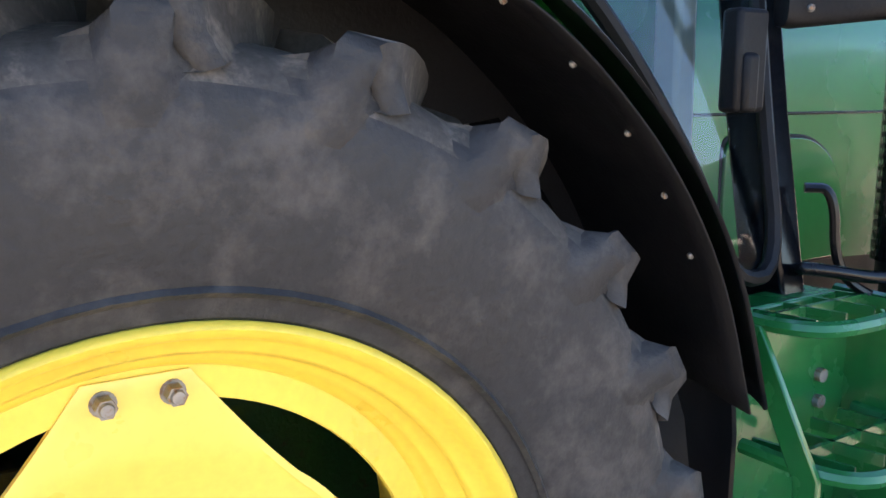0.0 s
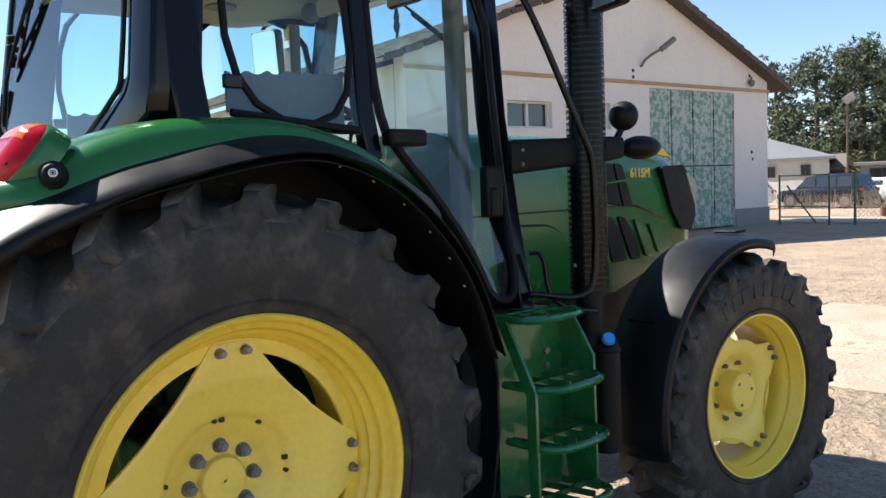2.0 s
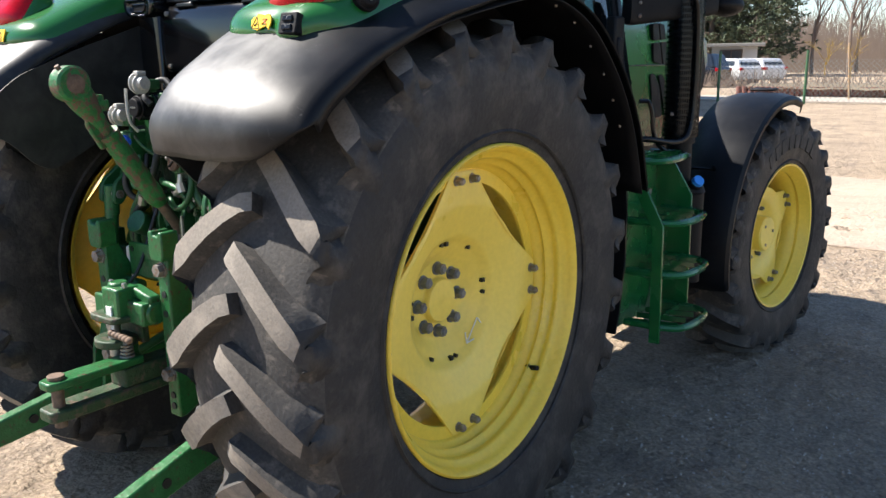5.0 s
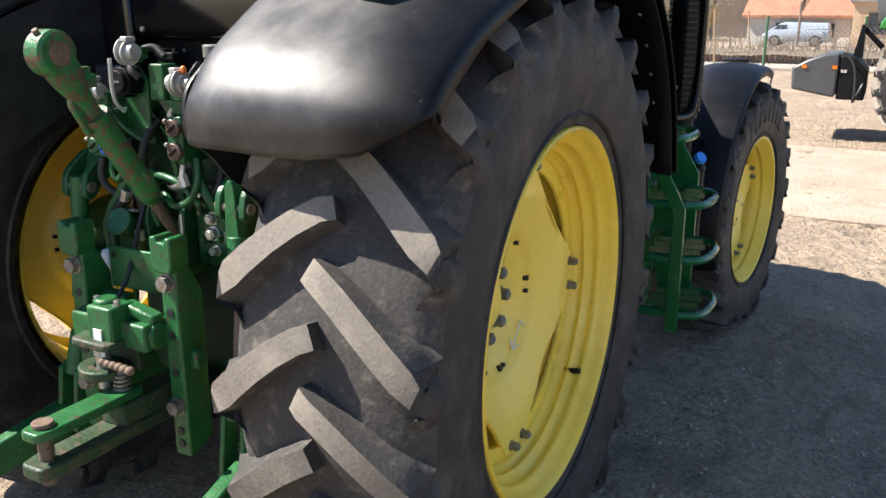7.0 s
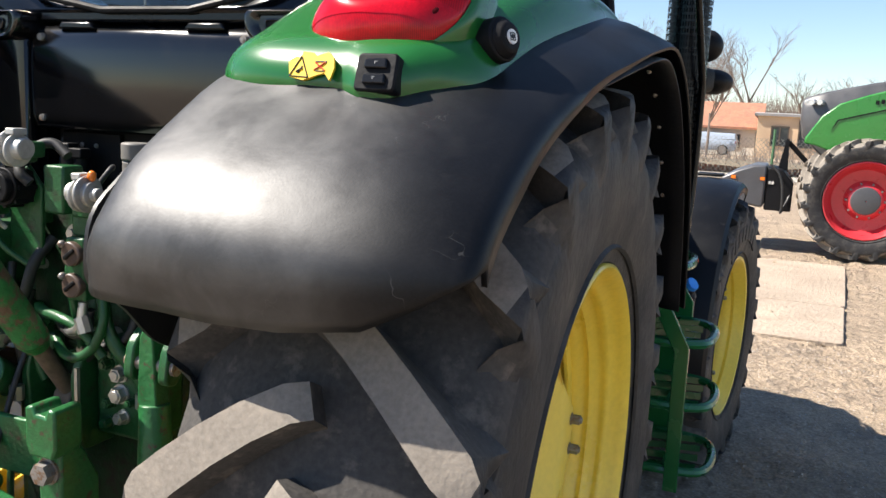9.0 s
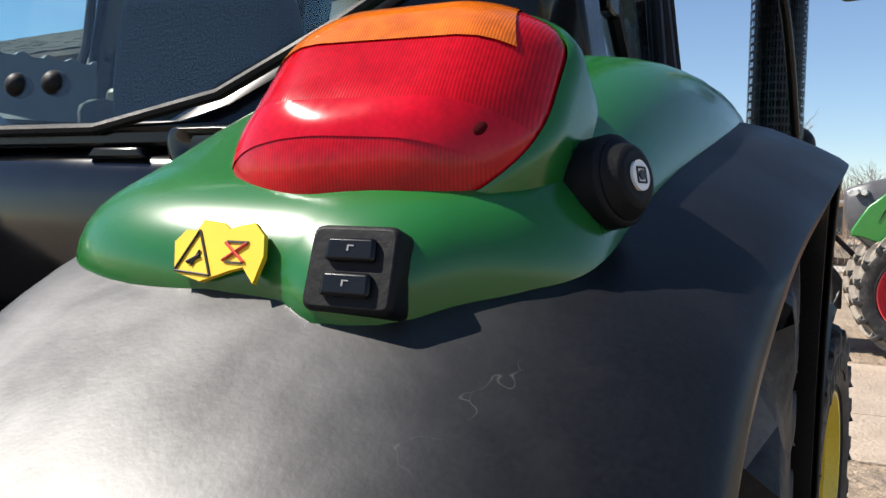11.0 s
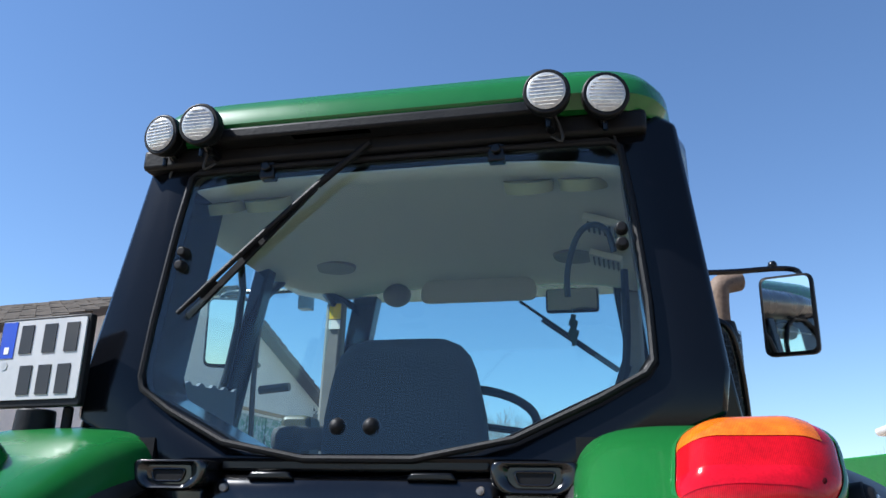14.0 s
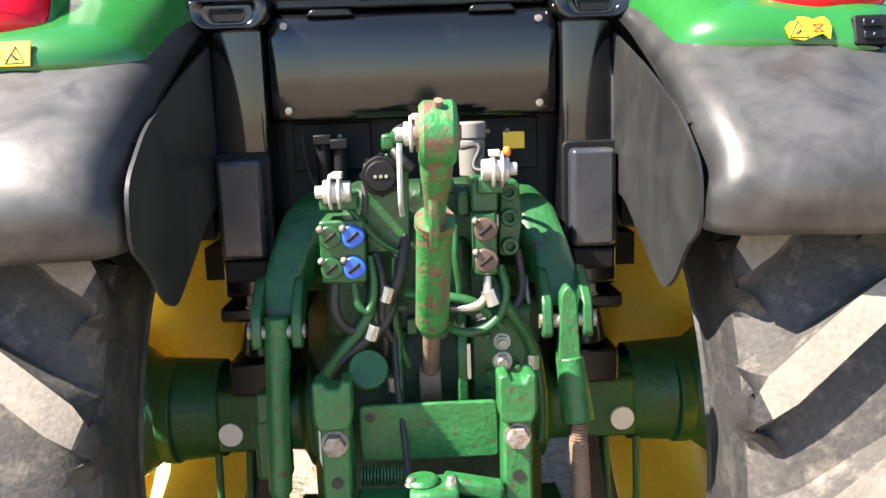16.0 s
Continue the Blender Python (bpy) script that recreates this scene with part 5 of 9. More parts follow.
    for x, h in ((-0.20, 0.10), (-0.165, 0.09)):
        bm = bmesh.new()
        cyl(bm, (x, -0.19, 1.36), (x, -0.19, 1.36 + h), 0.016, seg=14)
        box(bm, (x, -0.195, 1.36 + h), (0.038, 0.03, 0.022))
        part("valve_plug", bm, BLACK_MATT, tractor, bevel=0.003)
    # roof
    bm = bmesh.new()
    rings = []
    for z, k, dy in ((2.515, 0.975, 0.0), (2.545, 1.0, 0.0), (2.58, 0.995, 0.0), (2.615, 0.965, 0.0), (2.645, 0.90, 0.01), (2.66, 0.78, 0.02), (2.668, 0.5, 0.03), (2.670, 0.15, 0.03)):
        ring = []
        for i in range(64):
            a = 2 * math.pi * i / 64
            c, sn = math.cos(a), math.sin(a)
            e = 0.22
            ring.append(Vector((0.02 + 0.665 * k * math.copysign(abs(c) ** e, c), 0.66 + dy + 0.83 * k * math.copysign(abs(sn) ** e, sn), z)))
        rings.append(ring)
    loft(bm, rings)
    part("cab_roof", bm, GREEN, tractor, "green moulded cab roof")
    bm = bmesh.new()
    prism(bm, [(-0.62, -0.12), (0.62, -0.12), (0.62, 0.80), (-0.62, 0.80)], "z", 2.466, 2.52)
    part("roof_frame", bm, BLACK_MATT, tractor, "black roof frame", bevel=0.01)
    bm = bmesh.new()
    prism(bm, [(-0.42, 2.50), (0.42, 2.50), (0.40, 2.532), (-0.40, 2.532)], "y", -0.180, -0.12)
    part("rear_roof_beam", bm, BLACK_MATT, tractor, bevel=0.008)
    bm = bmesh.new()
    box(bm, (-0.10, -0.16, 2.515), (0.20, 0.03, 0.03))
    part("wiper_motor_cover", bm, BLACK, tractor, bevel=0.004)
    # side bulge of the roof
    bm = bmesh.new()
    rings = []
    for y, k in ((0.02, 0.25), (0.12, 0.6), (0.4, 0.9), (0.8, 1.0), (1.1, 1.0), (1.3, 0.8), (1.38, 0.3)):
        rings.append([Vector((0.665 + 0.085 * k * math.cos(a), y, 2.515 + 0.075 * k * math.sin(a))) for a in [2 * math.pi * i / 16 for i in range(16)]])
    loft(bm, rings)
    part("air_intake", bm, COVER_GREY, tractor, "dark grey air intake at the roof edge")
    # work lamps
    for s in (1, -1):
        for x, y, z in ((0.537, -0.185, 2.527), (0.412, -0.225, 2.525)):
            d = Vector((0.18 * s if x > 0.5 else 0.0, -1, -0.10)).normalized()
            c = Vector((x * s, y, z))
            bm = bmesh.new()
            cyl(bm, c + d * 0.0, c - d * 0.03, 0.052, 0.050, seg=32)
            cyl(bm, c - d * 0.03, c - d * 0.075, 0.050, 0.030, seg=32)
            u, w = frame_of(d)
            body = part("work_lamp", bm, BLACK_MATT, tractor, "round black rear work lamp", bevel=0.004)
            bm = bmesh.new()
            cyl(bm, c + d * 0.0015, c + d * 0.004, 0.042, 0.038, seg=28)
            lens = part("lamp_lens", bm, LENS_CLEAR, body, "ribbed clear lamp lens")
            for k in range(-4, 5):
                bm = bmesh.new()
                half = math.sqrt(max(0.0, 0.037 ** 2 - (k * 0.0082) ** 2))
                cyl(bm, c + d * 0.0045 + u * half + w * k * 0.0082, c + d * 0.0045 - u * half + w * k * 0.0082, 0.0011, seg=5)
                part("lens_line", bm, WINDOW_FRAME, body)
            bm = bmesh.new()
            tube(bm, [c - d * 0.04, c - d * 0.05 + Vector((0, 0, -0.045)), c - d * 0.08 + Vector((0, 0.03, -0.05))], 0.011, 8)
            cyl(bm, c - d * 0.03 + Vector((0, 0, -0.055)), c - d * 0.03 + Vector((0, 0, -0.075)), 0.006, seg=8)
            part("lamp_bracket", bm, BLACK, body)
            bm = bmesh.new()
            tube(bm, [c - d * 0.07, c - d * 0.09 + Vector((0.02 * s, 0, -0.05)), c - d * 0.06 + Vector((0.03 * s, 0.03, -0.09)), c + Vector((0.0, 0.10, -0.06))], 0.0035, 6)
            part("lamp_cable", bm, HOSE, body)
    # inside
    bm = bmesh.new()
    rows = []
    for y in (-0.08, 0.0, 0.3, 0.6, 0.9, 1.1, 1.2, 1.24):
        drop = 0.02 if y <= 0.0 else -0.055 * min(1.0, max(0.0, (y - 0.85) / 0.3))
        rows.append([Vector((x, y, 2.455 - drop - 0.045 * (abs(x) / 0.6) ** 4)) for x in [-0.62 + 1.24 * i / 16 for i in range(17)]])
    loft(bm, rows, loop=False)
    part("headliner", bm, LINER, tractor, "beige cab headliner", thick=0.005)
    for x in (-0.30, 0.30):
        bm = bmesh.new()
        cyl(bm, (x * 1.35, 0.70, 2.452), (x * 1.35, 0.70, 2.437), 0.075, 0.07, seg=28)
        part("roof_speaker", bm, CAB_GREY, tractor, "round speaker grille in the headliner")
    bm = bmesh.new()
    prism(bm, rounded([(-0.20, 2.40), (0.24, 2.40), (0.23, 2.485), (-0.19, 2.485)], 0.04), "y", 1.06, 1.075)
    part("sun_visor", bm, LINER, tractor, "beige roller sun visor")
    bm = bmesh.new()
    ball(bm, (-0.30, 1.1, 2.445), (0.055, 0.04, 0.045))
    part("cab_camera_dome", bm, CAB_GREY, tractor)
    for s in (1, -1):
        bm = bmesh.new()
        rings = []
        for z in (1.2, 1.6, 2.0, 2.44):
            x = 0.585 - 0.02 * (z - 1.2) / 1.2
            rings.append([Vector((x * s + 0.035 * c[0], 1.165 + 0.03 * c[1], z)) for c in ((1, 1), (-1, 1), (-1, -1), (1, -1))])
        loft(bm, rings)
        part("inner_front_post", bm, CAB_GREY, tractor, "grey inner front post", bevel=0.012)
    bm = bmesh.new()
    prism(bm, [(-0.58, 2.37), (-0.535, 2.37), (-0.535, 2.43), (-0.58, 2.43)], "y", 1.1285, 1.1335)
    part("post_decal", bm, SIGN_YELLOW, tractor, "yellow warning sticker on the inner post")
    bm = bmesh.new()
    prism(bm, [(-0.58, 2.33), (-0.535, 2.33), (-0.535, 2.365), (-0.58, 2.365)], "y", 1.1285, 1.1335)
    part("post_label", bm, SIGN_WHITE, tractor)
    bm = bmesh.new()
    v = [bm.verts.new(p) for p in ((-0.57, 1.24, 1.45), (0.57, 1.24, 1.45), (0.56, 1.21, 2.50), (-0.56, 1.21, 2.50))]
    bm.faces.new(v)
    g = part("windscreen", bm, GLASS, tractor, "tinted glass windscreen", smooth=0)
    g.visible_shadow = False
    bm = bmesh.new()
    tube(bm, [(0.15, 1.235, 2.44), (0.34, 1.245, 2.30), (0.53, 1.25, 2.16)], 0.006, 6)
    box(bm, (0.37, 1.246, 2.265), (0.34, 0.006, 0.012), (0, 36, 0))
    part("front_wiper", bm, BLACK_MATT, g)
    bm = bmesh.new()
    box(bm, (0.36, 1.10, 2.40), (0.19, 0.03, 0.09))
    im = part("inside_mirror", bm, BLACK_MATT, tractor, "black interior rear-view mirror", bevel=0.012)
    bm = bmesh.new()
    box(bm, (0.36, 1.083, 2.40), (0.175, 0.004, 0.076))
    part("mirror_glass", bm, MIRROR, im)
    bm = bmesh.new()
    box(bm, (0, 0.62, 1.16), (1.06, 1.2, 0.08))
    part("cab_floor", bm, BLACK_MATT, tractor)
    # seat
    bm = bmesh.new()
    rings = []
    for z, w, d in ((1.62, 0.19, 0.05), (1.70, 0.205, 0.07), (1.80, 0.212, 0.075), (1.88, 0.206, 0.072), (1.95, 0.192, 0.07), (2.00, 0.180, 0.065), (2.03, 0.168, 0.06), (2.055, 0.145, 0.05), (2.07, 0.11, 0.03)):
        rings.append([Vector((w * math.copysign(abs(math.cos(a)) ** 0.45, math.cos(a)) + 0.004, 0.22 + (z - 1.6) * -0.10 + d * math.copysign(abs(math.sin(a)) ** 0.7, math.sin(a)), z)) for a in [2 * math.pi * i / 28 for i in range(28)]])
    loft(bm, rings)
    seat = part("seat_back", bm, SEAT, tractor, "grey fabric driver's seat backrest")
    bm = bmesh.new()
    box(bm, (-0.03, 0.50, 1.60), (0.48, 0.46, 0.14))
    part("seat_cushion", bm, SEAT, seat, bevel=0.05)
    bm = bmesh.new()
    box(bm, (-0.03, 0.48, 1.38), (0.36, 0.36, 0.36))
    part("seat_base", bm, BLACK_MATT, seat, bevel=0.03)
    for x in (-0.33, 0.29):
        bm = bmesh.new()
        box(bm, (x, 0.40, 1.78 if x > 0 else 1.85), (0.09, 0.36, 0.07), (6, 0, 0))
        part("armrest", bm, CAB_GREY if x > 0 else SEAT, seat, bevel=0.025)
    bm = bmesh.new()
    prism(bm, rounded([(0.05, 1.20), (1.05, 1.20), (1.05, 1.55), (0.75, 1.74), (0.2, 1.74), (0.05, 1.68)], 0.06), "x", 0.34, 0.60)
    con = part("side_console", bm, CAB_GREY, tractor, "grey side console with levers", bevel=0.02)
    for x, y, z, h in ((0.40, 0.62, 1.72, 0.16), (0.45, 0.72, 1.72, 0.13), (0.50, 0.55, 1.72, 0.12), (0.43, 0.45, 1.72, 0.10)):
        bm = bmesh.new()
        cyl(bm, (x, y, z), (x, y + 0.02, z + h), 0.007, seg=8)
        ball(bm, (x, y + 0.02, z + h), (0.018, 0.018, 0.028), 12, 8)
        part("lever", bm, BLACK_MATT, con)
    bm = bmesh.new()
    tube(bm, [(0, 1.04, 1.25), (0.02, 1.0, 1.55), (0.05, 0.86, 1.93)], 0.045, 12)
    box(bm, (0, 1.03, 1.62), (0.34, 0.16, 0.26), (-20, 0, 0))
    colm = part("steering_column", bm, BLACK_MATT, tractor, "black steering column and dash", bevel=0.03)
    bm = bmesh.new()
    m = pose(0.05, 0.84, 1.95, -20, 0, 0)
    pts = [m @ Vector((0.205 * math.cos(a), 0.205 * math.sin(a), 0)) for a in [2 * math.pi * i / 32 for i in range(33)]]
    tube(bm, pts, 0.014, 10, smooth=0)
    for a in (30, 150, 270):
        tube(bm, [m @ Vector((0, 0, -0.02)), m @ Vector((0.2 * math.cos(radians(a)), 0.2 * math.sin(radians(a)), 0))], 0.012, 8)
    part("steering_wheel", bm, BLACK_MATT, tractor, "black steering wheel")
    bm = bmesh.new()
    tube(bm, [(0.535, -0.02, 2.22), (0.525, -0.03, 2.27), (0.49, -0.04, 2.285), (0.455, -0.04, 2.26), (0.43, -0.03, 2.18), (0.43, -0.02, 2.12)], 0.007, 8)
    part("cable_loop", bm, HOSE, tractor)
    bm = bmesh.new()
    tube(bm, [(0.555, 0.06, 2.20), (0.555, 0.05, 2.02), (0.54, 0.06, 1.93)], 0.010, 6)
    tube(bm, [(0.55, 0.06, 1.98), (0.50, 0.10, 1.84), (0.46, 0.14, 1.72)], 0.014, 6)
    part("seat_belt", bm, BLACK_MATT, tractor)
    bm = bmesh.new()
    for z, w in ((2.325, 0.014), (2.305, 0.024), (2.29, 0.018), (2.27, 0.028), (2.255, 0.020), (2.235, 0.010)):
        box(bm, (0.365, 1.05, z), (w * 1.3, 0.004, 0.022), (0, 10, 0))
    cyl(bm, (0.365, 1.05, 2.33), (0.36, 1.07, 2.37), 0.001, seg=5)
    part("air_freshener", bm, DARK_GREEN_CARD, tractor, "small dark green hanging air freshener")
    bm = bmesh.new()
    prism(bm, rounded([(-0.386, 1.74), (-0.295, 1.74), (-0.298, 1.905), (-0.383, 1.905)], 0.02), "y", 0.31, 0.40)
    part("cab_box", bm, OLIVE, tractor, "olive plastic box beside the seat", bevel=0.012)
    # round recesses and air vents of the headliner
    for x in (-0.47, -0.34, 0.34, 0.47):
        bm = bmesh.new()
        cyl(bm, (x, 0.03, 2.43), (x, 0.045, 2.405), 0.062, 0.058, seg=24)
        part("roof_recess", bm, BEIGE_DARK, tractor, "round beige recess in the headliner", flip=False)
    for y, z in ((0.32, 2.405), (0.62, 2.40)):
        bm = bmesh.new()
        box(bm, (0.50, y, z), (0.10, 0.10, 0.02), (0, 18, 0))
        vent = part("air_vent", bm, LINER, tractor, bevel=0.004)
        for k in range(6):
            bm = bmesh.new()
            box(bm, (0.465 + 0.014 * k, y, z - 0.0135 + 0.0045 * (k - 2.5) * -1), (0.005, 0.08, 0.004), (0, 18, 0))
            part("vent_slot", bm, INK, vent)
    bm = bmesh.new()
    tube(bm, [(-0.60, 0.62, 2.02), (-0.50, 0.62, 2.03)], 0.014, 8)
    tube(bm, [(-0.61, 0.62, 1.75), (-0.62, 0.60, 2.10), (-0.61, 0.62, 2.42)], 0.009, 8)
    part("door_pull", bm, CAB_GREY, tractor)


build_cab()


# ---- number plate on its stalk: bars stand in for the writing ----
def build_plate():
    m = pose(-0.762, -0.185, 1.974, 0, 0, -8) @ Matrix.Diagonal((1.09, 1.0, 1.01, 1.0))
    bm = bmesh.new()
    prism(bm, rounded([(-0.124, -0.107), (0.124, -0.107), (0.124, 0.101), (-0.124, 0.101)], 0.008), "y", -0.006, 0.012)
    place(bm, m)
    plate = part("plate_holder", bm, BLACK_MATT, tractor, "registration plate in a black holder", bevel=0.003)
    bm = bmesh.new()
    prism(bm, rounded([(-0.116, -0.090), (0.116, -0.090), (0.116, 0.093), (-0.116, 0.093)], 0.006), "y", -0.010, -0.005)
    part("plate_face", place(bm, m), PLATE_WHITE, plate)
    bm = bmesh.new()
    prism(bm, [(-0.114, 0.006), (-0.074, 0.006), (-0.074, 0.091), (-0.114, 0.091)], "y", -0.0115, -0.0098)
    part("blue_field", place(bm, m), SIGN_BLUE, plate)
    bm = bmesh.new()
    box(bm, (-0.094, -0.012, 0.024), (0.013, 0.001, 0.016))
    part("field_bar", place(bm, m), SIGN_WHITE, plate)
    for x, z in [(-0.042, 0.048), (0.022, 0.048), (0.082, 0.048), (-0.030, -0.046), (0.022, -0.046), (0.074, -0.046)]:
        bm = bmesh.new()
        box(bm, (x, -0.0112, z), (0.034, 0.002, 0.066))
        part("plate_bar", place(bm, m), INK, plate)
    bm = bmesh.new()
    cyl(bm, (-0.094, -0.0105, -0.012), (-0.094, -0.0115, -0.012), 0.009, seg=16)
    part("plate_seal", place(bm, m), STEEL, plate)
    bm = bmesh.new()
    cyl(bm, (-0.765, -0.17, 1.80), (-0.765, -0.17, 1.862), 0.045, 0.042, seg=20)
    cyl(bm, (-0.69, -0.16, 1.80), (-0.69, -0.16, 1.87), 0.012, seg=10)
    part("plate_stalk", bm, BLACK_MATT, plate, bevel=0.004)


build_plate()


# ---- bonnet ----
def build_bonnet():
    def section(y, w, top, bot, drop):
        out = []
        for f, zf in ((0.0, top), (0.35, top - 0.004), (0.65, top - 0.016), (0.86, top - 0.045), (0.97, top - 0.10), (1.0, top - 0.20), (1.02, top - 0.35 - drop), (1.03, bot + 0.05), (1.02, bot)):
            out.append(Vector((w * f, y, zf)))
        return [Vector((-p.x, p.y, p.z)) for p in out[:0:-1]] + out
    bm = bmesh.new()
    rings = [section(*a) for a in ((1.30, 0.44, 1.875, 1.10, 0), (1.6, 0.435, 1.875, 1.10, 0), (2.0, 0.425, 1.872, 1.08, 0), (2.4, 0.415, 1.862, 1.06, 0), (2.75, 0.40, 1.845, 1.15, 0), (3.0, 0.385, 1.805, 1.15, 0), (3.15, 0.365, 1.755, 1.15, 0), (3.25, 0.34, 1.68, 1.16, 0), (3.30, 0.31, 1.60, 1.18, 0), (3.315, 0.27, 1.55, 1.22, 0))]
    loft(bm, rings)
    hood = part("bonnet", bm, GREEN, tractor, "green bonnet with yellow stripe and black grilles")
    for s in (1, -1):
        fl = s < 0
        def sx(y, extra=0.0):
            t = (y - 1.3) / 2.0
            return 0.445 - 0.03 * t - 0.035 * max(0.0, (y - 2.7)) ** 1.0 - 0.05 * max(0.0, y - 3.05) + extra
        def side_panel(name, pts, mt, push, lab=""):
            bm = bmesh.new()
            va = [bm.verts.new((sx(y, push), y, z)) for y, z in pts]
            vb = [bm.verts.new((sx(y, -0.03), y, z)) for y, z in pts]
            bm.faces.new(va)
            bm.faces.new(vb[::-1])
            k = len(pts)
            for i in range(k):
                bm.faces.new((va[i], vb[i], vb[(i + 1) % k], va[(i + 1) % k]))
            return part(name, bm, mt, hood, lab, flip=fl, bevel=0.003)
        side_panel("nose_grille", rounded([(2.85, 1.70), (3.10, 1.71), (3.22, 1.62), (3.26, 1.42), (3.20, 1.33), (3.06, 1.35), (2.96, 1.46)], 0.03), BLACK_MATT, 0.010, "black mesh nose grille")
        for pts in ([(2.31, 1.71), (2.385, 1.718), (2.415, 1.63), (2.325, 1.625)], [(2.325, 1.612), (2.42, 1.617), (2.465, 1.50), (2.34, 1.515)],
                    [(2.40, 1.718), (2.47, 1.712), (2.505, 1.635), (2.43, 1.63)], [(2.435, 1.617), (2.51, 1.622), (2.57, 1.49), (2.48, 1.498)]):
            side_panel("side_vent", rounded(pts, 0.012), BLACK_MATT, 0.006, "black bonnet vent")
        for k, pts in enumerate(([(2.30, 1.45), (2.365, 1.452), (2.44, 1.38), (2.50, 1.215), (2.37, 1.21)], [(2.42, 1.448), (2.49, 1.44), (2.585, 1.34), (2.635, 1.215), (2.545, 1.213)],
                                 [(2.57, 1.432), (2.64, 1.415), (2.735, 1.32), (2.77, 1.225), (2.685, 1.217)], [(2.71, 1.40), (2.79, 1.375), (2.93, 1.28), (2.94, 1.25), (2.81, 1.23)])):
            side_panel("lower_vent", rounded(pts, 0.025), BLACK_MATT if k < 2 else GREEN_STEP, 0.006)
        side_panel("side_seam", [(1.35, 1.498), (2.25, 1.502), (2.6, 1.50), (2.9, 1.42), (2.9, 1.415), (2.6, 1.492), (2.25, 1.494), (1.35, 1.490)], BLACK, 0.007)
        side_panel("service_hatch", rounded([(1.5, 1.09), (2.05, 1.09), (2.03, 1.28), (1.96, 1.38), (1.86, 1.43), (1.5, 1.44)], 0.05), GREEN, 0.016, "green service hatch")
        side_panel("hatch_seam", rounded([(1.49, 1.08), (2.06, 1.08), (2.04, 1.285), (1.968, 1.388), (1.864, 1.439), (1.49, 1.449)], 0.05), BLACK_MATT, 0.007)
        side_panel("yellow_stripe", [(2.70, 1.778), (2.98, 1.752), (2.90, 1.790), (2.72, 1.805)], SIGN_YELLOW, -0.004, "yellow bonnet stripe")
        side_panel("head_lamp", [(3.13, 1.67), (3.24, 1.63), (3.28, 1.52), (3.25, 1.47)], LENS_CLEAR, 0.013, "clear headlamp")
        text("model_number", "6115M", 0.066, SIGN_YELLOW, Matrix.Translation((s * sx(2.62, 0.016), 2.62, 1.664)) @ pose(0, 0, 0, 90, 0, 90 * s), hood, bold=0.002)
    bm = bmesh.new()
    box(bm, (0, 2.55, 0.95), (0.62, 1.3, 0.46))
    box(bm, (0, 1.65, 0.98), (0.32, 0.7, 0.42))
    part("engine_block", bm, BLACK_MATT, tractor, "dark engine and chassis under the bonnet", bevel=0.05)
    bm = bmesh.new()
    box(bm, (0, 0.70, 0.78), (0.60, 1.3, 0.55))
    part("gearbox_housing", bm, GREEN_CAST, tractor, bevel=0.05)
    bm = bmesh.new()
    cyl(bm, (-0.80, 2.575, 0.6), (0.80, 2.575, 0.6), 0.085, seg=24)
    ball(bm, (0, 2.575, 0.62), (0.2, 0.18, 0.2))
    part("front_axle", bm, GREEN_CAST, tractor, "green front axle")
    bm = bmesh.new()
    box(bm, (0, 3.22, 0.92), (0.55, 0.35, 0.42))
    part("front_carrier", bm, BLACK_MATT, tractor, "black front carrier", bevel=0.03)


build_bonnet()


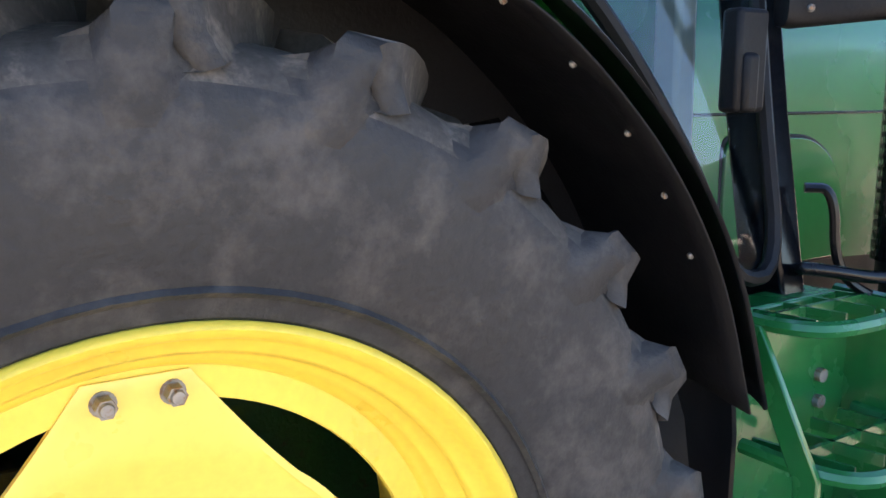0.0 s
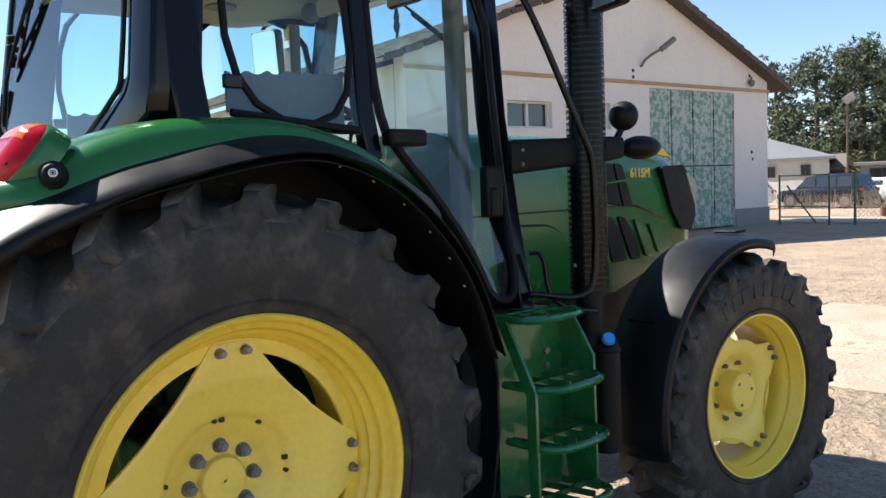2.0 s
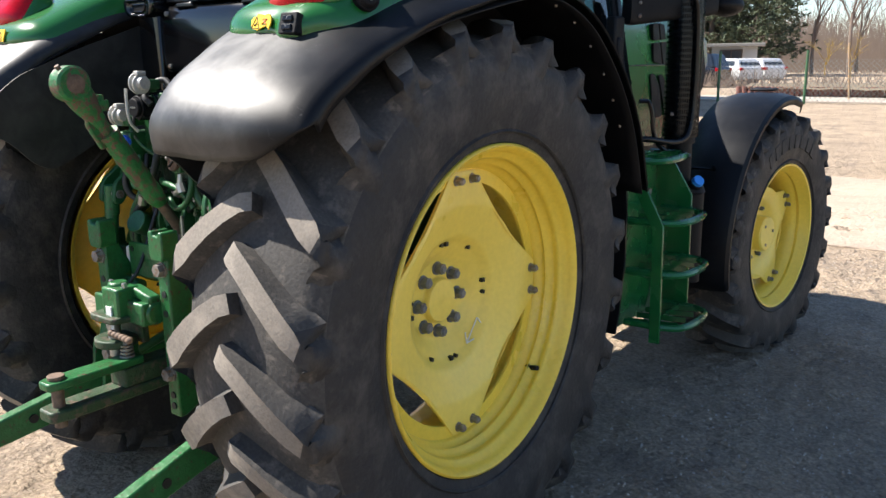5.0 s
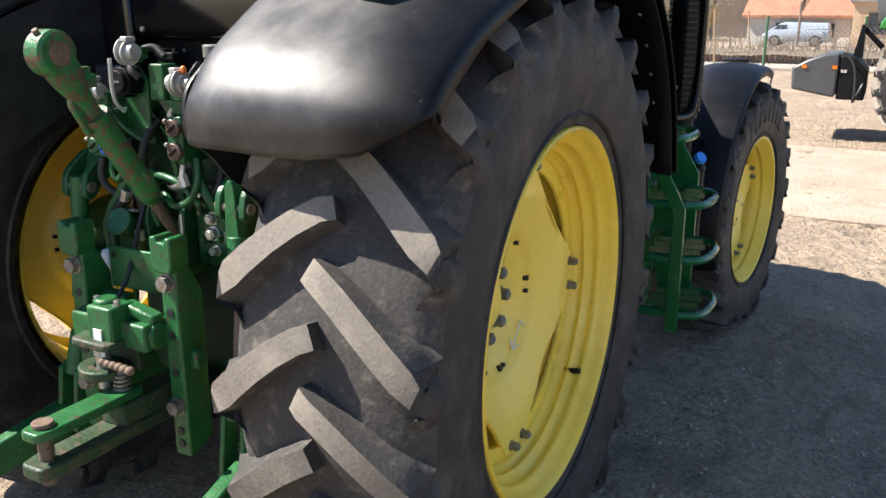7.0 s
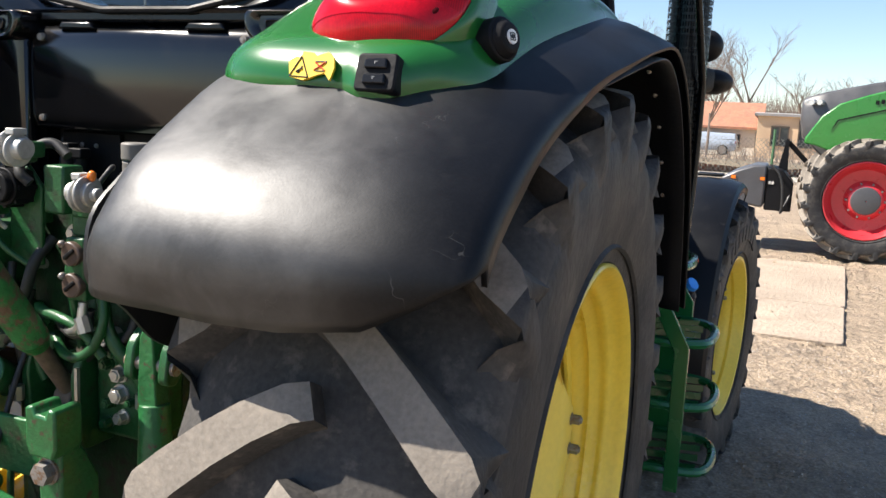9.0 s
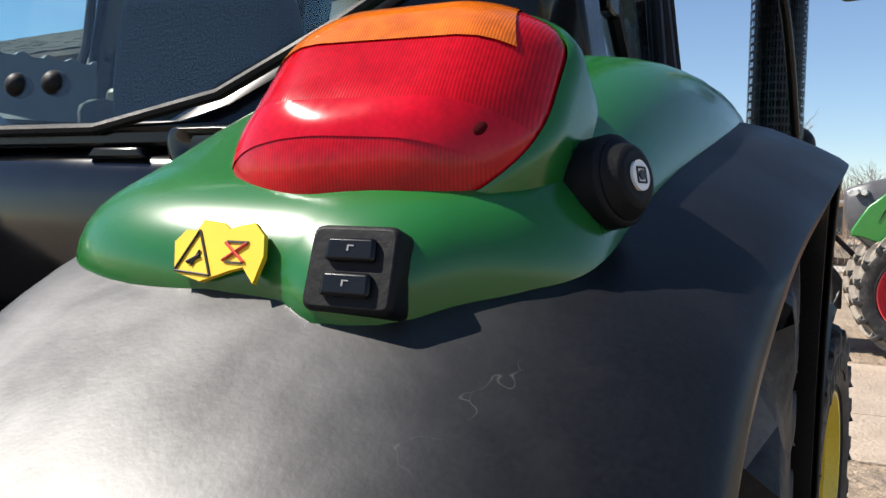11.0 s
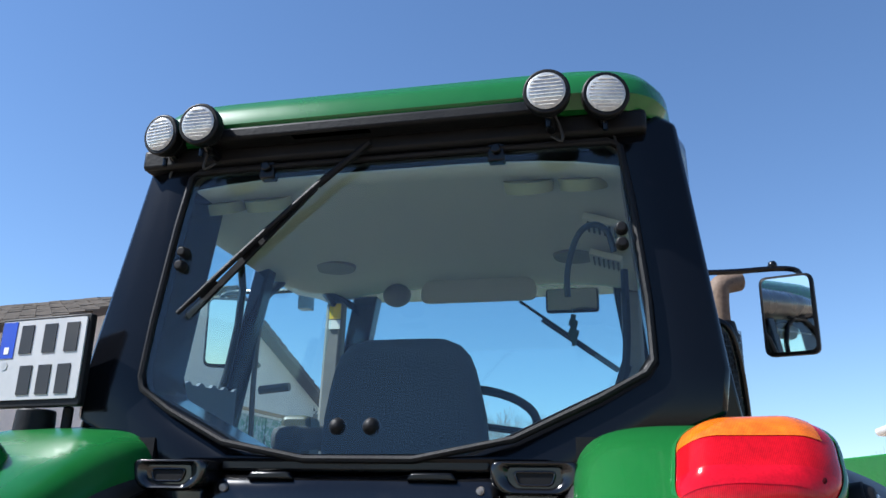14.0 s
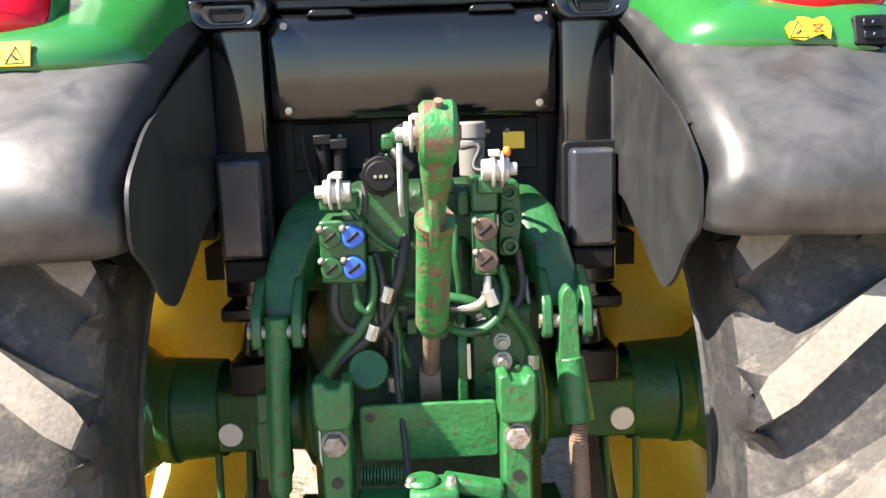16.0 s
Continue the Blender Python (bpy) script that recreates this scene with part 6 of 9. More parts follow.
# ---- exhaust stack, mirrors, front lamps, steps, tanks ----
def build_right_side():
    c = Vector((0.905, 1.545, 0))
    bm = bmesh.new()
    cyl(bm, c + Vector((0, 0, 1.17)), c + Vector((0, 0, 2.34)), 0.066, seg=32)
    cyl(bm, c + Vector((0, 0, 2.34)), c + Vector((0, 0, 2.40)), 0.070, 0.058, seg=32)
    cyl(bm, c + Vector((0, 0, 0.95)), c + Vector((0, 0, 1.17)), 0.055, seg=24)
    stack = part("exhaust_muffler", bm, BLACK_MATT, tractor, "tall black exhaust muffler with a perforated guard")
    # perforated guard: a lattice of hoops and strips
    bm = bmesh.new()
    for k in range(50):
        z = 1.20 + k * 0.0232
        ring = []
        for a0, a1 in ((-150, 150),):
            n = 26
            for i in range(n):
                aa, ab = radians(a0 + (a1 - a0) * i / n - 45), radians(a0 + (a1 - a0) * (i + 1) / n - 45)
                q = []
                for a, dz in ((aa, 0), (ab, 0), (ab, 0.0085), (aa, 0.0085)):
                    q.append(bm.verts.new(c + Vector((0.0765 * math.cos(a), 0.0765 * math.sin(a), z + dz))))
                bm.faces.new(q)
    for i in range(46):
        a = radians(-150 + 300 * i / 45 - 45)
        for lo, hi in ((1.20, 2.36),):
            q = [bm.verts.new(c + Vector((0.0772 * math.cos(a + d), 0.0772 * math.sin(a + d), z))) for d, z in ((-0.028, lo), (0.028, lo), (0.028, hi), (-0.028, hi))]
            bm.faces.new(q)
    guard = part("perforated_guard", bm, BLACK, stack, "black perforated heat guard", smooth=0)
    guard["kind"] = "stuff"
    bm = bmesh.new()
    tube(bm, [c + Vector((0, 0, 2.38)), c + Vector((0, 0, 2.50)), c + Vector((0.01, 0.005, 2.56)), c + Vector((0.09, 0.05, 2.585))], 0.043, 20, smooth=3)
    part("exhaust_pipe", bm, RUST, stack, "rusty curved exhaust tailpipe")
    bm = bmesh.new()
    ball(bm, c + Vector((-0.01, -0.077, 1.298)), (0.009, 0.006, 0.009), 10, 6)
    part("guard_bolt", bm, BOLT, stack)
    # grab rail from the cab corner down round the muffler
    bm = bmesh.new()
    tube(bm, [(0.70, 1.25, 2.345), (0.85, 1.19, 2.345), (0.925, 1.19, 2.28), (0.975, 1.45, 1.775), (0.978, 1.495, 1.70), (0.978, 1.50, 1.24), (0.955, 1.42, 1.175), (0.88, 1.22, 1.215), (0.84, 1.24, 1.20)], 0.013, 10)
    part("grab_rail", bm, BLACK, tractor, "bent black grab rail beside the muffler")
    bm = bmesh.new()
    tube(bm, [(0.83, 1.27, 1.36), (0.87, 1.31, 1.36), (0.875, 1.32, 1.20), (0.92, 1.38, 1.14), (0.97, 1.50, 1.12)], 0.010, 8)
    part("lower_rail", bm, BLACK, tractor)
    # front lamps on their arm
    bm = bmesh.new()
    rings = []
    for f in (0, 0.04, 0.3, 0.6, 0.9, 1.0):
        q = Vector((0.775 + 0.20 * f, 1.235 + 0.44 * f, 1.728 + 0.028 * f))
        h = (0.066 - 0.020 * f) * (0.9 if f in (0, 1.0) else 1.0)
        ring = []
        for i in range(20):
            a = 2 * math.pi * i / 20
            ca, sa = math.cos(a), math.sin(a)
            ring.append(q + Vector((0.026 * math.copysign(abs(ca) ** 0.5, ca), -0.012 * math.copysign(abs(ca) ** 0.5, ca), h * math.copysign(abs(sa) ** 0.5, sa))))
        rings.append(ring)
    loft(bm, rings)
    arm = part("lamp_arm", bm, BLACK_MATT, tractor, "black lamp arm at the cab corner")
    for p, r in (((0.985, 1.80, 1.757), (0.075, 0.10, 0.048)), ((0.955, 1.73, 1.885), (0.062, 0.055, 0.060))):
        bm = bmesh.new()
        ball(bm, p, r, 24, 14)
        part("front_lamp", bm, BLACK_MATT, tractor, "rounded black front lamp housing")
    bm = bmesh.new()
    tube(bm, [(0.955, 1.72, 1.84), (0.95, 1.69, 1.80), (0.945, 1.68, 1.765)], 0.014, 8)
    part("lamp_clamp", bm, BLACK, arm)
    for z in (1.70, 1.752):
        bm = bmesh.new()
        ball(bm, (0.82, 1.262, z), (0.008, 0.008, 0.008), 8, 6)
        part("arm_bolt", bm, BOLT, arm)
    # mirrors on both sides
    for s in (1, -1):
        fl = s < 0
        bm = bmesh.new()
        tube(bm, [(0.72, 1.27, 2.535), (0.95, 1.36, 2.555), (1.10, 1.40, 2.575), (1.19, 1.39, 2.565), (1.19, 1.38, 2.52)], 0.011, 8, smooth=2)
        box(bm, (0.745, 1.28, 2.50), (0.05, 0.05, 0.10))
        ball(bm, (1.10, 1.40, 2.585), (0.018, 0.018, 0.02), 10, 6)
        arm = part("mirror_arm", bm, BLACK, tractor, "black mirror arm", flip=fl)
        mm = pose(1.134, 1.375, 2.385, 4, 0, -18)
        bm = bmesh.new()
        prism(bm, rounded([(-0.095, -0.15), (0.095, -0.15), (0.098, 0.15), (-0.092, 0.15)], 0.03), "y", -0.02, 0.035)
        head = part("wing_mirror", place(bm, mm), BLACK_MATT, tractor, "black wing mirror", bevel=0.012, flip=fl)
        bm = bmesh.new()
        prism(bm, rounded([(-0.083, -0.138), (0.083, -0.138), (0.086, 0.138), (-0.080, 0.138)], 0.024), "y", -0.0235, -0.0195)
        part("wing_mirror_glass", place(bm, mm), MIRROR, head, "mirror glass", flip=fl)
    # steps
    bm = bmesh.new()
    prism(bm, [(0.985, 1.12), (1.33, 1.12), (1.33, 1.155), (0.985, 1.155)], "x", 0.80, 0.88)
    steps = part("step_unit", bm, GREEN_STEP, tractor, "green access steps to the cab", bevel=0.006)
    bm = bmesh.new()
    prism(bm, [(0.88, 1.14), (0.93, 1.14), (1.06, 0.90), (1.065, 0.42), (1.02, 0.42), (1.015, 0.88)], "y", 1.02, 1.034)
    part("rear_step_plate", bm, GREEN_STEP, steps, bevel=0.003)
    bm = bmesh.new()
    prism(bm, [(0.84, 1.13), (0.93, 1.13), (1.03, 0.97), (1.035, 0.45), (0.90, 0.45), (0.84, 0.8)], "y", 1.392, 1.406)
    part("front_step_plate", bm, GREEN_STEP, steps, bevel=0.003)
    bm = bmesh.new()
    prism(bm, [(1.03, 0.45), (1.40, 0.45), (1.40, 1.12), (1.03, 1.12)], "x", 0.86, 0.872)
    part("step_back", bm, GREEN_STEP, steps)
    for z, x0, x1 in ((1.142, 0.84, 1.03), (0.905, 0.90, 1.12), (0.70, 0.91, 1.14), (0.485, 0.91, 1.15)):
        bm = bmesh.new()
        tube(bm, [(x0, 1.035, z), (x1 - 0.06, 1.04, z), (x1, 1.10, z), (x1, 1.32, z), (x1 - 0.06, 1.385, z), (x0, 1.39, z)], 0.015, 8, smooth=2)
        tread = part("step_tread", bm, GREEN_STEP, steps, "green tread with open grip bars")
        for k in range(4):
            y = 1.08 + 0.09 * k
            bm = bmesh.new()
            box(bm, ((x0 + x1) / 2 - 0.02, y, z), (x1 - x0 - 0.04, 0.008, 0.022), (0, 0, 12))
            part("grip_bar", bm, GREEN_STEP, tread)
        bm = bmesh.new()
        box(bm, ((x0 + x1) / 2 - 0.02, 1.21, z), (0.010, 0.34, 0.022))
        part("cross_bar", bm, GREEN_STEP, tread)
    for y, z in ((1.30, 0.985), (1.30, 0.93), (1.31, 0.62)):
        bm = bmesh.new()
        cyl(bm, (0.87, y, z), (0.885, y, z), 0.014, seg=12)
        part("step_bolt", bm, BOLT, steps)
    # reservoir with blue cap
    bm = bmesh.new()
    cyl(bm, (0.965, 1.56, 0.55), (0.965, 1.56, 0.955), 0.056, seg=24)
    cyl(bm, (0.965, 1.56, 0.955), (0.965, 1.56, 0.985), 0.062, 0.05, seg=24)
    cyl(bm, (0.975, 1.545, 0.975), (1.0, 1.53, 1.005), 0.03, seg=16)
    tank = part("reservoir", bm, BLACK_MATT, tractor, "slim black reservoir with a blue cap", bevel=0.005)
    bm = bmesh.new()
    cyl(bm, (0.998, 1.531, 1.003), (1.012, 1.522, 1.016), 0.027, 0.024, seg=20)
    part("blue_cap", bm, BLUE_LIGHT, tank, "light blue filler cap")
    # dark tank and mudflap between wheel and steps
    for s in (1, -1):
        bm = bmesh.new()
        rings = []
        for z, y0, y1, x1 in ((0.42, 0.86, 1.30, 0.78), (0.50, 0.86, 1.42, 0.84), (0.80, 0.90, 1.45, 0.85), (1.05, 0.93, 1.42, 0.83), (1.14, 0.96, 1.38, 0.80)):
            rings.append([Vector((0.32, y0, z)), Vector((x1 - 0.05, y0, z)), Vector((x1, y0 + 0.06, z)), Vector((x1, y1 - 0.06, z)), Vector((x1 - 0.05, y1, z)), Vector((0.32, y1, z))])
        loft(bm, rings)
        part("fuel_tank", bm, BLACK_MATT, tractor, "black moulded tank behind the steps", flip=s < 0, bevel=0.01)
        bm = bmesh.new()
        rings = []
        for z, y in ((1.10, 0.945), (0.95, 0.965), (0.75, 0.965), (0.55, 0.93), (0.47, 0.90)):
            rings.append([Vector((0.50, y - 0.01, z)), Vector((0.93, y, z)), Vector((0.93, y + 0.012, z)), Vector((0.50, y + 0.012, z))])
        loft(bm, rings)
        part("splash_panel", bm, BLACK_PLASTIC, tractor, "black splash panel in front of the rear wheel", flip=s < 0)


build_right_side()


# ---- rear linkage, hitch, hydraulics ----
def ring_block(bm, c, r_out, r_in, half, axis="x"):
    """A short eye: a ring with its hole along an axis."""
    n = 24
    c = Vector(c)
    def pt(a, r, h):
        p = {"x": (h, r * math.cos(a), r * math.sin(a)), "y": (r * math.cos(a), h, r * math.sin(a)), "z": (r * math.cos(a), r * math.sin(a), h)}[axis]
        return c + Vector(p)
    rings = [[bm.verts.new(pt(2 * math.pi * i / n, r, h)) for i in range(n)] for r, h in ((r_out, -half), (r_out, half), (r_in, half), (r_in, -half))]
    for a, b in zip(rings, rings[1:] + rings[:1]):
        for i in range(n):
            bm.faces.new((a[i], a[(i + 1) % n], b[(i + 1) % n], b[i]))


def build_rear():
    # transmission and axle
    bm = bmesh.new()
    rings = []
    for y, w, z0, z1 in ((0.05, 0.27, 0.48, 1.20), (-0.12, 0.27, 0.50, 1.20), (-0.24, 0.23, 0.52, 1.16), (-0.33, 0.20, 0.55, 1.10), (-0.36, 0.17, 0.58, 1.05)):
        rings.append([Vector((x * w, y, z0 + (z1 - z0) * z)) for x, z in ((-1, 0.1), (-0.8, 0), (0.8, 0), (1, 0.1), (1, 0.75), (0.75, 1.0), (-0.75, 1.0), (-1, 0.75))])
    loft(bm, rings)
    part("rear_transmission", bm, GREEN_GRIME, tractor, "green cast rear transmission housing", bevel=0.015)
    for s in (1, -1):
        fl = s < 0
        bm = bmesh.new()
        lathe(bm, [(0.20, 0.15), (0.28, 0.145), (0.30, 0.105), (0.55, 0.092), (0.60, 0.095), (0.605, 0.125), (0.64, 0.125), (0.645, 0.10), (0.70, 0.09)], seg=36, centre=(0, -0.02, 0.80))
        axle = part("axle_housing", bm, GREEN_CAST, tractor, "green cast rear axle housing", flip=fl, bevel=0.004)
        bm = bmesh.new()
        box(bm, (0.42, -0.08, 0.80), (0.16, 0.08, 0.15))
        part("axle_pad", bm, GREEN_CAST, axle, flip=fl, bevel=0.012)
        bm = bmesh.new()
        cyl(bm, (0.465, -0.12, 0.775), (0.465, -0.128, 0.775), 0.028, seg=24)
        part("white_disc", bm, SIGN_WHITE, axle, "round white disc on the axle", flip=fl)
        bm = bmesh.new()
        tube(bm, [(0.43, -0.10, 0.72), (0.435, -0.13, 0.50), (0.50, -0.13, 0.50), (0.505, -0.10, 0.72)], 0.009, 8, smooth=2)
        part("stay_bracket", bm, GREEN_CAST, tractor, flip=fl)
        # cab support with rubber mount
        bm = bmesh.new()
        box(bm, (0.37, -0.14, 1.085), (0.15, 0.14, 0.035))
        cyl(bm, (0.37, -0.15, 0.98), (0.37, -0.15, 1.065), 0.05, 0.035, seg=20)
        box(bm, (0.37, -0.12, 0.93), (0.14, 0.15, 0.08))
        mount = part("cab_mount", bm, BLACK, tractor, "black cab mount over the axle", flip=fl, bevel=0.008)
        for z, up in ((1.10, 1), (1.068, -1)):
            bm = bmesh.new()
            hexnut(bm, (0.37, -0.202, z), (0, 0, up), 0.016, 0.03)
            part("mount_bolt", bm, BOLT, mount, flip=fl)
        # lift arm with forked end
        bm = bmesh.new()
        rings = []
        for p, w, h in (((0.190, -0.12, 1.24), 0.060, 0.090), ((0.212, -0.22, 1.265), 0.058, 0.085), ((0.238, -0.31, 1.255), 0.048, 0.070), ((0.262, -0.375, 1.205), 0.040, 0.050), ((0.275, -0.41, 1.165), 0.036, 0.036)):
            rings.append([Vector(p) + Vector((w * math.copysign(abs(math.cos(a)) ** 0.6, math.cos(a)), 0.35 * h * math.sin(a), h * math.copysign(abs(math.sin(a)) ** 0.6, math.sin(a)))) for a in [2 * math.pi * i / 20 for i in range(20)]])
        loft(bm, rings)
        cyl(bm, (0.14, -0.16, 1.20), (0.28, -0.16, 1.20), 0.075, seg=24)
        arm = part("lift_arm", bm, GREEN_CAST, tractor, "green cast lift arm", flip=fl, bevel=0.006)
        for dx in (-0.038, 0.038):
            bm = bmesh.new()
            prism(bm, rounded([(-0.36, 1.20), (-0.40, 1.205), (-0.475, 1.15), (-0.485, 1.085), (-0.455, 1.075), (-0.43, 1.11), (-0.36, 1.15)], 0.02), "x", 0.275 + dx - 0.010, 0.275 + dx + 0.010)
            part("fork_cheek", bm, GREEN_CAST, arm, flip=fl, bevel=0.004)
        bm = bmesh.new()
        cyl(bm, (0.222, -0.462, 1.112), (0.33, -0.462, 1.112), 0.014, seg=14)
        part("fork_pin", bm, BOLT, arm, flip=fl)
        # lower link
        bm = bmesh.new()
        rings = []
        for p, h, w in (((0.30, -0.02, 0.52), 0.05, 0.022), ((0.31, -0.20, 0.50), 0.055, 0.022), ((0.345, -0.62, 0.43), 0.05, 0.022), ((0.37, -0.85, 0.385), 0.045, 0.022), ((0.385, -1.02, 0.355), 0.035, 0.022)):
            rings.append([Vector(p) + Vector((sx * w, 0, sz * h)) for sx, sz in ((-1, -1), (1, -1), (1, 1), (-1, 1))])
        loft(bm, rings)
        low = part("lower_link", bm, GREEN_WORN, tractor, "worn green lower link arm", flip=fl, bevel=0.006)
        for y, z in ((-0.50, 0.45), (-0.60, 0.433), (-0.78, 0.40)):
            bm = bmesh.new()
            x = 0.335 - (y + 0.5) * 0.09
            cyl(bm, (x - 0.0255, y, z), (x + 0.0275, y, z), 0.015, seg=16)
            part("link_hole", bm, INK, low, flip=fl)
        bm = bmesh.new()
        ring_block(bm, (0.388, -1.06, 0.35), 0.05, 0.026, 0.025)
        part("link_eye", bm, BOLT, low, flip=fl, bevel=0.003)
        bm = bmesh.new()
        tube(bm, [(0.22, -0.25, 0.62), (0.30, -0.52, 0.50)], 0.016, 10)
        part("check_chain_rod", bm, GREEN_CAST, tractor, flip=fl)
    # lift rods differ from side to side
    bm = bmesh.new()
    tube(bm, [(-0.275, -0.462, 1.14), (-0.278, -0.465, 1.04)], 0.024, 14)
    cyl(bm, (-0.278, -0.465, 1.06), (-0.285, -0.49, 0.80), 0.0225, seg=18)
    cyl(bm, (-0.285, -0.49, 0.81), (-0.288, -0.50, 0.68), 0.017, seg=14)
    cyl(bm, (-0.287, -0.50, 0.70), (-0.295, -0.53, 0.58), 0.028, seg=16)
    rod = part("lift_rod", bm, GREEN_WORN, tractor, "green lift rod", bevel=0.003)
    bm = bmesh.new()
    for dx in (-0.032, 0.032):
        prism(bm, [(-0.50, 0.62), (-0.55, 0.60), (-0.575, 0.42), (-0.52, 0.42)], "x", -0.30 + dx - 0.008, -0.30 + dx + 0.008)
    part("rod_fork", bm, GREEN_WORN, rod, bevel=0.004)
    bm = bmesh.new()
    prism(bm, rounded([(0.255, 1.02), (0.262, 1.165), (0.275, 1.185), (0.292, 1.165), (0.30, 1.02)], 0.01), "y", -0.48, -0.445)
    cyl(bm, (0.28, -0.462, 1.04), (0.293, -0.475, 0.915), 0.027, 0.032, seg=18)
    rod = part("lift_rod", bm, GREEN_WORN, tractor, "green adjustable lift rod with rusty screw", bevel=0.003)
    bm = bmesh.new()
    for k in range(7):
        z = 0.912 - 0.006 * k
        cyl(bm, (0.293, -0.477, z), (0.293, -0.477, z - 0.003), 0.018, seg=14)
        cyl(bm, (0.293, -0.477, z - 0.003), (0.293, -0.477, z - 0.006), 0.015, seg=14)
    cyl(bm, (0.293, -0.477, 0.872), (0.297, -0.50, 0.72), 0.0185, seg=16)
    part("rod_screw", bm, RUST, rod, "rusty adjusting screw")
    bm = bmesh.new()
    cyl(bm, (0.297, -0.498, 0.73), (0.297, -0.50, 0.71), 0.032, seg=16)
    cyl(bm, (0.297, -0.50, 0.71), (0.30, -0.53, 0.58), 0.026, seg=16)
    part("rod_barrel", bm, GREEN_WORN, rod, bevel=0.003)
    bm = bmesh.new()
    for dx in (-0.032, 0.032):
        prism(bm, [(-0.50, 0.62), (-0.55, 0.60), (-0.575, 0.42), (-0.52, 0.42)], "x", 0.305 + dx - 0.008, 0.305 + dx + 0.008)
    part("rod_fork", bm, GREEN_WORN, rod, bevel=0.004)

    # top link, tilted up
    base, top = Vector((0.012, -0.40, 1.00)), Vector((0.036, -0.752, 1.50))
    d = (top - base).normalized()
    bm = bmesh.new()
    cyl(bm, base + d * 0.13, base + d * 0.155, 0.022, 0.031, seg=20)
    cyl(bm, base + d * 0.155, base + d * 0.40, 0.031, seg=24)
    cyl(bm, base + d * 0.40, base + d * 0.415, 0.034, seg=24)
    link = part("top_link", bm, LINK_WORN, tractor, "top link with chipped green paint and rust")
    bm = bmesh.new()
    cyl(bm, base, base + d * 0.14, 0.017, seg=14)
    ring_block(bm, base - d * 0.03, 0.04, 0.02, 0.022)
    part("link_end", bm, RUST, link, "rusty ball end", bevel=0.003)
    bm = bmesh.new()
    rings = []
    u = Vector((1, 0, 0))
    w2 = d.cross(u).normalized()
    for t, w, h in ((0.415, 0.019, 0.021), (0.44, 0.018, 0.020), (0.47, 0.020, 0.026), (0.50, 0.024, 0.034), (0.53, 0.026, 0.040), (0.56, 0.026, 0.042)):
        rings.append([base + d * t + u * w * math.copysign(abs(math.cos(a)) ** 0.7, math.cos(a)) + w2 * h * math.sin(a) for a in [2 * math.pi * i / 20 for i in range(20)]])
    c = base + d * 0.588
    eye = [[c + u * half + (d * math.cos(a) + w2 * math.sin(a)) * 0.050 * k for a in [2 * math.pi * i / 28 for i in range(28)]] for k, half in ((0.86, 0.028), (1.0, 0.021), (1.0, -0.021), (0.86, -0.028))]
    loft(bm, eye)
    for q, half in ((0.505, 0.014), (0.485, 0.020)):
        box(bm, base + d * q + w2 * 0.035, (half * 1.6, 0.030, 0.030))
    loft(bm, rings)
    hook = part("hook_end", bm, LINK_WORN, link, "worn catch hook of the top link")
    bm = bmesh.new()
    cyl(bm, c - Vector((0.033, 0, 0)), c + Vector((0.033, 0, 0)), 0.026, seg=24)
    cyl(bm, c - Vector((0.036, 0, 0)), c + Vector((0.036, 0, 0)), 0.012, seg=16)
    part("hook_bush", bm, RUST, hook)
    bm = bmesh.new()
    cyl(bm, base + d * 0.630, base + d * 0.648, 0.007, seg=10)
    part("hook_pin", bm, RUST, hook)
    bm = bmesh.new()
    prism(bm, [(-0.63, 1.30), (-0.66, 1.40), (-0.70, 1.41), (-0.70, 1.36), (-0.66, 1.29)], "x", 0.018, 0.036)
    part("hook_catch", bm, LINK_WORN, hook, bevel=0.005)
    bm = bmesh.new()
    tube(bm, [(-0.028, -0.50, 1.33), (-0.030, -0.53, 1.36), (-0.028, -0.53, 1.46)], 0.005, 8)
    part("link_handle", bm, ALU, link)

    # top link bracket
    for x in (-0.052, 0.075):
        bm = bmesh.new()
        prism(bm, rounded([(-0.33, 0.90), (-0.44, 0.90), (-0.45, 1.05), (-0.42, 1.12), (-0.36, 1.13), (-0.33, 1.08)], 0.02), "x", x - 0.010, x + 0.010)
        part("top_link_cheek", bm, GREEN_CAST, tractor, "green bracket plate for the top link", bevel=0.004)
    bm = bmesh.new()
    prism(bm, [(0.083, 1.0), (0.09, 1.0), (0.09, 1.07), (0.083, 1.07)], "y", -0.455, -0.448)
    part("steel_tag", bm, STEEL, tractor)

    # pick-up hitch frame
    for s in (1, -1):
        x = 0.163 * s
        bm = bmesh.new()
        prism(bm, [(-0.50, 0.50), (-0.56, 0.47), (-0.585, 0.47), (-0.588, 0.98), (-0.56, 1.00), (-0.53, 0.96), (-0.50, 0.90)], "x", x - 0.026, x + 0.026)
        rail = part("hitch_rail", bm, GREEN_WORN, tractor, "green pick-up hitch side rail with holes", bevel=0.006)
        bm = bmesh.new()
        prism(bm, [(x - 0.034, 0.985), (x - 0.026, 0.965), (x + 0.026, 0.965), (x + 0.034, 0.985), (x + 0.034, 1.052), (x + 0.018, 1.056), (x + 0.012, 1.040), (x - 0.010, 1.042), (x - 0.016, 1.056), (x - 0.034, 1.052)], "y", -0.605, -0.545)
        part("rail_head", bm, GREEN_WORN, rail, bevel=0.005)
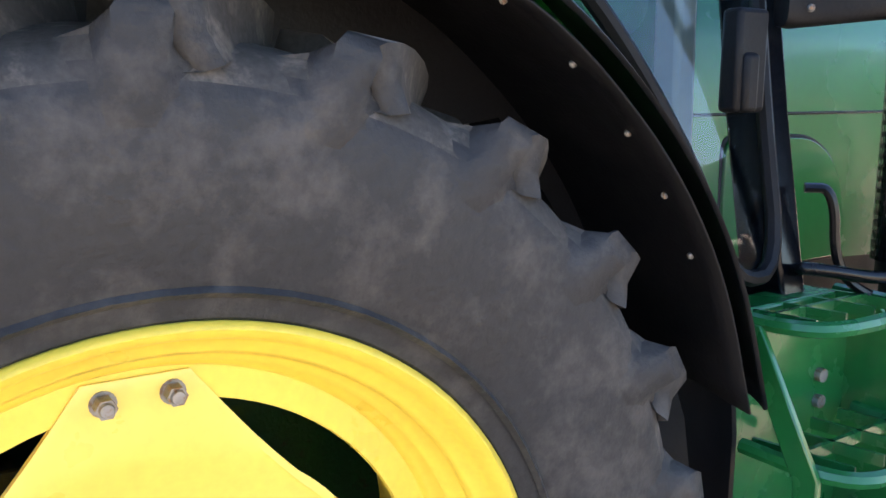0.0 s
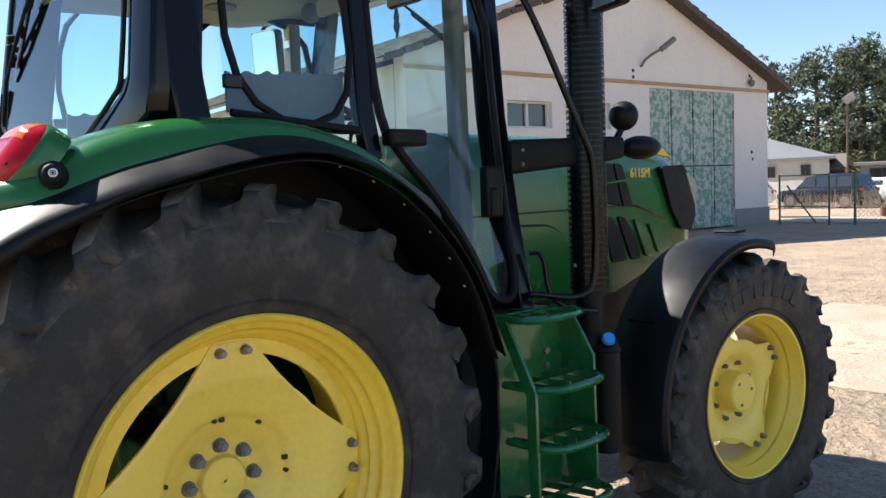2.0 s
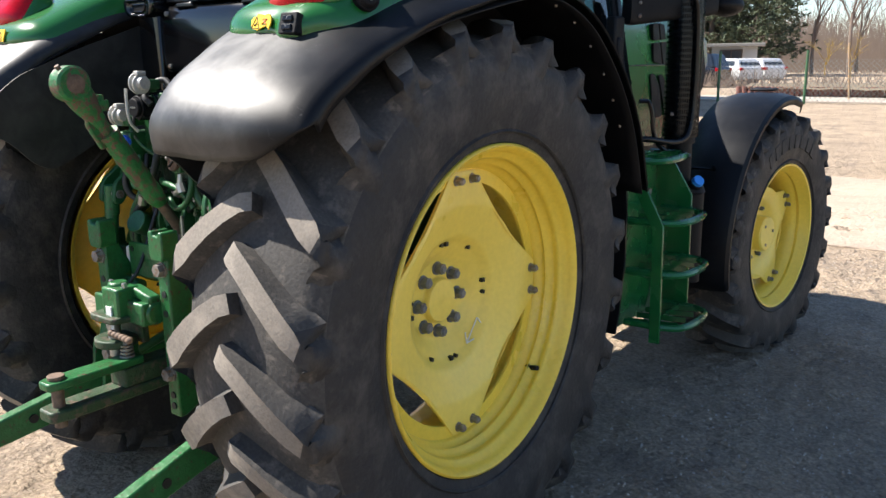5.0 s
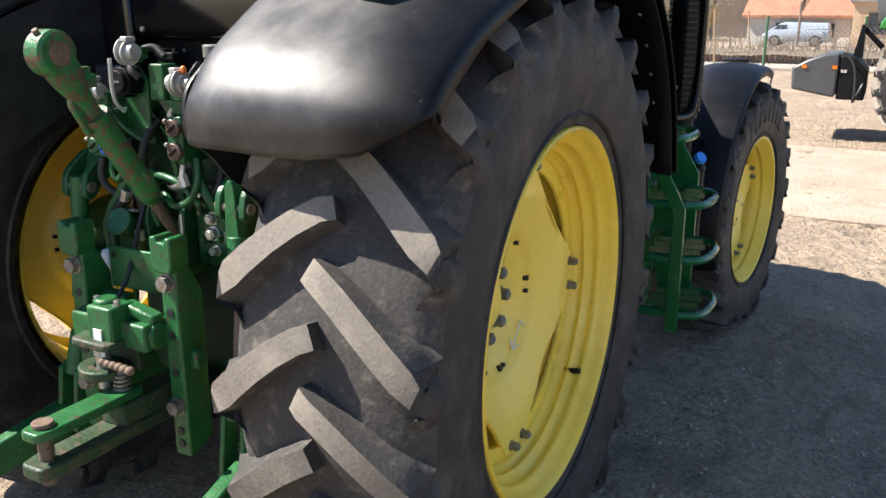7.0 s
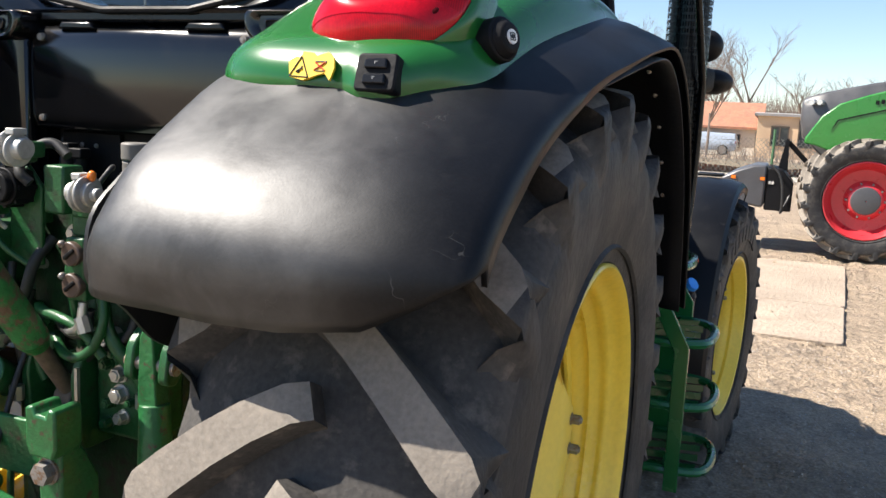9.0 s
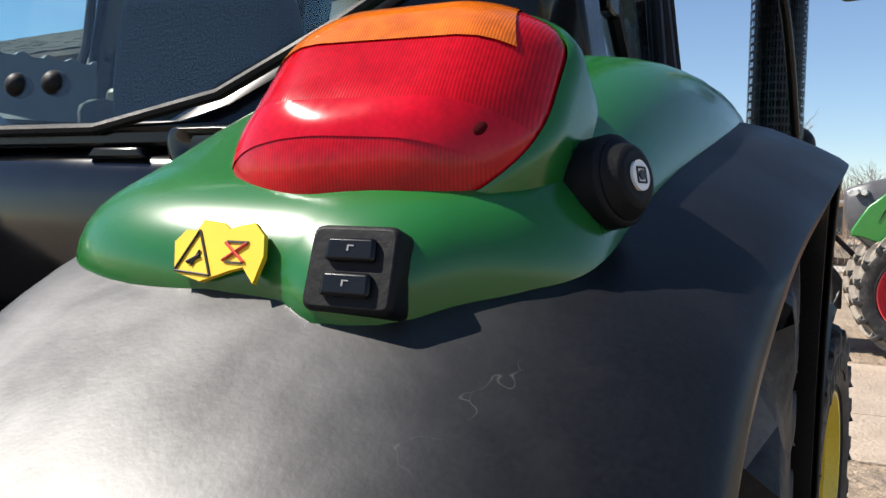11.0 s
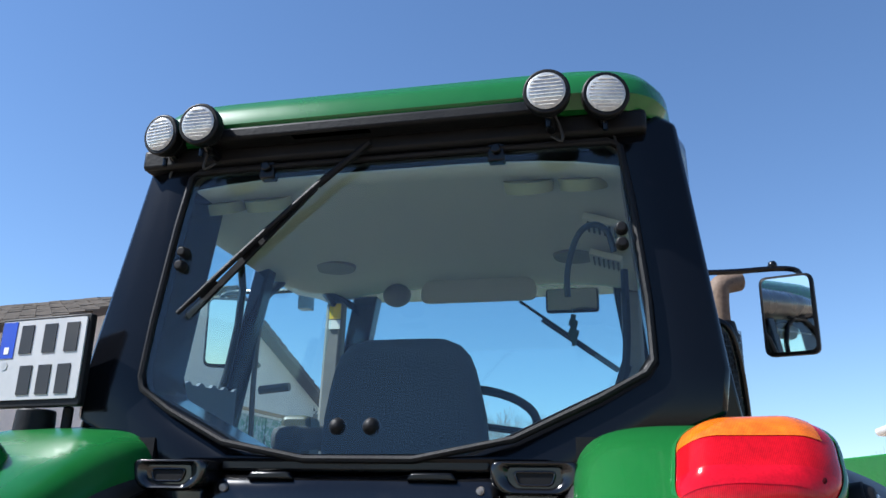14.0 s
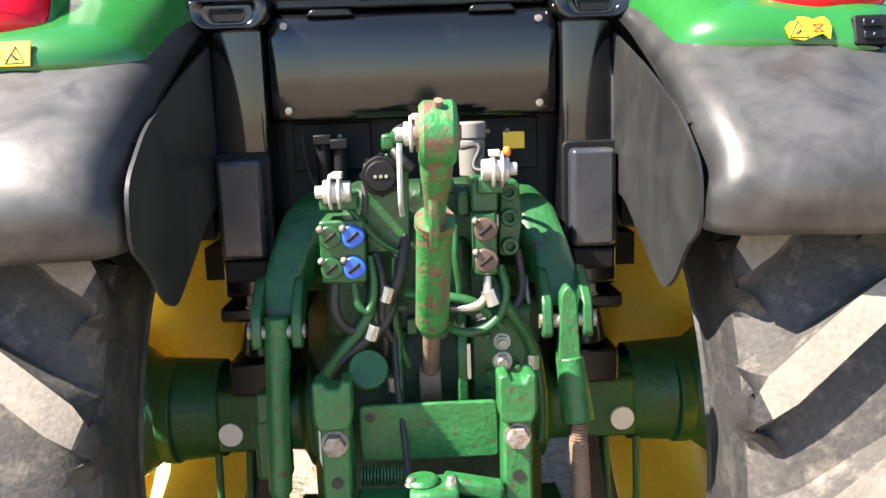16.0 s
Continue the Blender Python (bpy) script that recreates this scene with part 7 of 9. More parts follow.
        for z in (0.937, 0.61):
            bm = bmesh.new()
            cyl(bm, (x, -0.585, z), (x, -0.592, z), 0.024, seg=22)
            cyl(bm, (x, -0.590, z), (x, -0.610, z), 0.0205, 0.0195, seg=6)
            part("rail_bolt", bm, BOLT, rail, "large steel bolt head")
        for z in (0.86, 0.80, 0.70, 0.54, 0.505):
            bm = bmesh.new()
            cyl(bm, (x, -0.575, z), (x, -0.5895, z), 0.011, seg=14)
            part("rail_hole", bm, INK, rail)
        bm = bmesh.new()
        box(bm, (x * 0.98, -0.545, 0.73), (0.10, 0.03, 0.05))
        part("rail_lug", bm, GREEN_WORN, rail, bevel=0.008)
    bm = bmesh.new()
    prism(bm, rounded([(-0.125, 0.865), (0.135, 0.865), (0.135, 0.975), (-0.125, 0.975)], 0.012), "y", -0.512, -0.500)
    plate = part("cross_plate", bm, GREEN_WORN, tractor, "flat green plate between the hitch rails", bevel=0.003)
    bm = bmesh.new()
    cyl(bm, (-0.105, -0.505, 0.952), (-0.105, -0.5135, 0.952), 0.009, seg=16)
    part("plate_hole", bm, INK, plate)
    bm = bmesh.new()
    for k in range(14):
        x = -0.125 + 0.0062 * k
        cyl(bm, (x, -0.53, 0.845), (x + 0.0032, -0.53, 0.845), 0.018, seg=16)
    part("coil_spring", bm, GREEN_CAST, tractor, "coiled green spring")
    bm = bmesh.new()
    box(bm, (0.0, -0.60, 0.80), (0.26, 0.09, 0.07))
    box(bm, (0.01, -0.635, 0.825), (0.085, 0.08, 0.10))
    cyl(bm, (-0.01, -0.63, 0.87), (-0.01, -0.63, 0.885), 0.03, seg=20)
    cyl(bm, (-0.14, -0.60, 0.80), (0.14, -0.60, 0.80), 0.035, seg=18)
    box(bm, (0.08, -0.60, 0.85), (0.11, 0.04, 0.03), (0, 12, 0))
    head = part("hitch_head", bm, GREEN_WORN, tractor, "green cast hitch head", bevel=0.008)
    bm = bmesh.new()
    box(bm, (0.005, -0.677, 0.79), (0.028, 0.004, 0.055))
    box(bm, (0.005, -0.677, 0.755), (0.040, 0.004, 0.02))
    part("head_label", bm, SIGN_WHITE, head, "worn white label")
    for x in (-0.03, 0.04):
        bm = bmesh.new()
        hexnut(bm, (x, -0.64, 0.875), (0, 0, 1), 0.009, 0.014)
        part("head_bolt", bm, STEEL, head)
    bm = bmesh.new()
    prism(bm, [(-0.010 + 0.066 * math.cos(a), -0.655 + 0.062 * math.sin(a)) for a in [2 * math.pi * k / 24 for k in range(24)]], "z", 0.690, 0.716)
    prism(bm, rounded([(-0.075, -0.70), (0.055, -0.70), (0.070, -0.60), (-0.085, -0.60)], 0.02), "z", 0.770, 0.790)
    box(bm, (-0.005, -0.592, 0.74), (0.12, 0.026, 0.10))
    jaw = part("hitch_jaw", bm, DRAWBAR, tractor, "open hitch jaw with a steel pin", bevel=0.005)
    bm = bmesh.new()
    cyl(bm, (0.0, -0.665, 0.66), (0.0, -0.665, 0.76), 0.018, seg=16)
    part("jaw_pin", bm, STEEL, jaw)
    bm = bmesh.new()
    for k in range(6):
        ball(bm, (0.03 + 0.018 * k, -0.69, 0.742 - 0.001 * k), (0.013, 0.012, 0.011), 10, 6)
    part("pin_chain", bm, RUST, jaw, "short rusty chain")
    # drawbar: a long lower bar and a shorter upper strap joined by a pin
    bm = bmesh.new()
    prism(bm, rounded([(0.018, -0.93), (0.088, -0.93), (0.100, -0.88), (0.100, -0.30), (0.006, -0.30), (0.006, -0.88)], 0.014), "z", 0.548, 0.582)
    part("drawbar", bm, DRAWBAR, tractor, "worn green drawbar with a bare steel end", bevel=0.006)
    bm = bmesh.new()
    prism(bm, rounded([(0.024, -0.925), (0.080, -0.925), (0.090, -0.89), (0.086, -0.62), (0.016, -0.62), (0.014, -0.89)], 0.014), "z", 0.640, 0.664)
    part("drawbar_strap", bm, GREEN_WORN, tractor, "green upper drawbar strap", bevel=0.005)
    bm = bmesh.new()
    prism(bm, rounded([(0.012, -0.70), (0.094, -0.70), (0.094, -0.42), (0.012, -0.42)], 0.01), "z", 0.582, 0.640)
    part("drawbar_spacer", bm, DRAWBAR, tractor, bevel=0.005)
    bm = bmesh.new()
    cyl(bm, (0.052, -0.885, 0.52), (0.052, -0.885, 0.672), 0.0175, seg=18)
    cyl(bm, (0.052, -0.885, 0.664), (0.052, -0.885, 0.676), 0.024, seg=18)
    part("drawbar_pin", bm, RUST, tractor, "rusty drawbar pin", bevel=0.002)
    bm = bmesh.new()
    for k in range(4):
        cyl(bm, (0.052, -0.66, 0.664 + 0.011 * k), (0.052, -0.66, 0.671 + 0.011 * k), 0.022 - 0.001 * k, seg=16)
    cyl(bm, (0.052, -0.66, 0.66), (0.052, -0.66, 0.715), 0.012, seg=12)
    part("strap_bolt", bm, BOLT, tractor, "spring-washered bolt on the drawbar strap")
    bm = bmesh.new()
    tube(bm, [(-0.13, -0.55, 0.585), (0.15, -0.55, 0.585)], 0.02, 12)
    part("cross_tube", bm, GREEN_CAST, tractor)
    bm = bmesh.new()
    prism(bm, [(0.10, 0.665), (0.15, 0.665), (0.15, 0.765), (0.10, 0.765)], "y", -0.525, -0.521)
    part("data_label", bm, CAB_GREY, tractor, "small worn data label")

    # left casing with round cap
    bm = bmesh.new()
    cyl(bm, (-0.115, -0.42, 1.00), (-0.105, -0.49, 1.04), 0.030, 0.038, seg=24)
    part("green_cup", bm, GREEN_CAST, tractor, "round green cup", bevel=0.003)
    bm = bmesh.new()
    cyl(bm, (-0.085, -0.34, 1.08), (-0.085, -0.37, 1.08), 0.055, seg=28)
    cyl(bm, (-0.085, -0.365, 1.08), (-0.085, -0.38, 1.08), 0.033, seg=24)
    part("pto_cover", bm, GREEN_CAST, tractor, "round green cover", bevel=0.004)
    bm = bmesh.new()
    box(bm, (-0.19, -0.45, 0.89), (0.04, 0.05, 0.11))
    part("white_bottle", bm, SIGN_WHITE, tractor, "dirty white bottle", bevel=0.012)
    bm = bmesh.new()
    prism(bm, [(-0.34, 0.80), (-0.27, 0.80), (-0.27, 0.93), (-0.34, 0.93)], "y", -0.44, -0.40)
    part("side_casting", bm, GREEN_CAST, tractor, bevel=0.01)
    bm = bmesh.new()
    box(bm, (-0.315, -0.43, 0.955), (0.03, 0.04, 0.06))
    part("side_lug", bm, GREEN_CAST, tractor, bevel=0.005)

    # valve stack on the right of the top link
    bm = bmesh.new()
    box(bm, (0.155, -0.36, 1.03), (0.13, 0.10, 0.20))
    stack = part("valve_block", bm, GREEN_CAST, tractor, "green hydraulic valve block with bolts", bevel=0.01)
    for x, z, r in ((0.125, 1.075, 0.010), (0.155, 1.06, 0.014), (0.155, 1.02, 0.016), (0.13, 1.0, 0.010), (0.16, 0.975, 0.012), (0.125, 0.96, 0.010), (0.145, 1.10, 0.009), (0.185, 1.01, 0.008)):
        bm = bmesh.new()
        hexnut(bm, (x, -0.41, z), (0, -1, 0), r, 0.022)
        part("valve_bolt", bm, STEEL if r > 0.011 else GREEN_CAST, stack)

    # remote couplers
    def coupler_block(x0, x1, z0, z1, cols, rows, mats, name, lab):
        bm = bmesh.new()
        prism(bm, rounded([(x0, z0), (x1, z0), (x1, z1), (x0, z1)], 0.008), "y", -0.485, -0.36)
        blk = part(name, bm, GREEN_CAST, tractor, lab, bevel=0.004)
        for i in range(cols):
            for j in range(rows):
                cx = x0 + (x1 - x0) * (i + 0.5) / cols
                cz = z1 - (z1 - z0) * (j + 0.5) / rows
                mt = mats[(i + j * cols) % len(mats)]
                bm = bmesh.new()
                r = min((x1 - x0) / cols, (z1 - z0) / rows) * 0.5
                pts = [(cx + r * math.cos(a) * (1 + 0.06 * math.cos(3 * a)), cz + r * math.sin(a) * (1 + 0.06 * math.cos(3 * a))) for a in [2 * math.pi * k / 26 for k in range(26)]]
                prism(bm, pts, "y", -0.497, -0.48)
                cap = part("dust_cap", bm, mt, blk, "coloured coupler dust cap", bevel=0.003)
                bm = bmesh.new()
                box(bm, (cx, -0.498, cz), (r * 1.3, 0.008, 0.007), (0, -38, 0))
                part("cap_rib", bm, BLACK_MATT, cap, bevel=0.002)
                bm = bmesh.new()
                ball(bm, (cx - r * 0.85, -0.496, cz + r * 0.75), (0.007, 0.008, 0.007), 10, 6)
                part("cap_screw", bm, BOLT, cap)
        return blk
    coupler_block(-0.183, -0.100, 1.205, 1.322, 2, 2, [GREEN_CAST, BLUE_CAP], "remote_coupler_block", "green coupler block with green and blue caps")
    coupler_block(0.100, 0.144, 1.210, 1.325, 1, 2, [BROWN_CAP], "remote_coupler_block", "green coupler block with brown caps")
    bm = bmesh.new()
    prism(bm, rounded([(0.100, 1.325), (0.148, 1.325), (0.150, 1.385), (0.10, 1.39)], 0.008), "y", -0.47, -0.37)
    part("valve_top", bm, GREEN_CAST, tractor, bevel=0.004)
    bm = bmesh.new()
    prism(bm, rounded([(0.150, 1.235), (0.186, 1.235), (0.198, 1.30), (0.192, 1.38), (0.158, 1.38)], 0.012), "y", -0.43, -0.38)
    for z in (1.255, 1.31, 1.358):
        ring_block(bm, (0.172, -0.435, z), 0.017, 0.008, 0.012, "y")
    part("valve_casting", bm, GREEN_CAST, tractor, "green casting with round ports", bevel=0.003)
    bm = bmesh.new()
    prism(bm, [(-0.10, 1.25), (-0.02, 1.25), (-0.015, 1.40), (-0.05, 1.44), (-0.10, 1.42)], "y", -0.43, -0.42)
    part("connector_plate", bm, GREEN_CAST, tractor, "green plate carrying the trailer socket", bevel=0.003)
    bm = bmesh.new()
    cyl(bm, (-0.065, -0.42, 1.400), (-0.065, -0.475, 1.400), 0.036, seg=28)
    cyl(bm, (-0.065, -0.475, 1.400), (-0.065, -0.488, 1.400), 0.030, 0.028, seg=28)
    sock_ribs = bmesh.new()
    for a in range(8):
        box(sock_ribs, (-0.065 + 0.036 * math.cos(a * 0.785), -0.45, 1.40 + 0.036 * math.sin(a * 0.785)), (0.008, 0.04, 0.008))
    sock = part("trailer_socket", bm, BLACK_MATT, tractor, "round black trailer socket", bevel=0.002)
    part("grip_ribs", sock_ribs, BLACK_MATT, sock)
    for k, x in enumerate((-0.075, -0.065, -0.055)):
        bm = bmesh.new()
        cyl(bm, (x, -0.488, 1.40), (x, -0.490, 1.40), 0.0032, seg=8)
        part("socket_pin", bm, STEEL, sock)
    # aluminium couplings
    for x, z, sx in ((-0.150, 1.375, -1), (0.148, 1.405, 1), (0.0, 1.475, -1)):
        y = -0.485 if abs(x) > 0.1 else -0.50
        bm = bmesh.new()
        cyl(bm, (x - 0.03 * sx, y, z), (x + 0.02 * sx, y, z), 0.019, 0.022, seg=20)
        cyl(bm, (x - 0.012 * sx, y, z - 0.003), (x - 0.006 * sx, y, z - 0.003), 0.030, seg=20)
        cyl(bm, (x + 0.004 * sx, y, z), (x + 0.010 * sx, y, z), 0.033, seg=20)
        cyl(bm, (x + 0.02 * sx, y, z), (x + 0.035 * sx, y, z), 0.012, seg=14)
        box(bm, (x - 0.006 * sx, y, z + 0.03), (0.02, 0.03, 0.012))
        part("brake_coupling", bm, ALU, tractor, "cast aluminium brake coupling", bevel=0.002)
    bm = bmesh.new()
    box(bm, (-0.145, -0.45, 1.355), (0.07, 0.06, 0.03))
    part("coupling_bracket", bm, GREEN_CAST, tractor, bevel=0.004)
    bm = bmesh.new()
    box(bm, (0.135, -0.45, 1.375), (0.05, 0.06, 0.03))
    part("coupling_bracket", bm, GREEN_CAST, tractor, bevel=0.004)
    bm = bmesh.new()
    ball(bm, (0.165, -0.485, 1.437), (0.008, 0.008, 0.01), 10, 6)
    part("orange_tag", bm, BEACON, tractor)
    bm = bmesh.new()
    cyl(bm, (0.110, -0.32, 1.38), (0.112, -0.32, 1.455), 0.024, 0.027, seg=20)
    cyl(bm, (0.112, -0.32, 1.455), (0.112, -0.32, 1.49), 0.029, seg=20)
    part("grey_filler", bm, CAB_GREY, tractor, "grey breather with cap", bevel=0.004)
    bm = bmesh.new()
    for x, z in ((-0.05, 1.46), (-0.03, 1.47)):
        box(bm, (x, -0.44, z), (0.025, 0.05, 0.03))
    box(bm, (0.03, -0.42, 1.40), (0.05, 0.05, 0.09))
    part("top_valve_body", bm, GREEN_CAST, tractor, bevel=0.005)
    # body of castings behind
    bm = bmesh.new()
    box(bm, (0.0, -0.28, 1.22), (0.30, 0.20, 0.30))
    box(bm, (-0.14, -0.34, 1.16), (0.10, 0.10, 0.18))
    box(bm, (0.05, -0.37, 1.20), (0.10, 0.06, 0.14))
    part("hydraulic_manifold", bm, GREEN_GRIME, tractor, "green cast hydraulic manifold", bevel=0.02)
    rng = random.Random(5)
    for k in range(26):
        x, z = rng.uniform(-0.16, 0.17), rng.uniform(1.08, 1.40)
        y = -0.385 - rng.uniform(0, 0.035)
        bm = bmesh.new()
        if k % 3 == 0:
            cyl(bm, (x, y + 0.03, z), (x, y, z), rng.uniform(0.010, 0.018), seg=16)
            cyl(bm, (x, y, z), (x, y - 0.012, z), rng.uniform(0.006, 0.010), seg=8)
        elif k % 3 == 1:
            hexnut(bm, (x, y + 0.01, z), (0, -1, 0), rng.uniform(0.008, 0.013), 0.022)
        else:
            box(bm, (x, y + 0.015, z), (rng.uniform(0.02, 0.05), 0.03, rng.uniform(0.02, 0.045)))
        part("hydraulic_fitting", bm, GREEN_CAST if k % 4 else STEEL, tractor, bevel=0.003 if k % 3 == 2 else 0)
    # hoses and pipes
    def hose(name, pts, r, mt, lab=""):
        bm = bmesh.new()
        tube(bm, pts, r, 10)
        part(name, bm, mt, tractor, lab)
    hose("hydraulic_hose", [(-0.09, -0.44, 1.19), (-0.10, -0.46, 1.13), (-0.16, -0.46, 1.06), (-0.215, -0.44, 0.98), (-0.22, -0.40, 0.84)], 0.013, GREEN_CAST, "green painted hydraulic hose")
    hose("hydraulic_hose", [(-0.05, -0.43, 1.20), (-0.06, -0.45, 1.12), (-0.12, -0.47, 1.08), (-0.19, -0.45, 1.02), (-0.20, -0.42, 0.88)], 0.010, HOSE, "black hydraulic hose")
    hose("hydraulic_hose", [(0.12, -0.42, 1.21), (0.16, -0.45, 1.14), (0.215, -0.42, 1.06), (0.235, -0.40, 0.95), (0.235, -0.38, 0.84)], 0.013, GREEN_CAST, "green painted hydraulic hose")
    hose("hydraulic_hose", [(0.02, -0.44, 1.12), (0.08, -0.47, 1.09), (0.14, -0.47, 1.11), (0.165, -0.46, 1.17), (0.15, -0.45, 1.22)], 0.009, GREEN_CAST)
    hose("hydraulic_hose", [(0.03, -0.44, 1.155), (0.08, -0.46, 1.135), (0.12, -0.455, 1.14), (0.13, -0.46, 1.19)], 0.009, HOSE)
    hose("hydraulic_hose", [(-0.085, -0.44, 1.25), (-0.07, -0.46, 1.20), (-0.08, -0.455, 1.12), (-0.06, -0.44, 1.08)], 0.008, HOSE)
    hose("hydraulic_hose", [(-0.01, -0.46, 1.41), (-0.03, -0.47, 1.43), (-0.05, -0.44, 1.46), (-0.02, -0.40, 1.49), (0.02, -0.40, 1.46)], 0.010, HOSE)
    hose("steel_pipe", [(-0.13, -0.46, 1.345), (-0.11, -0.47, 1.32), (-0.08, -0.46, 1.28), (-0.04, -0.44, 1.25)], 0.006, GREEN_CAST)
    hose("steel_pipe", [(-0.05, -0.43, 1.24), (-0.055, -0.44, 1.16), (-0.05, -0.43, 1.08), (-0.03, -0.42, 1.02)], 0.008, GREEN_CAST)
    hose("steel_pipe", [(0.07, -0.44, 1.30), (0.065, -0.45, 1.24), (0.075, -0.44, 1.17), (0.07, -0.42, 1.08)], 0.007, GREEN_CAST)
    hose("bowden_cable", [(-0.055, -0.43, 1.10), (-0.055, -0.47, 1.02), (-0.040, -0.53, 0.90), (-0.035, -0.58, 0.86), (-0.02, -0.64, 0.80), (-0.015, -0.65, 0.70)], 0.006, HOSE, "black pull cable")
    hose("bowden_cable", [(0.21, -0.36, 1.18), (0.215, -0.40, 1.08), (0.215, -0.42, 0.98), (0.21, -0.42, 0.90)], 0.005, STEEL)
    hose("hydraulic_hose", [(-0.16, -0.47, 1.20), (-0.165, -0.48, 1.15), (-0.145, -0.47, 1.11), (-0.10, -0.45, 1.10)], 0.010, HOSE, "black hydraulic hose")
    hose("hydraulic_hose", [(-0.125, -0.47, 1.20), (-0.12, -0.48, 1.16), (-0.10, -0.475, 1.14), (-0.085, -0.47, 1.19), (-0.095, -0.46, 1.25)], 0.008, GREEN_CAST)
    hose("hydraulic_hose", [(-0.03, -0.43, 1.17), (0.0, -0.445, 1.165), (0.06, -0.46, 1.165), (0.11, -0.46, 1.15), (0.15, -0.45, 1.10)], 0.010, GREEN_CAST)
    hose("hydraulic_hose", [(0.125, -0.47, 1.205), (0.125, -0.475, 1.17), (0.105, -0.47, 1.145), (0.06, -0.45, 1.14)], 0.009, STEEL)
    hose("hydraulic_hose", [(-0.02, -0.40, 1.30), (-0.03, -0.44, 1.26), (-0.04, -0.45, 1.20), (-0.07, -0.45, 1.15), (-0.075, -0.43, 1.05)], 0.011, HOSE)
    hose("hydraulic_hose", [(0.19, -0.40, 1.24), (0.20, -0.42, 1.16), (0.17, -0.43, 1.12), (0.12, -0.43, 1.11), (0.08, -0.42, 1.08)], 0.009, HOSE)
    hose("hydraulic_hose", [(-0.14, -0.42, 1.08), (-0.18, -0.44, 1.04), (-0.185, -0.44, 0.96), (-0.18, -0.43, 0.88)], 0.011, GREEN_CAST)
    for x, y, z, dx in ((-0.07, -0.455, 1.175, 1), (0.135, -0.475, 1.165, -1), (-0.10, -0.465, 1.105, 1), (0.215, -0.42, 1.02, 0), (-0.058, -0.462, 1.0, 0)):
        bm = bmesh.new()
        cyl(bm, (x, y, z - 0.014), (x + 0.01 * dx, y, z + 0.014), 0.014, seg=8)
        part("hose_ferrule", bm, STEEL, tractor, "steel hose ferrule")
    hose("spring_cable", [(-0.10, -0.46, 1.385), (-0.095, -0.47, 1.36), (-0.098, -0.47, 1.335)], 0.006, HOSE)
    hose("loose_cable", [(-0.25, -0.16, 1.48), (-0.24, -0.18, 1.40), (-0.22, -0.20, 1.36)], 0.0025, HOSE)
    hose("loose_cable", [(0.09, -0.36, 1.44), (0.13, -0.40, 1.45), (0.10, -0.42, 1.40), (0.14, -0.44, 1.40)], 0.005, HOSE)
    hose("loose_cable", [(0.20, -0.30, 1.30), (0.23, -0.28, 1.22), (0.21, -0.30, 1.12)], 0.006, HOSE)


build_rear()


# ---- buildings ----
def gable_wall(bm, x0, x1, y, eave, apex_x, apex_z, thick):
    prism(bm, [(x0, -0.3), (x1, -0.3), (x1, eave), (apex_x, apex_z), (x0, eave)], "y", y, y + thick)


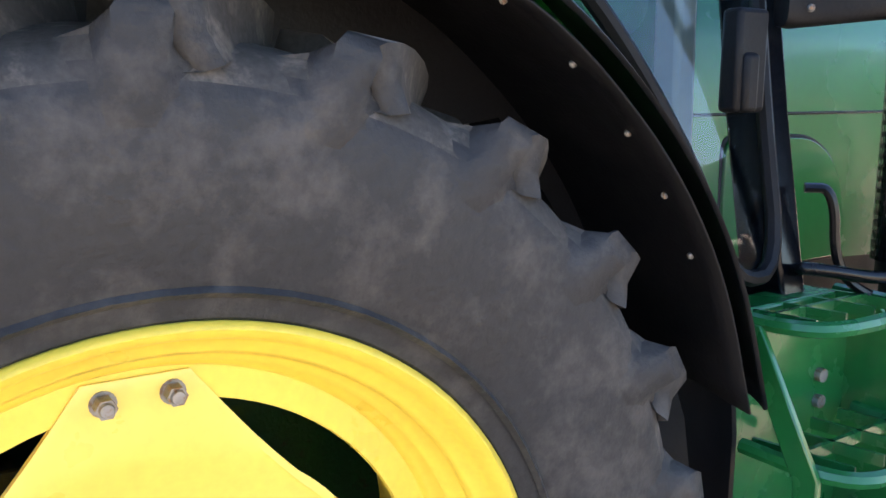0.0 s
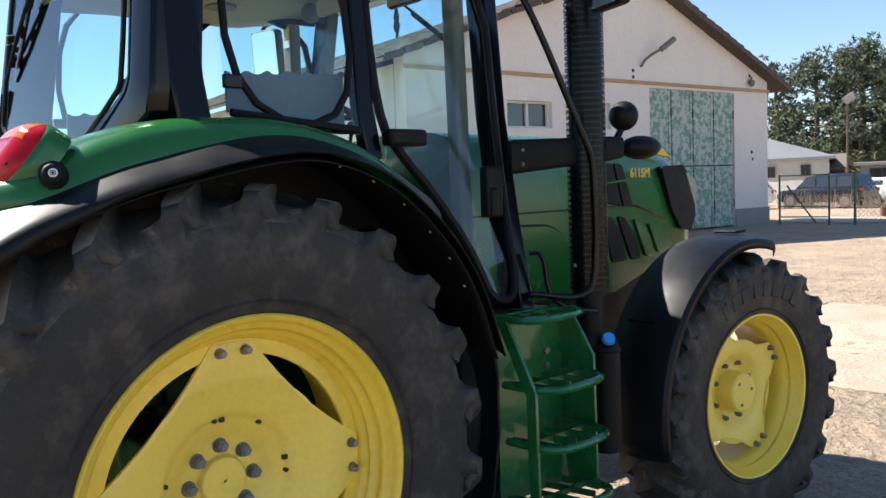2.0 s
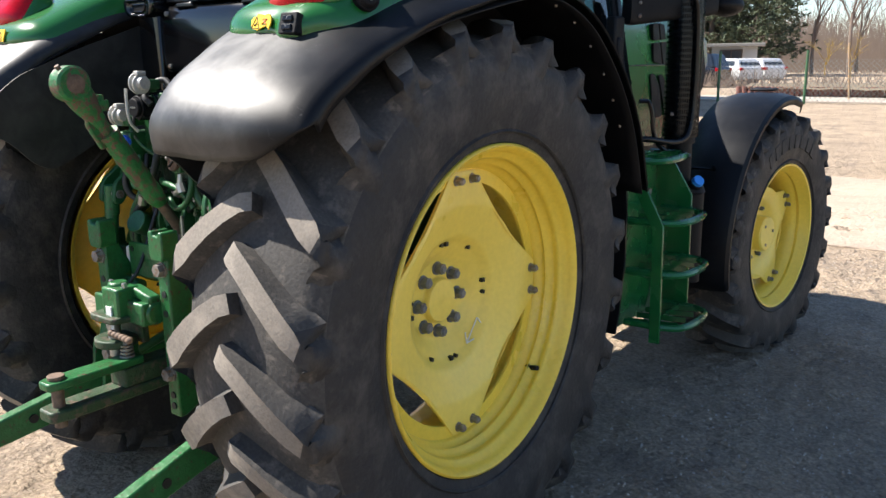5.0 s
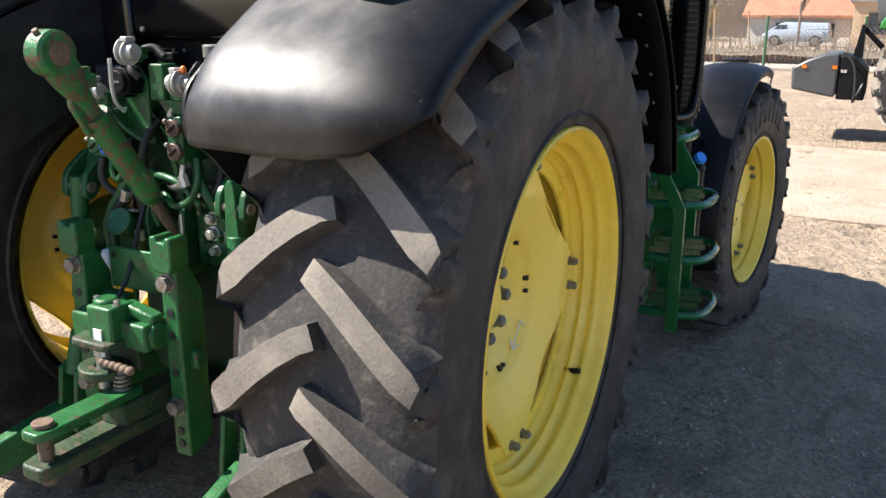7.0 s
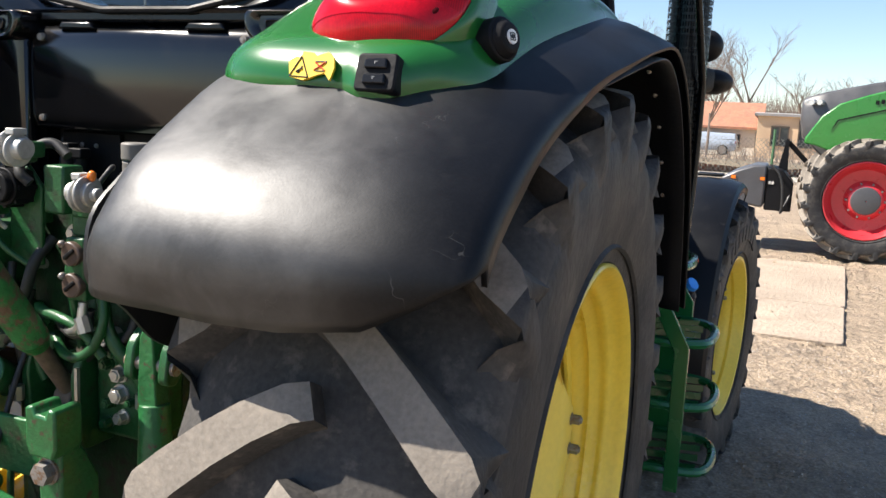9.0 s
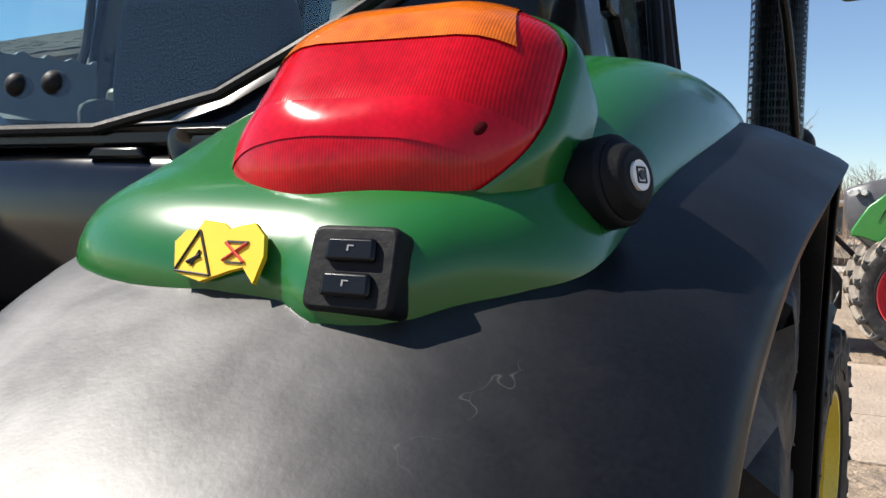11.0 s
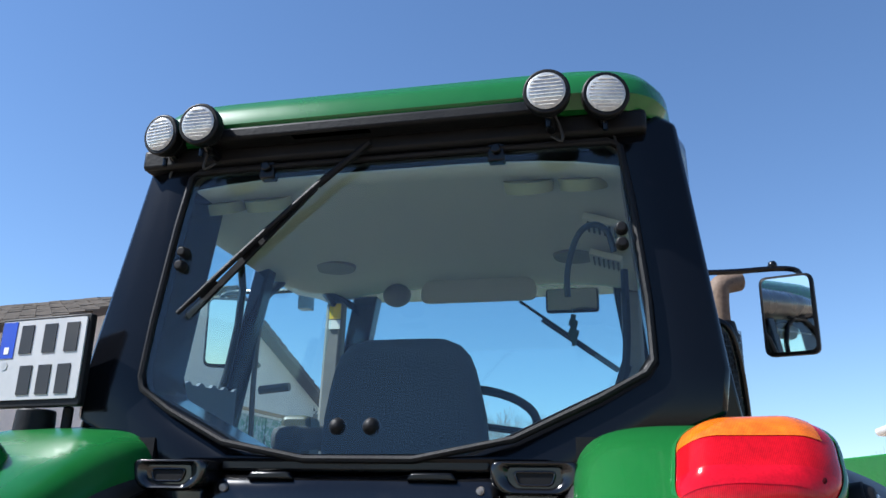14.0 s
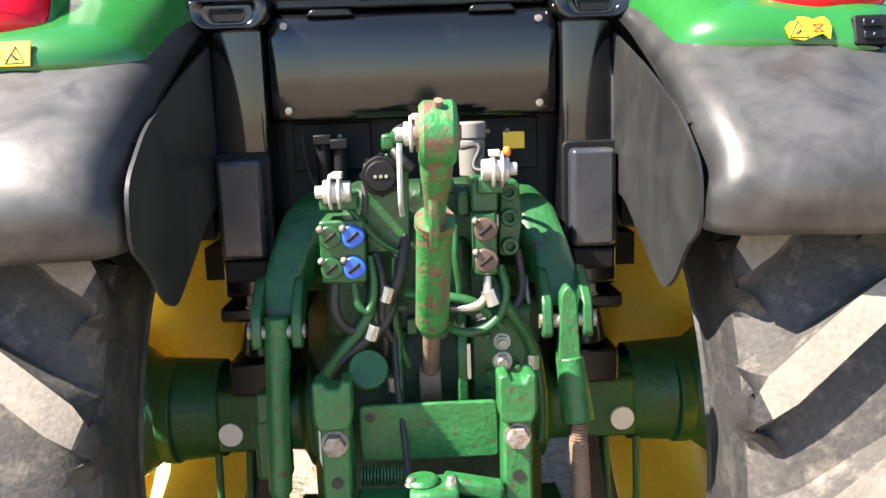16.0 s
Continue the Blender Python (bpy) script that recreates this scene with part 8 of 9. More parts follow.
def build_barn():
    """Gabled barn, built with its gable along x and then turned to face the yard."""
    x0, x1, eave, ax, az, deep = -8.2, 7.58, 5.12, 0.2, 8.2, 30.0
    barn = thing("barn", "pale plastered barn with a gable, tiled roof and green doors", "barn", at=(-11.945, 20.71, 0), turn=math.degrees(math.atan2(0.992, 0.125)))
    def top_at(x):
        return eave + (az - eave) * (1 - abs(x - ax) / (x1 - ax if x > ax else ax - x0))
    door = (1.10, 5.58, 4.65)
    wins = [(-4.85, -3.15, 3.30, 4.06), (-2.45, -0.70, 3.30, 4.10)]
    bm = bmesh.new()
    def strip(a, b, lo, hi=None):
        pts = [(a, lo), (b, lo), (b, top_at(b))] + ([(ax, az)] if a < ax < b else []) + [(a, top_at(a))] if hi is None else [(a, lo), (b, lo), (b, hi), (a, hi)]
        prism(bm, pts, "y", 0.0, 0.5)
    strip(x0, wins[0][0], -0.3)
    for a, b, lo, hi in wins:
        strip(a, b, -0.3, lo)
        strip(a, b, hi)
    strip(wins[0][1], wins[1][0], -0.3)
    strip(wins[1][1], door[0], -0.3)
    strip(door[0], door[1], door[2])
    strip(door[1], x1, -0.3)
    bmesh.ops.remove_doubles(bm, verts=bm.verts, dist=0.001)
    part("gable_wall", bm, PLASTER, barn, smooth=0)
    bm = bmesh.new()
    box(bm, ((x0 + x1) / 2, deep / 2 + 0.3, eave / 2 - 0.2), (x1 - x0 - 0.02, deep - 0.5, eave))
    part("barn_body", bm, PLASTER, barn, smooth=0)
    for a, b in ((door[1], x1 + 0.03), (x0, door[0])):
        bm = bmesh.new()
        box(bm, ((a + b) / 2, -0.027, 0.15), (b - a, 0.046, 0.9))
        part("plinth", bm, PLINTH, barn, smooth=0)
    bm = bmesh.new()
    box(bm, ((x0 + x1) / 2, -0.04, 4.79), (x1 - x0 + 0.1, 0.07, 0.10))
    part("ochre_band", bm, OCHRE, barn, "ochre cornice band")
    dw = (door[1] - door[0]) / 4
    for i in range(4):
        a = door[0] + dw * i
        for lo, hi in ((0.04, 2.12), (2.16, door[2])):
            bm = bmesh.new()
            box(bm, (a + dw / 2, 0.09, (lo + hi) / 2), (dw - 0.05, 0.06, hi - lo))
            leaf = part("barn_door", bm, DOOR_GREEN, barn, "tall door leaf with peeling green paint", smooth=0)
            for z in (lo + 0.08, hi - 0.08):
                bm = bmesh.new()
                box(bm, (a + dw / 2, 0.052, z), (dw - 0.06, 0.03, 0.13))
                part("door_rail", bm, DOOR_GREEN, leaf, smooth=0)
            for x in (a + 0.09, a + dw - 0.09):
                bm = bmesh.new()
                box(bm, (x, 0.055, (lo + hi) / 2), (0.11, 0.025, hi - lo - 0.3))
                part("door_stile", bm, DOOR_GREEN, leaf, smooth=0)
        for z in (0.8, 3.9):
            bm = bmesh.new()
            box(bm, (a + dw - 0.01, 0.04, z), (0.05, 0.03, 0.30))
            part("door_strap", bm, INK, barn)
    for a, b, lo, hi in wins:
        bm = bmesh.new()
        box(bm, ((a + b) / 2, 0.22, (lo + hi) / 2), (b - a, 0.03, hi - lo))
        win = part("window", bm, WINDOW_DARK, barn, "dark window with pale frame", smooth=0)
        for k in range(3):
            bm = bmesh.new()
            box(bm, (a + 0.05 + (b - a - 0.1) * k / 2, 0.17, (lo + hi) / 2), (0.09, 0.07, hi - lo))
            part("window_frame", bm, WINDOW_FRAME, win, smooth=0)
        for z in (lo + 0.03, hi - 0.03):
            bm = bmesh.new()
            box(bm, ((a + b) / 2, 0.165, z), (b - a, 0.07, 0.07))
            part("window_rail", bm, WINDOW_FRAME, win, smooth=0)
    # roof slopes: thick slabs with rows of tiles on top
    rng = random.Random(3)
    for sgn in (1, -1):
        xe = x1 + 0.75 if sgn > 0 else x0 - 0.9
        k = (az - eave) / ((x1 - ax) if sgn > 0 else (ax - x0))
        ze = az - k * abs(xe - ax)
        bm = bmesh.new()
        prism(bm, [(xe, ze), (xe, ze + 0.10), (ax, az + 0.12), (ax, az + 0.02)], "y", -0.45, deep)
        part("barn_roof", bm, WOOD_DARK, barn, "dark timber roof boarding", smooth=0)
        bm = bmesh.new()
        rows, cols = 20, 60
        for r in range(rows):
            for c in range(cols):
                ya, yb = -0.5 + (deep + 0.5) * c / cols, -0.5 + (deep + 0.5) * (c + 0.97) / cols
                t0, t1 = r / rows, (r + 1.06) / rows
                lift = rng.uniform(0, 0.035)
                top = [(xe + (ax - xe) * t, y, ze + (az + 0.02 - ze) * t + 0.17 - 0.05 * h + lift) for t, y, h in ((t0, ya, 0), (t0, yb, 0), (t1, yb, 1), (t1, ya, 1))]
                va = [bm.verts.new(p) for p in top]
                vb = [bm.verts.new((p[0], p[1], p[2] - 0.04)) for p in top]
                bm.faces.new(va)
                for q in range(4):
                    bm.faces.new((va[q], vb[q], vb[(q + 1) % 4], va[(q + 1) % 4]))
        tiles = part("roof_tiles", bm, ROOF_TILE, barn, "weathered grey-brown roof tiles", smooth=0)
        tiles["kind"] = "stuff"
        for q in range(16):
            t = (q + 0.5) / 16
            bm = bmesh.new()
            box(bm, (xe + (ax - xe) * t, -0.47, ze + (az - ze) * t + 0.05 + rng.uniform(-0.02, 0.02)), (0.52, 0.07, 0.14 + rng.uniform(0, 0.05)), (0, sgn * math.degrees(math.atan(k)) + rng.uniform(-3, 3), 0))
            part("verge_board", bm, WOOD_DARK, barn, smooth=0)
    # lamp bracket and wall marks
    bm = bmesh.new()
    tube(bm, [(0.70, -0.03, 5.28), (0.72, -0.2, 5.52), (1.25, -0.5, 5.85)], 0.045, 8)
    cyl(bm, (1.15, -0.45, 5.78), (1.60, -0.62, 6.12), 0.09, seg=10)
    part("wall_lamp", bm, CAB_GREY, barn, "old wall lamp on a bent arm")
    for x, z in ((0.35, 5.15), (0.35, 4.95), (6.6, 2.6), (6.65, 2.35), (6.5, 5.3), (6.7, 5.0)):
        bm = bmesh.new()
        cyl(bm, (x, -0.01, z), (x, 0.02, z), 0.06, seg=10)
        part("wall_hole", bm, INK, barn)
    bm = bmesh.new()
    tube(bm, [(6.45, -0.10, 4.9), (6.45, -0.12, 5.25)], 0.04, 6)
    box(bm, (6.45, -0.12, 5.05), (0.2, 0.13, 0.16))
    part("cable_bracket", bm, CAB_GREY, barn)
    bm = bmesh.new()
    tube(bm, [(x1 + 0.5, 0.3, 4.75), (x1 + 0.10, 0.2, 4.5), (x1 + 0.1, 0.2, 3.6)], 0.05, 8)
    part("downpipe", bm, CAB_GREY, barn)


build_barn()


def build_house(name, label, x0, x1, y0, y1, eave, ridge, wall_mat, roof_mat, windows, hip=0.0, over=0.4, ridge_axis="x"):
    h = thing(name, label, "house")
    bm = bmesh.new()
    box(bm, ((x0 + x1) / 2, (y0 + y1) / 2, eave / 2 - 0.1), (x1 - x0, y1 - y0, eave + 0.2))
    part("wall", bm, wall_mat, h, smooth=0)
    bm = bmesh.new()
    a, b, c, d = (x0 - over, y0 - over), (x1 + over, y0 - over), (x1 + over, y1 + over), (x0 - over, y1 + over)
    v = [bm.verts.new((*p, eave - 0.05)) for p in (a, b, c, d)] + [bm.verts.new((*p, eave + 0.12)) for p in (a, b, c, d)]
    if ridge_axis == "x":
        r0, r1 = bm.verts.new((x0 - over + hip, (y0 + y1) / 2, ridge)), bm.verts.new((x1 + over - hip, (y0 + y1) / 2, ridge))
        fs = [(v[4], v[5], r1, r0), (v[6], v[7], r0, r1), (v[5], v[6], r1), (v[7], v[4], r0)]
    else:
        r0, r1 = bm.verts.new(((x0 + x1) / 2, y0 - over + hip, ridge)), bm.verts.new(((x0 + x1) / 2, y1 + over - hip, ridge))
        fs = [(v[5], v[6], r1, r0), (v[7], v[4], r0, r1), (v[4], v[5], r0), (v[6], v[7], r1)]
    for f in fs + [(v[3], v[2], v[1], v[0])] + [(v[i], v[(i + 1) % 4], v[4 + (i + 1) % 4], v[4 + i]) for i in range(4)]:
        bm.faces.new(f)
    part("roof", bm, roof_mat, h, smooth=0)
    for wx, wz, ww, wh in windows:
        bm = bmesh.new()
        box(bm, (wx, y0 + 0.0, wz), (ww, 0.10, wh))
        w = part("window", bm, WINDOW_DARK, h, smooth=0)
        bm = bmesh.new()
        for dx in (-ww / 2, 0, ww / 2):
            box(bm, (wx + dx, y0 - 0.06, wz), (0.08, 0.06, wh))
        for dz in (-wh / 2, wh / 2):
            box(bm, (wx, y0 - 0.06, wz + dz), (ww + 0.08, 0.06, 0.08))
        part("window_frame", bm, WOOD_DARK, w, smooth=0)
    return h


def skew(h, k, y0):
    """Houses stand askew to the yard: their depth runs back to the left."""
    for o in h.children_recursive:
        for v in o.data.vertices:
            v.co.x -= k * (v.co.y - y0)


skew(build_house("bungalow", "low pale house with a grey sheet roof and small windows", -31, -18.3, 52, 60, 2.8, 5.0, WALL_WHITE, ROOF_GREY, [(-22.05, 2.05, 0.55, 0.65), (-19.75, 2.08, 0.55, 0.65)], hip=6.3), 0.39, 52)
skew(build_house("shed", "dark timber shed behind the bungalow", -20.9, -19.3, 57, 59, 2.1, 3.2, WOOD_DARK, ROOF_TILE, [], over=0.3), 0.37, 57)
skew(build_house("gate_lodge", "small white flat lodge with a window", -18.6, -15.4, 58, 61, 2.35, 2.55, WALL_WHITE, CAB_GREY, [(-17.2, 1.6, 1.5, 0.9)], over=0.5), 0.30, 58)
build_house("cottage", "low cottage with a red tile roof beyond the fence", -7.4, -0.7, 62, 70, 1.9, 3.9, WALL_WHITE, ROOF_RED, [(-2.2, 1.0, 0.9, 0.9), (-5.0, 1.0, 0.9, 0.9)])
build_house("orange_house", "faded orange flat-roofed house beyond the fence", -0.6, 3.4, 60, 66, 2.9, 3.15, WALL_ORANGE, PLINTH, [(0.9, 1.5, 1.1, 1.3), (2.6, 1.7, 1.0, 1.8)], over=0.25)


# ---- vehicles in the distance ----
def car_wheel(car, x, y, r, mt=BOLT):
    bm = bmesh.new()
    bmesh.ops.create_cone(bm, cap_ends=True, segments=24, radius1=r, radius2=r, depth=0.22, matrix=pose(x, y, r, 90))
    w = part("tyre", bm, RUBBER, car, bevel=0.03)
    bm = bmesh.new()
    bmesh.ops.create_cone(bm, cap_ends=True, segments=20, radius1=r * 0.68, radius2=r * 0.62, depth=0.236, matrix=pose(x, y, r, 90))
    part("rim", bm, mt, w, bevel=0.01)
    for k in range(5):
        bm = bmesh.new()
        a = 2 * math.pi * k / 5
        box(bm, (x + r * 0.38 * math.cos(a + 0.6), y - 0.117, r + r * 0.38 * math.sin(a + 0.6)), (0.10, 0.012, 0.09))
        part("rim_gap", bm, INK, w)


def build_car(name, label, x, y, turn, mt, length=4.6, width=1.85, height=1.7, kind="suv"):
    """Body lofted along its length; local x runs from tail to nose."""
    car = thing(name, label, "car", at=(x, y, 0), turn=turn)
    L, W, H = length / 2, width / 2, height
    prof = {"suv": [(-L, 0.55, 0.95), (-L + 0.10, 0.35, 1.05), (-L + 0.35, 0.30, 1.08), (0.4, 0.28, 1.05), (1.0, 0.28, 1.02), (L - 0.35, 0.30, 0.95), (L - 0.08, 0.40, 0.82), (L, 0.50, 0.70)],
            "van": [(-L, 0.45, 1.1), (-L + 0.08, 0.32, 1.15), (0.6, 0.28, 1.1), (1.3, 0.28, 1.05), (L - 0.3, 0.32, 0.95), (L, 0.5, 0.75)]}[kind]
    bm = bmesh.new()
    rings = []
    for px, z0, z1 in prof:
        k = 0.90 if abs(px) > L - 0.15 else 1.0
        rings.append([Vector((px, yy * W * k, z0 + (z1 - z0) * zz)) for yy, zz in ((-0.9, 0), (0.9, 0), (1.0, 0.25), (1.0, 0.75), (0.93, 1.0), (-0.93, 1.0), (-1.0, 0.75), (-1.0, 0.25))])
    loft(bm, rings)
    part("body", bm, mt, car, bevel=0.04)
    bm = bmesh.new()
    top = [(-L + 0.12, 1.04), (-L + 0.45, H - 0.03), (0.1, H), (0.55, H - 0.08), (1.25, 1.02)] if kind == "suv" else [(-L + 0.05, 1.1), (-L + 0.12, H - 0.03), (0.7, H), (1.0, H - 0.1), (1.7, 1.0)]
    for sgn, k in ((0, 0),):
        va = [bm.verts.new((px, -W * (0.93 - 0.16 * (pz - 1.0) / (H - 1.0)), pz)) for px, pz in top]
        vb = [bm.verts.new((px, W * (0.93 - 0.16 * (pz - 1.0) / (H - 1.0)), pz)) for px, pz in top]
        bm.faces.new(va)
        bm.faces.new(vb[::-1])
        for i in range(len(top)):
            j = (i + 1) % len(top)
            bm.faces.new((va[i], vb[i], vb[j], va[j]))
    part("cabin", bm, mt, car, bevel=0.05)
    wins = [(-L + 0.50, -L + 1.25), (-L + 1.33, 0.02), (0.10, 0.75)] if kind == "suv" else [(0.5, 1.15)]
    for a, b in wins:
        for s in (-1, 1):
            bm = bmesh.new()
            z0, z1 = 1.10, H - 0.16
            sh = 0.25 if b > 0.5 else 0.0
            k = W * 0.86
            vv = [bm.verts.new((px, s * (W * (0.945 - 0.16 * (pz - 1.0) / (H - 1.0)) + 0.004), pz)) for px, pz in ((a, z0), (b + sh, z0), (b - sh * 0.3, z1), (a + 0.06, z1))]
            bm.faces.new(vv)
            part("side_glass", bm, WINDOW_DARK, car, smooth=0)
    bm = bmesh.new()
    if kind == "suv":
        vv = [bm.verts.new(p) for p in ((-L + 0.15, -W * 0.78, 1.12), (-L + 0.15, W * 0.78, 1.12), (-L + 0.38, W * 0.70, H - 0.14), (-L + 0.38, -W * 0.70, H - 0.14))]
        bm.faces.new(vv)
        part("rear_glass", bm, WINDOW_DARK, car, smooth=0)
    else:
        bm.free()
    for s in (-1, 1):
        bm = bmesh.new()
        box(bm, (-L + 0.03, s * W * 0.82, 0.92), (0.10, 0.22, 0.16))
        part("tail_light", bm, LENS_RED, car, bevel=0.02)
    for px in (-L + 0.85, L - 0.85):
        for s in (-1, 1):
            car_wheel(car, px, s * (W - 0.10), 0.36)
    return car


build_car("suv", "dark estate off-roader parked behind the fence", -15.0, 43.4, 172, CAR_DARK, 4.7, 1.9, 1.78)
build_car("white_hatchback", "white car parked behind the fence", -13.7, 46.3, 150, CAR_WHITE, 4.3, 1.8, 1.5)
build_car("white_estate", "white estate car parked behind the fence", -13.1, 48.6, 150, CAR_WHITE, 4.4, 1.8, 1.5)
build_car("silver_car", "silver car half hidden behind the barn", -19.5, 42.0, 200, CAR_WHITE, 4.3, 1.8, 1.5)
build_car("pale_van", "pale blue panel van beyond the fence", -3.9, 60.0, 178, CAR_VAN, 4.2, 1.8, 1.55, kind="van")


def build_other_tractor():
    """Large green tractor with red wheels, seen from its side, nose to the left."""
    t = thing("big_tractor", "large bright green tractor with red wheels and front weight", "tractor", at=(2.32, 10.3, 0))
    R = 0.80
    for y in (0.0, 1.9):
        bm = tyre_mesh(1, Vector((0, 0, 0)), 0.0, 0.30, 0.50, 0.7, R + 0.01, 19, 0.05, 0.24, 0.1, squash=False, split=(lugs := []))
        m = pose(0, y + 0.28, R - 0.02, 0, 0, -90)
        for b in [bm] + lugs:
            place(b, m)
            for v in b.verts:
                v.co.z = max(v.co.z, 0.004)
        tyre = part("front_tyre", bm, [RUBBER, LUG, LUG], t, "big dusty front tyre")
        for b in lugs:
            part("tread_lug", b, [RUBBER, LUG, LUG], tyre)
        bm = bmesh.new()
        lathe(bm, [(0.24, 0.505), (0.265, 0.515), (0.27, 0.50), (0.22, 0.46), (0.14, 0.44), (0.10, 0.40), (0.09, 0.26), (0.17, 0.22), (0.20, 0.18), (0.20, 0.01)], seg=56)
        rim = part("red_rim", place(bm, m), RED_RIM, t, "red dished rim")
        bm = bmesh.new()
        lathe(bm, [(0.19, 0.185), (0.235, 0.175), (0.24, 0.16), (0.24, 0.01)], seg=32)
        part("hub", place(bm, m), FENDT_GREY, rim)
        for q in range(10):
            bm = bmesh.new()
            a = 2 * math.pi * q / 10
            hexnut(bm, (0.14, 0.225 * math.cos(a), 0.225 * math.sin(a)), (1, 0, 0), 0.016, 0.04)
            part("hub_nut", place(bm, m), BOLT, rim)
    # bonnet
    bm = bmesh.new()
    rings = []
    for x, zb, zt, w in ((-0.88, 1.80, 2.05, 0.30), (-0.83, 1.55, 2.11, 0.36), (-0.55, 1.30, 2.20, 0.40), (0.0, 1.2, 2.33, 0.43), (0.8, 1.2, 2.46, 0.46), (1.9, 1.2, 2.60, 0.48)):
        rings.append([Vector((x, 0.95 + yy * w, zb + (zt - zb) * zz)) for yy, zz in ((-0.9, 0), (0.9, 0), (1, 0.3), (0.97, 0.75), (0.7, 1.0), (-0.7, 1.0), (-0.97, 0.75), (-1, 0.3))])
    loft(bm, rings)
    hood = part("bonnet", bm, FENDT_GREY, t, "grey bonnet with green side panels", bevel=0.03)
    bm = bmesh.new()
    prism(bm, [(-0.81, 1.48), (-0.67, 1.46), (-0.45, 1.38), (1.9, 1.30), (1.9, 2.62), (0.75, 2.48), (0.28, 2.40), (0.22, 2.25), (-0.10, 2.15), (-0.42, 2.03), (-0.62, 1.86), (-0.80, 1.56)], "y", 0.44, 0.49)
    part("green_panel", bm, FENDT_GREEN, hood, "bright green side panel", bevel=0.02)
    bm = bmesh.new()
    prism(bm, [(-0.50, 1.66), (-0.42, 1.80), (0.2, 1.98), (1.9, 2.14), (1.9, 2.155), (0.2, 1.995), (-0.43, 1.815)], "y", 0.43, 0.438)
    part("panel_line", bm, BLACK_MATT, hood)
    for k in range(5):
        bm = bmesh.new()
        box(bm, (0.02 + 0.065 * k, 0.432, 2.06 + 0.014 * k), (0.042, 0.006, 0.055))
        part("name_bar", bm, BLACK_MATT, hood)
    for x in (-0.74, -0.64):
        bm = bmesh.new()
        cyl(bm, (x, 0.60, 2.04), (x - 0.03, 0.53, 2.04), 0.045, 0.038, seg=16)
        part("headlight", bm, LENS_CLEAR, hood)
    bm = bmesh.new()
    box(bm, (-0.82, 0.78, 2.03), (0.08, 0.30, 0.09), (0, -20, 0))
    part("lamp_strip", bm, LENS_CLEAR, hood, bevel=0.02)
    # mudguard, cab and rear beyond the view
    bm = bmesh.new()
    prism(bm, [(0.20, 1.88), (0.75, 1.80), (1.15, 1.58), (1.4, 1.25), (1.35, 1.23), (1.08, 1.54), (0.72, 1.74), (0.20, 1.82)], "y", 0.0, 0.55)
    part("mudguard", bm, BLACK_PLASTIC, t, bevel=0.02)
    bm = bmesh.new()
    prism(bm, [(1.7, 1.0), (4.2, 1.0), (4.2, 3.1), (2.3, 3.1), (1.9, 2.3)], "y", 0.2, 1.7)
    part("cab_body", bm, WINDOW_DARK, t, bevel=0.05)
    bm = bmesh.new()
    box(bm, (1.0, 0.95, 0.95), (3.2, 0.6, 0.6))
    part("chassis", bm, BLACK_MATT, t, bevel=0.05)
    bm = tyre_mesh(1, Vector((0, 0, 0)), 0.0, 0.35, 0.62, 0.9, 1.03, 19, 0.055, 0.24, 0.1, squash=False, split=(lugs := []))
    for b in [bm] + lugs:
        place(b, pose(3.2, 0.25, 1.0, 0, 0, -90))
    tyre = part("rear_tyre", bm, [RUBBER, LUG, LUG], t)
    for b in lugs:
        part("tread_lug", b, [RUBBER, LUG, LUG], tyre)
    # front weight
    bm = bmesh.new()
    prism(bm, [(-1.80, 0.66), (-1.30, 0.57), (-1.235, 0.58), (-1.235, 1.15), (-1.40, 1.15), (-1.63, 1.06), (-1.82, 0.95)], "y", 0.25, 1.65)
    weight = part("front_weight", bm, FENDT_GREY, t, "grey front ballast weight with orange markers", bevel=0.03)
    bm = bmesh.new()
    prism(bm, [(-1.228, 0.54), (-0.88, 0.54), (-0.88, 0.92), (-1.03, 1.10), (-1.228, 1.13)], "y", 0.27, 1.63)
    part("coupling_block", bm, BLACK_MATT, weight, "black block behind the ballast weight", bevel=0.02)
    for x in (-1.66, -1.28):
        bm = bmesh.new()
        box(bm, (x, 0.245, 0.97), (0.06, 0.02, 0.045))
        part("orange_marker", bm, BEACON, weight)
    for x in (-1.185, -1.145):
        bm = bmesh.new()
        box(bm, (x, 0.265, 0.92), (0.028, 0.01, 0.04))
        part("weight_mark", bm, WINDOW_FRAME, weight)
    bm = bmesh.new()
    prism(bm, [(-1.10, 1.08), (-0.97, 1.08), (-0.99, 1.53), (-1.03, 1.53)], "y", 0.85, 1.0)
    tube(bm, [(-1.0, 0.9, 1.48), (-0.74, 0.9, 1.22)], 0.035, 8)
    part("weight_mast", bm, BLACK_MATT, t, "black coupling mast")
    bm = bmesh.new()
    tube(bm, [(-1.18, 0.24, 1.16), (-1.03, 0.2, 1.02), (-0.99, 0.18, 0.60), (-1.02, 0.2, 0.50), (-0.97, 0.22, 0.60), (-0.90, 0.3, 0.80)], 0.018, 8)
    part("hanging_hose", bm, HOSE, t)
    return t


build_other_tractor()


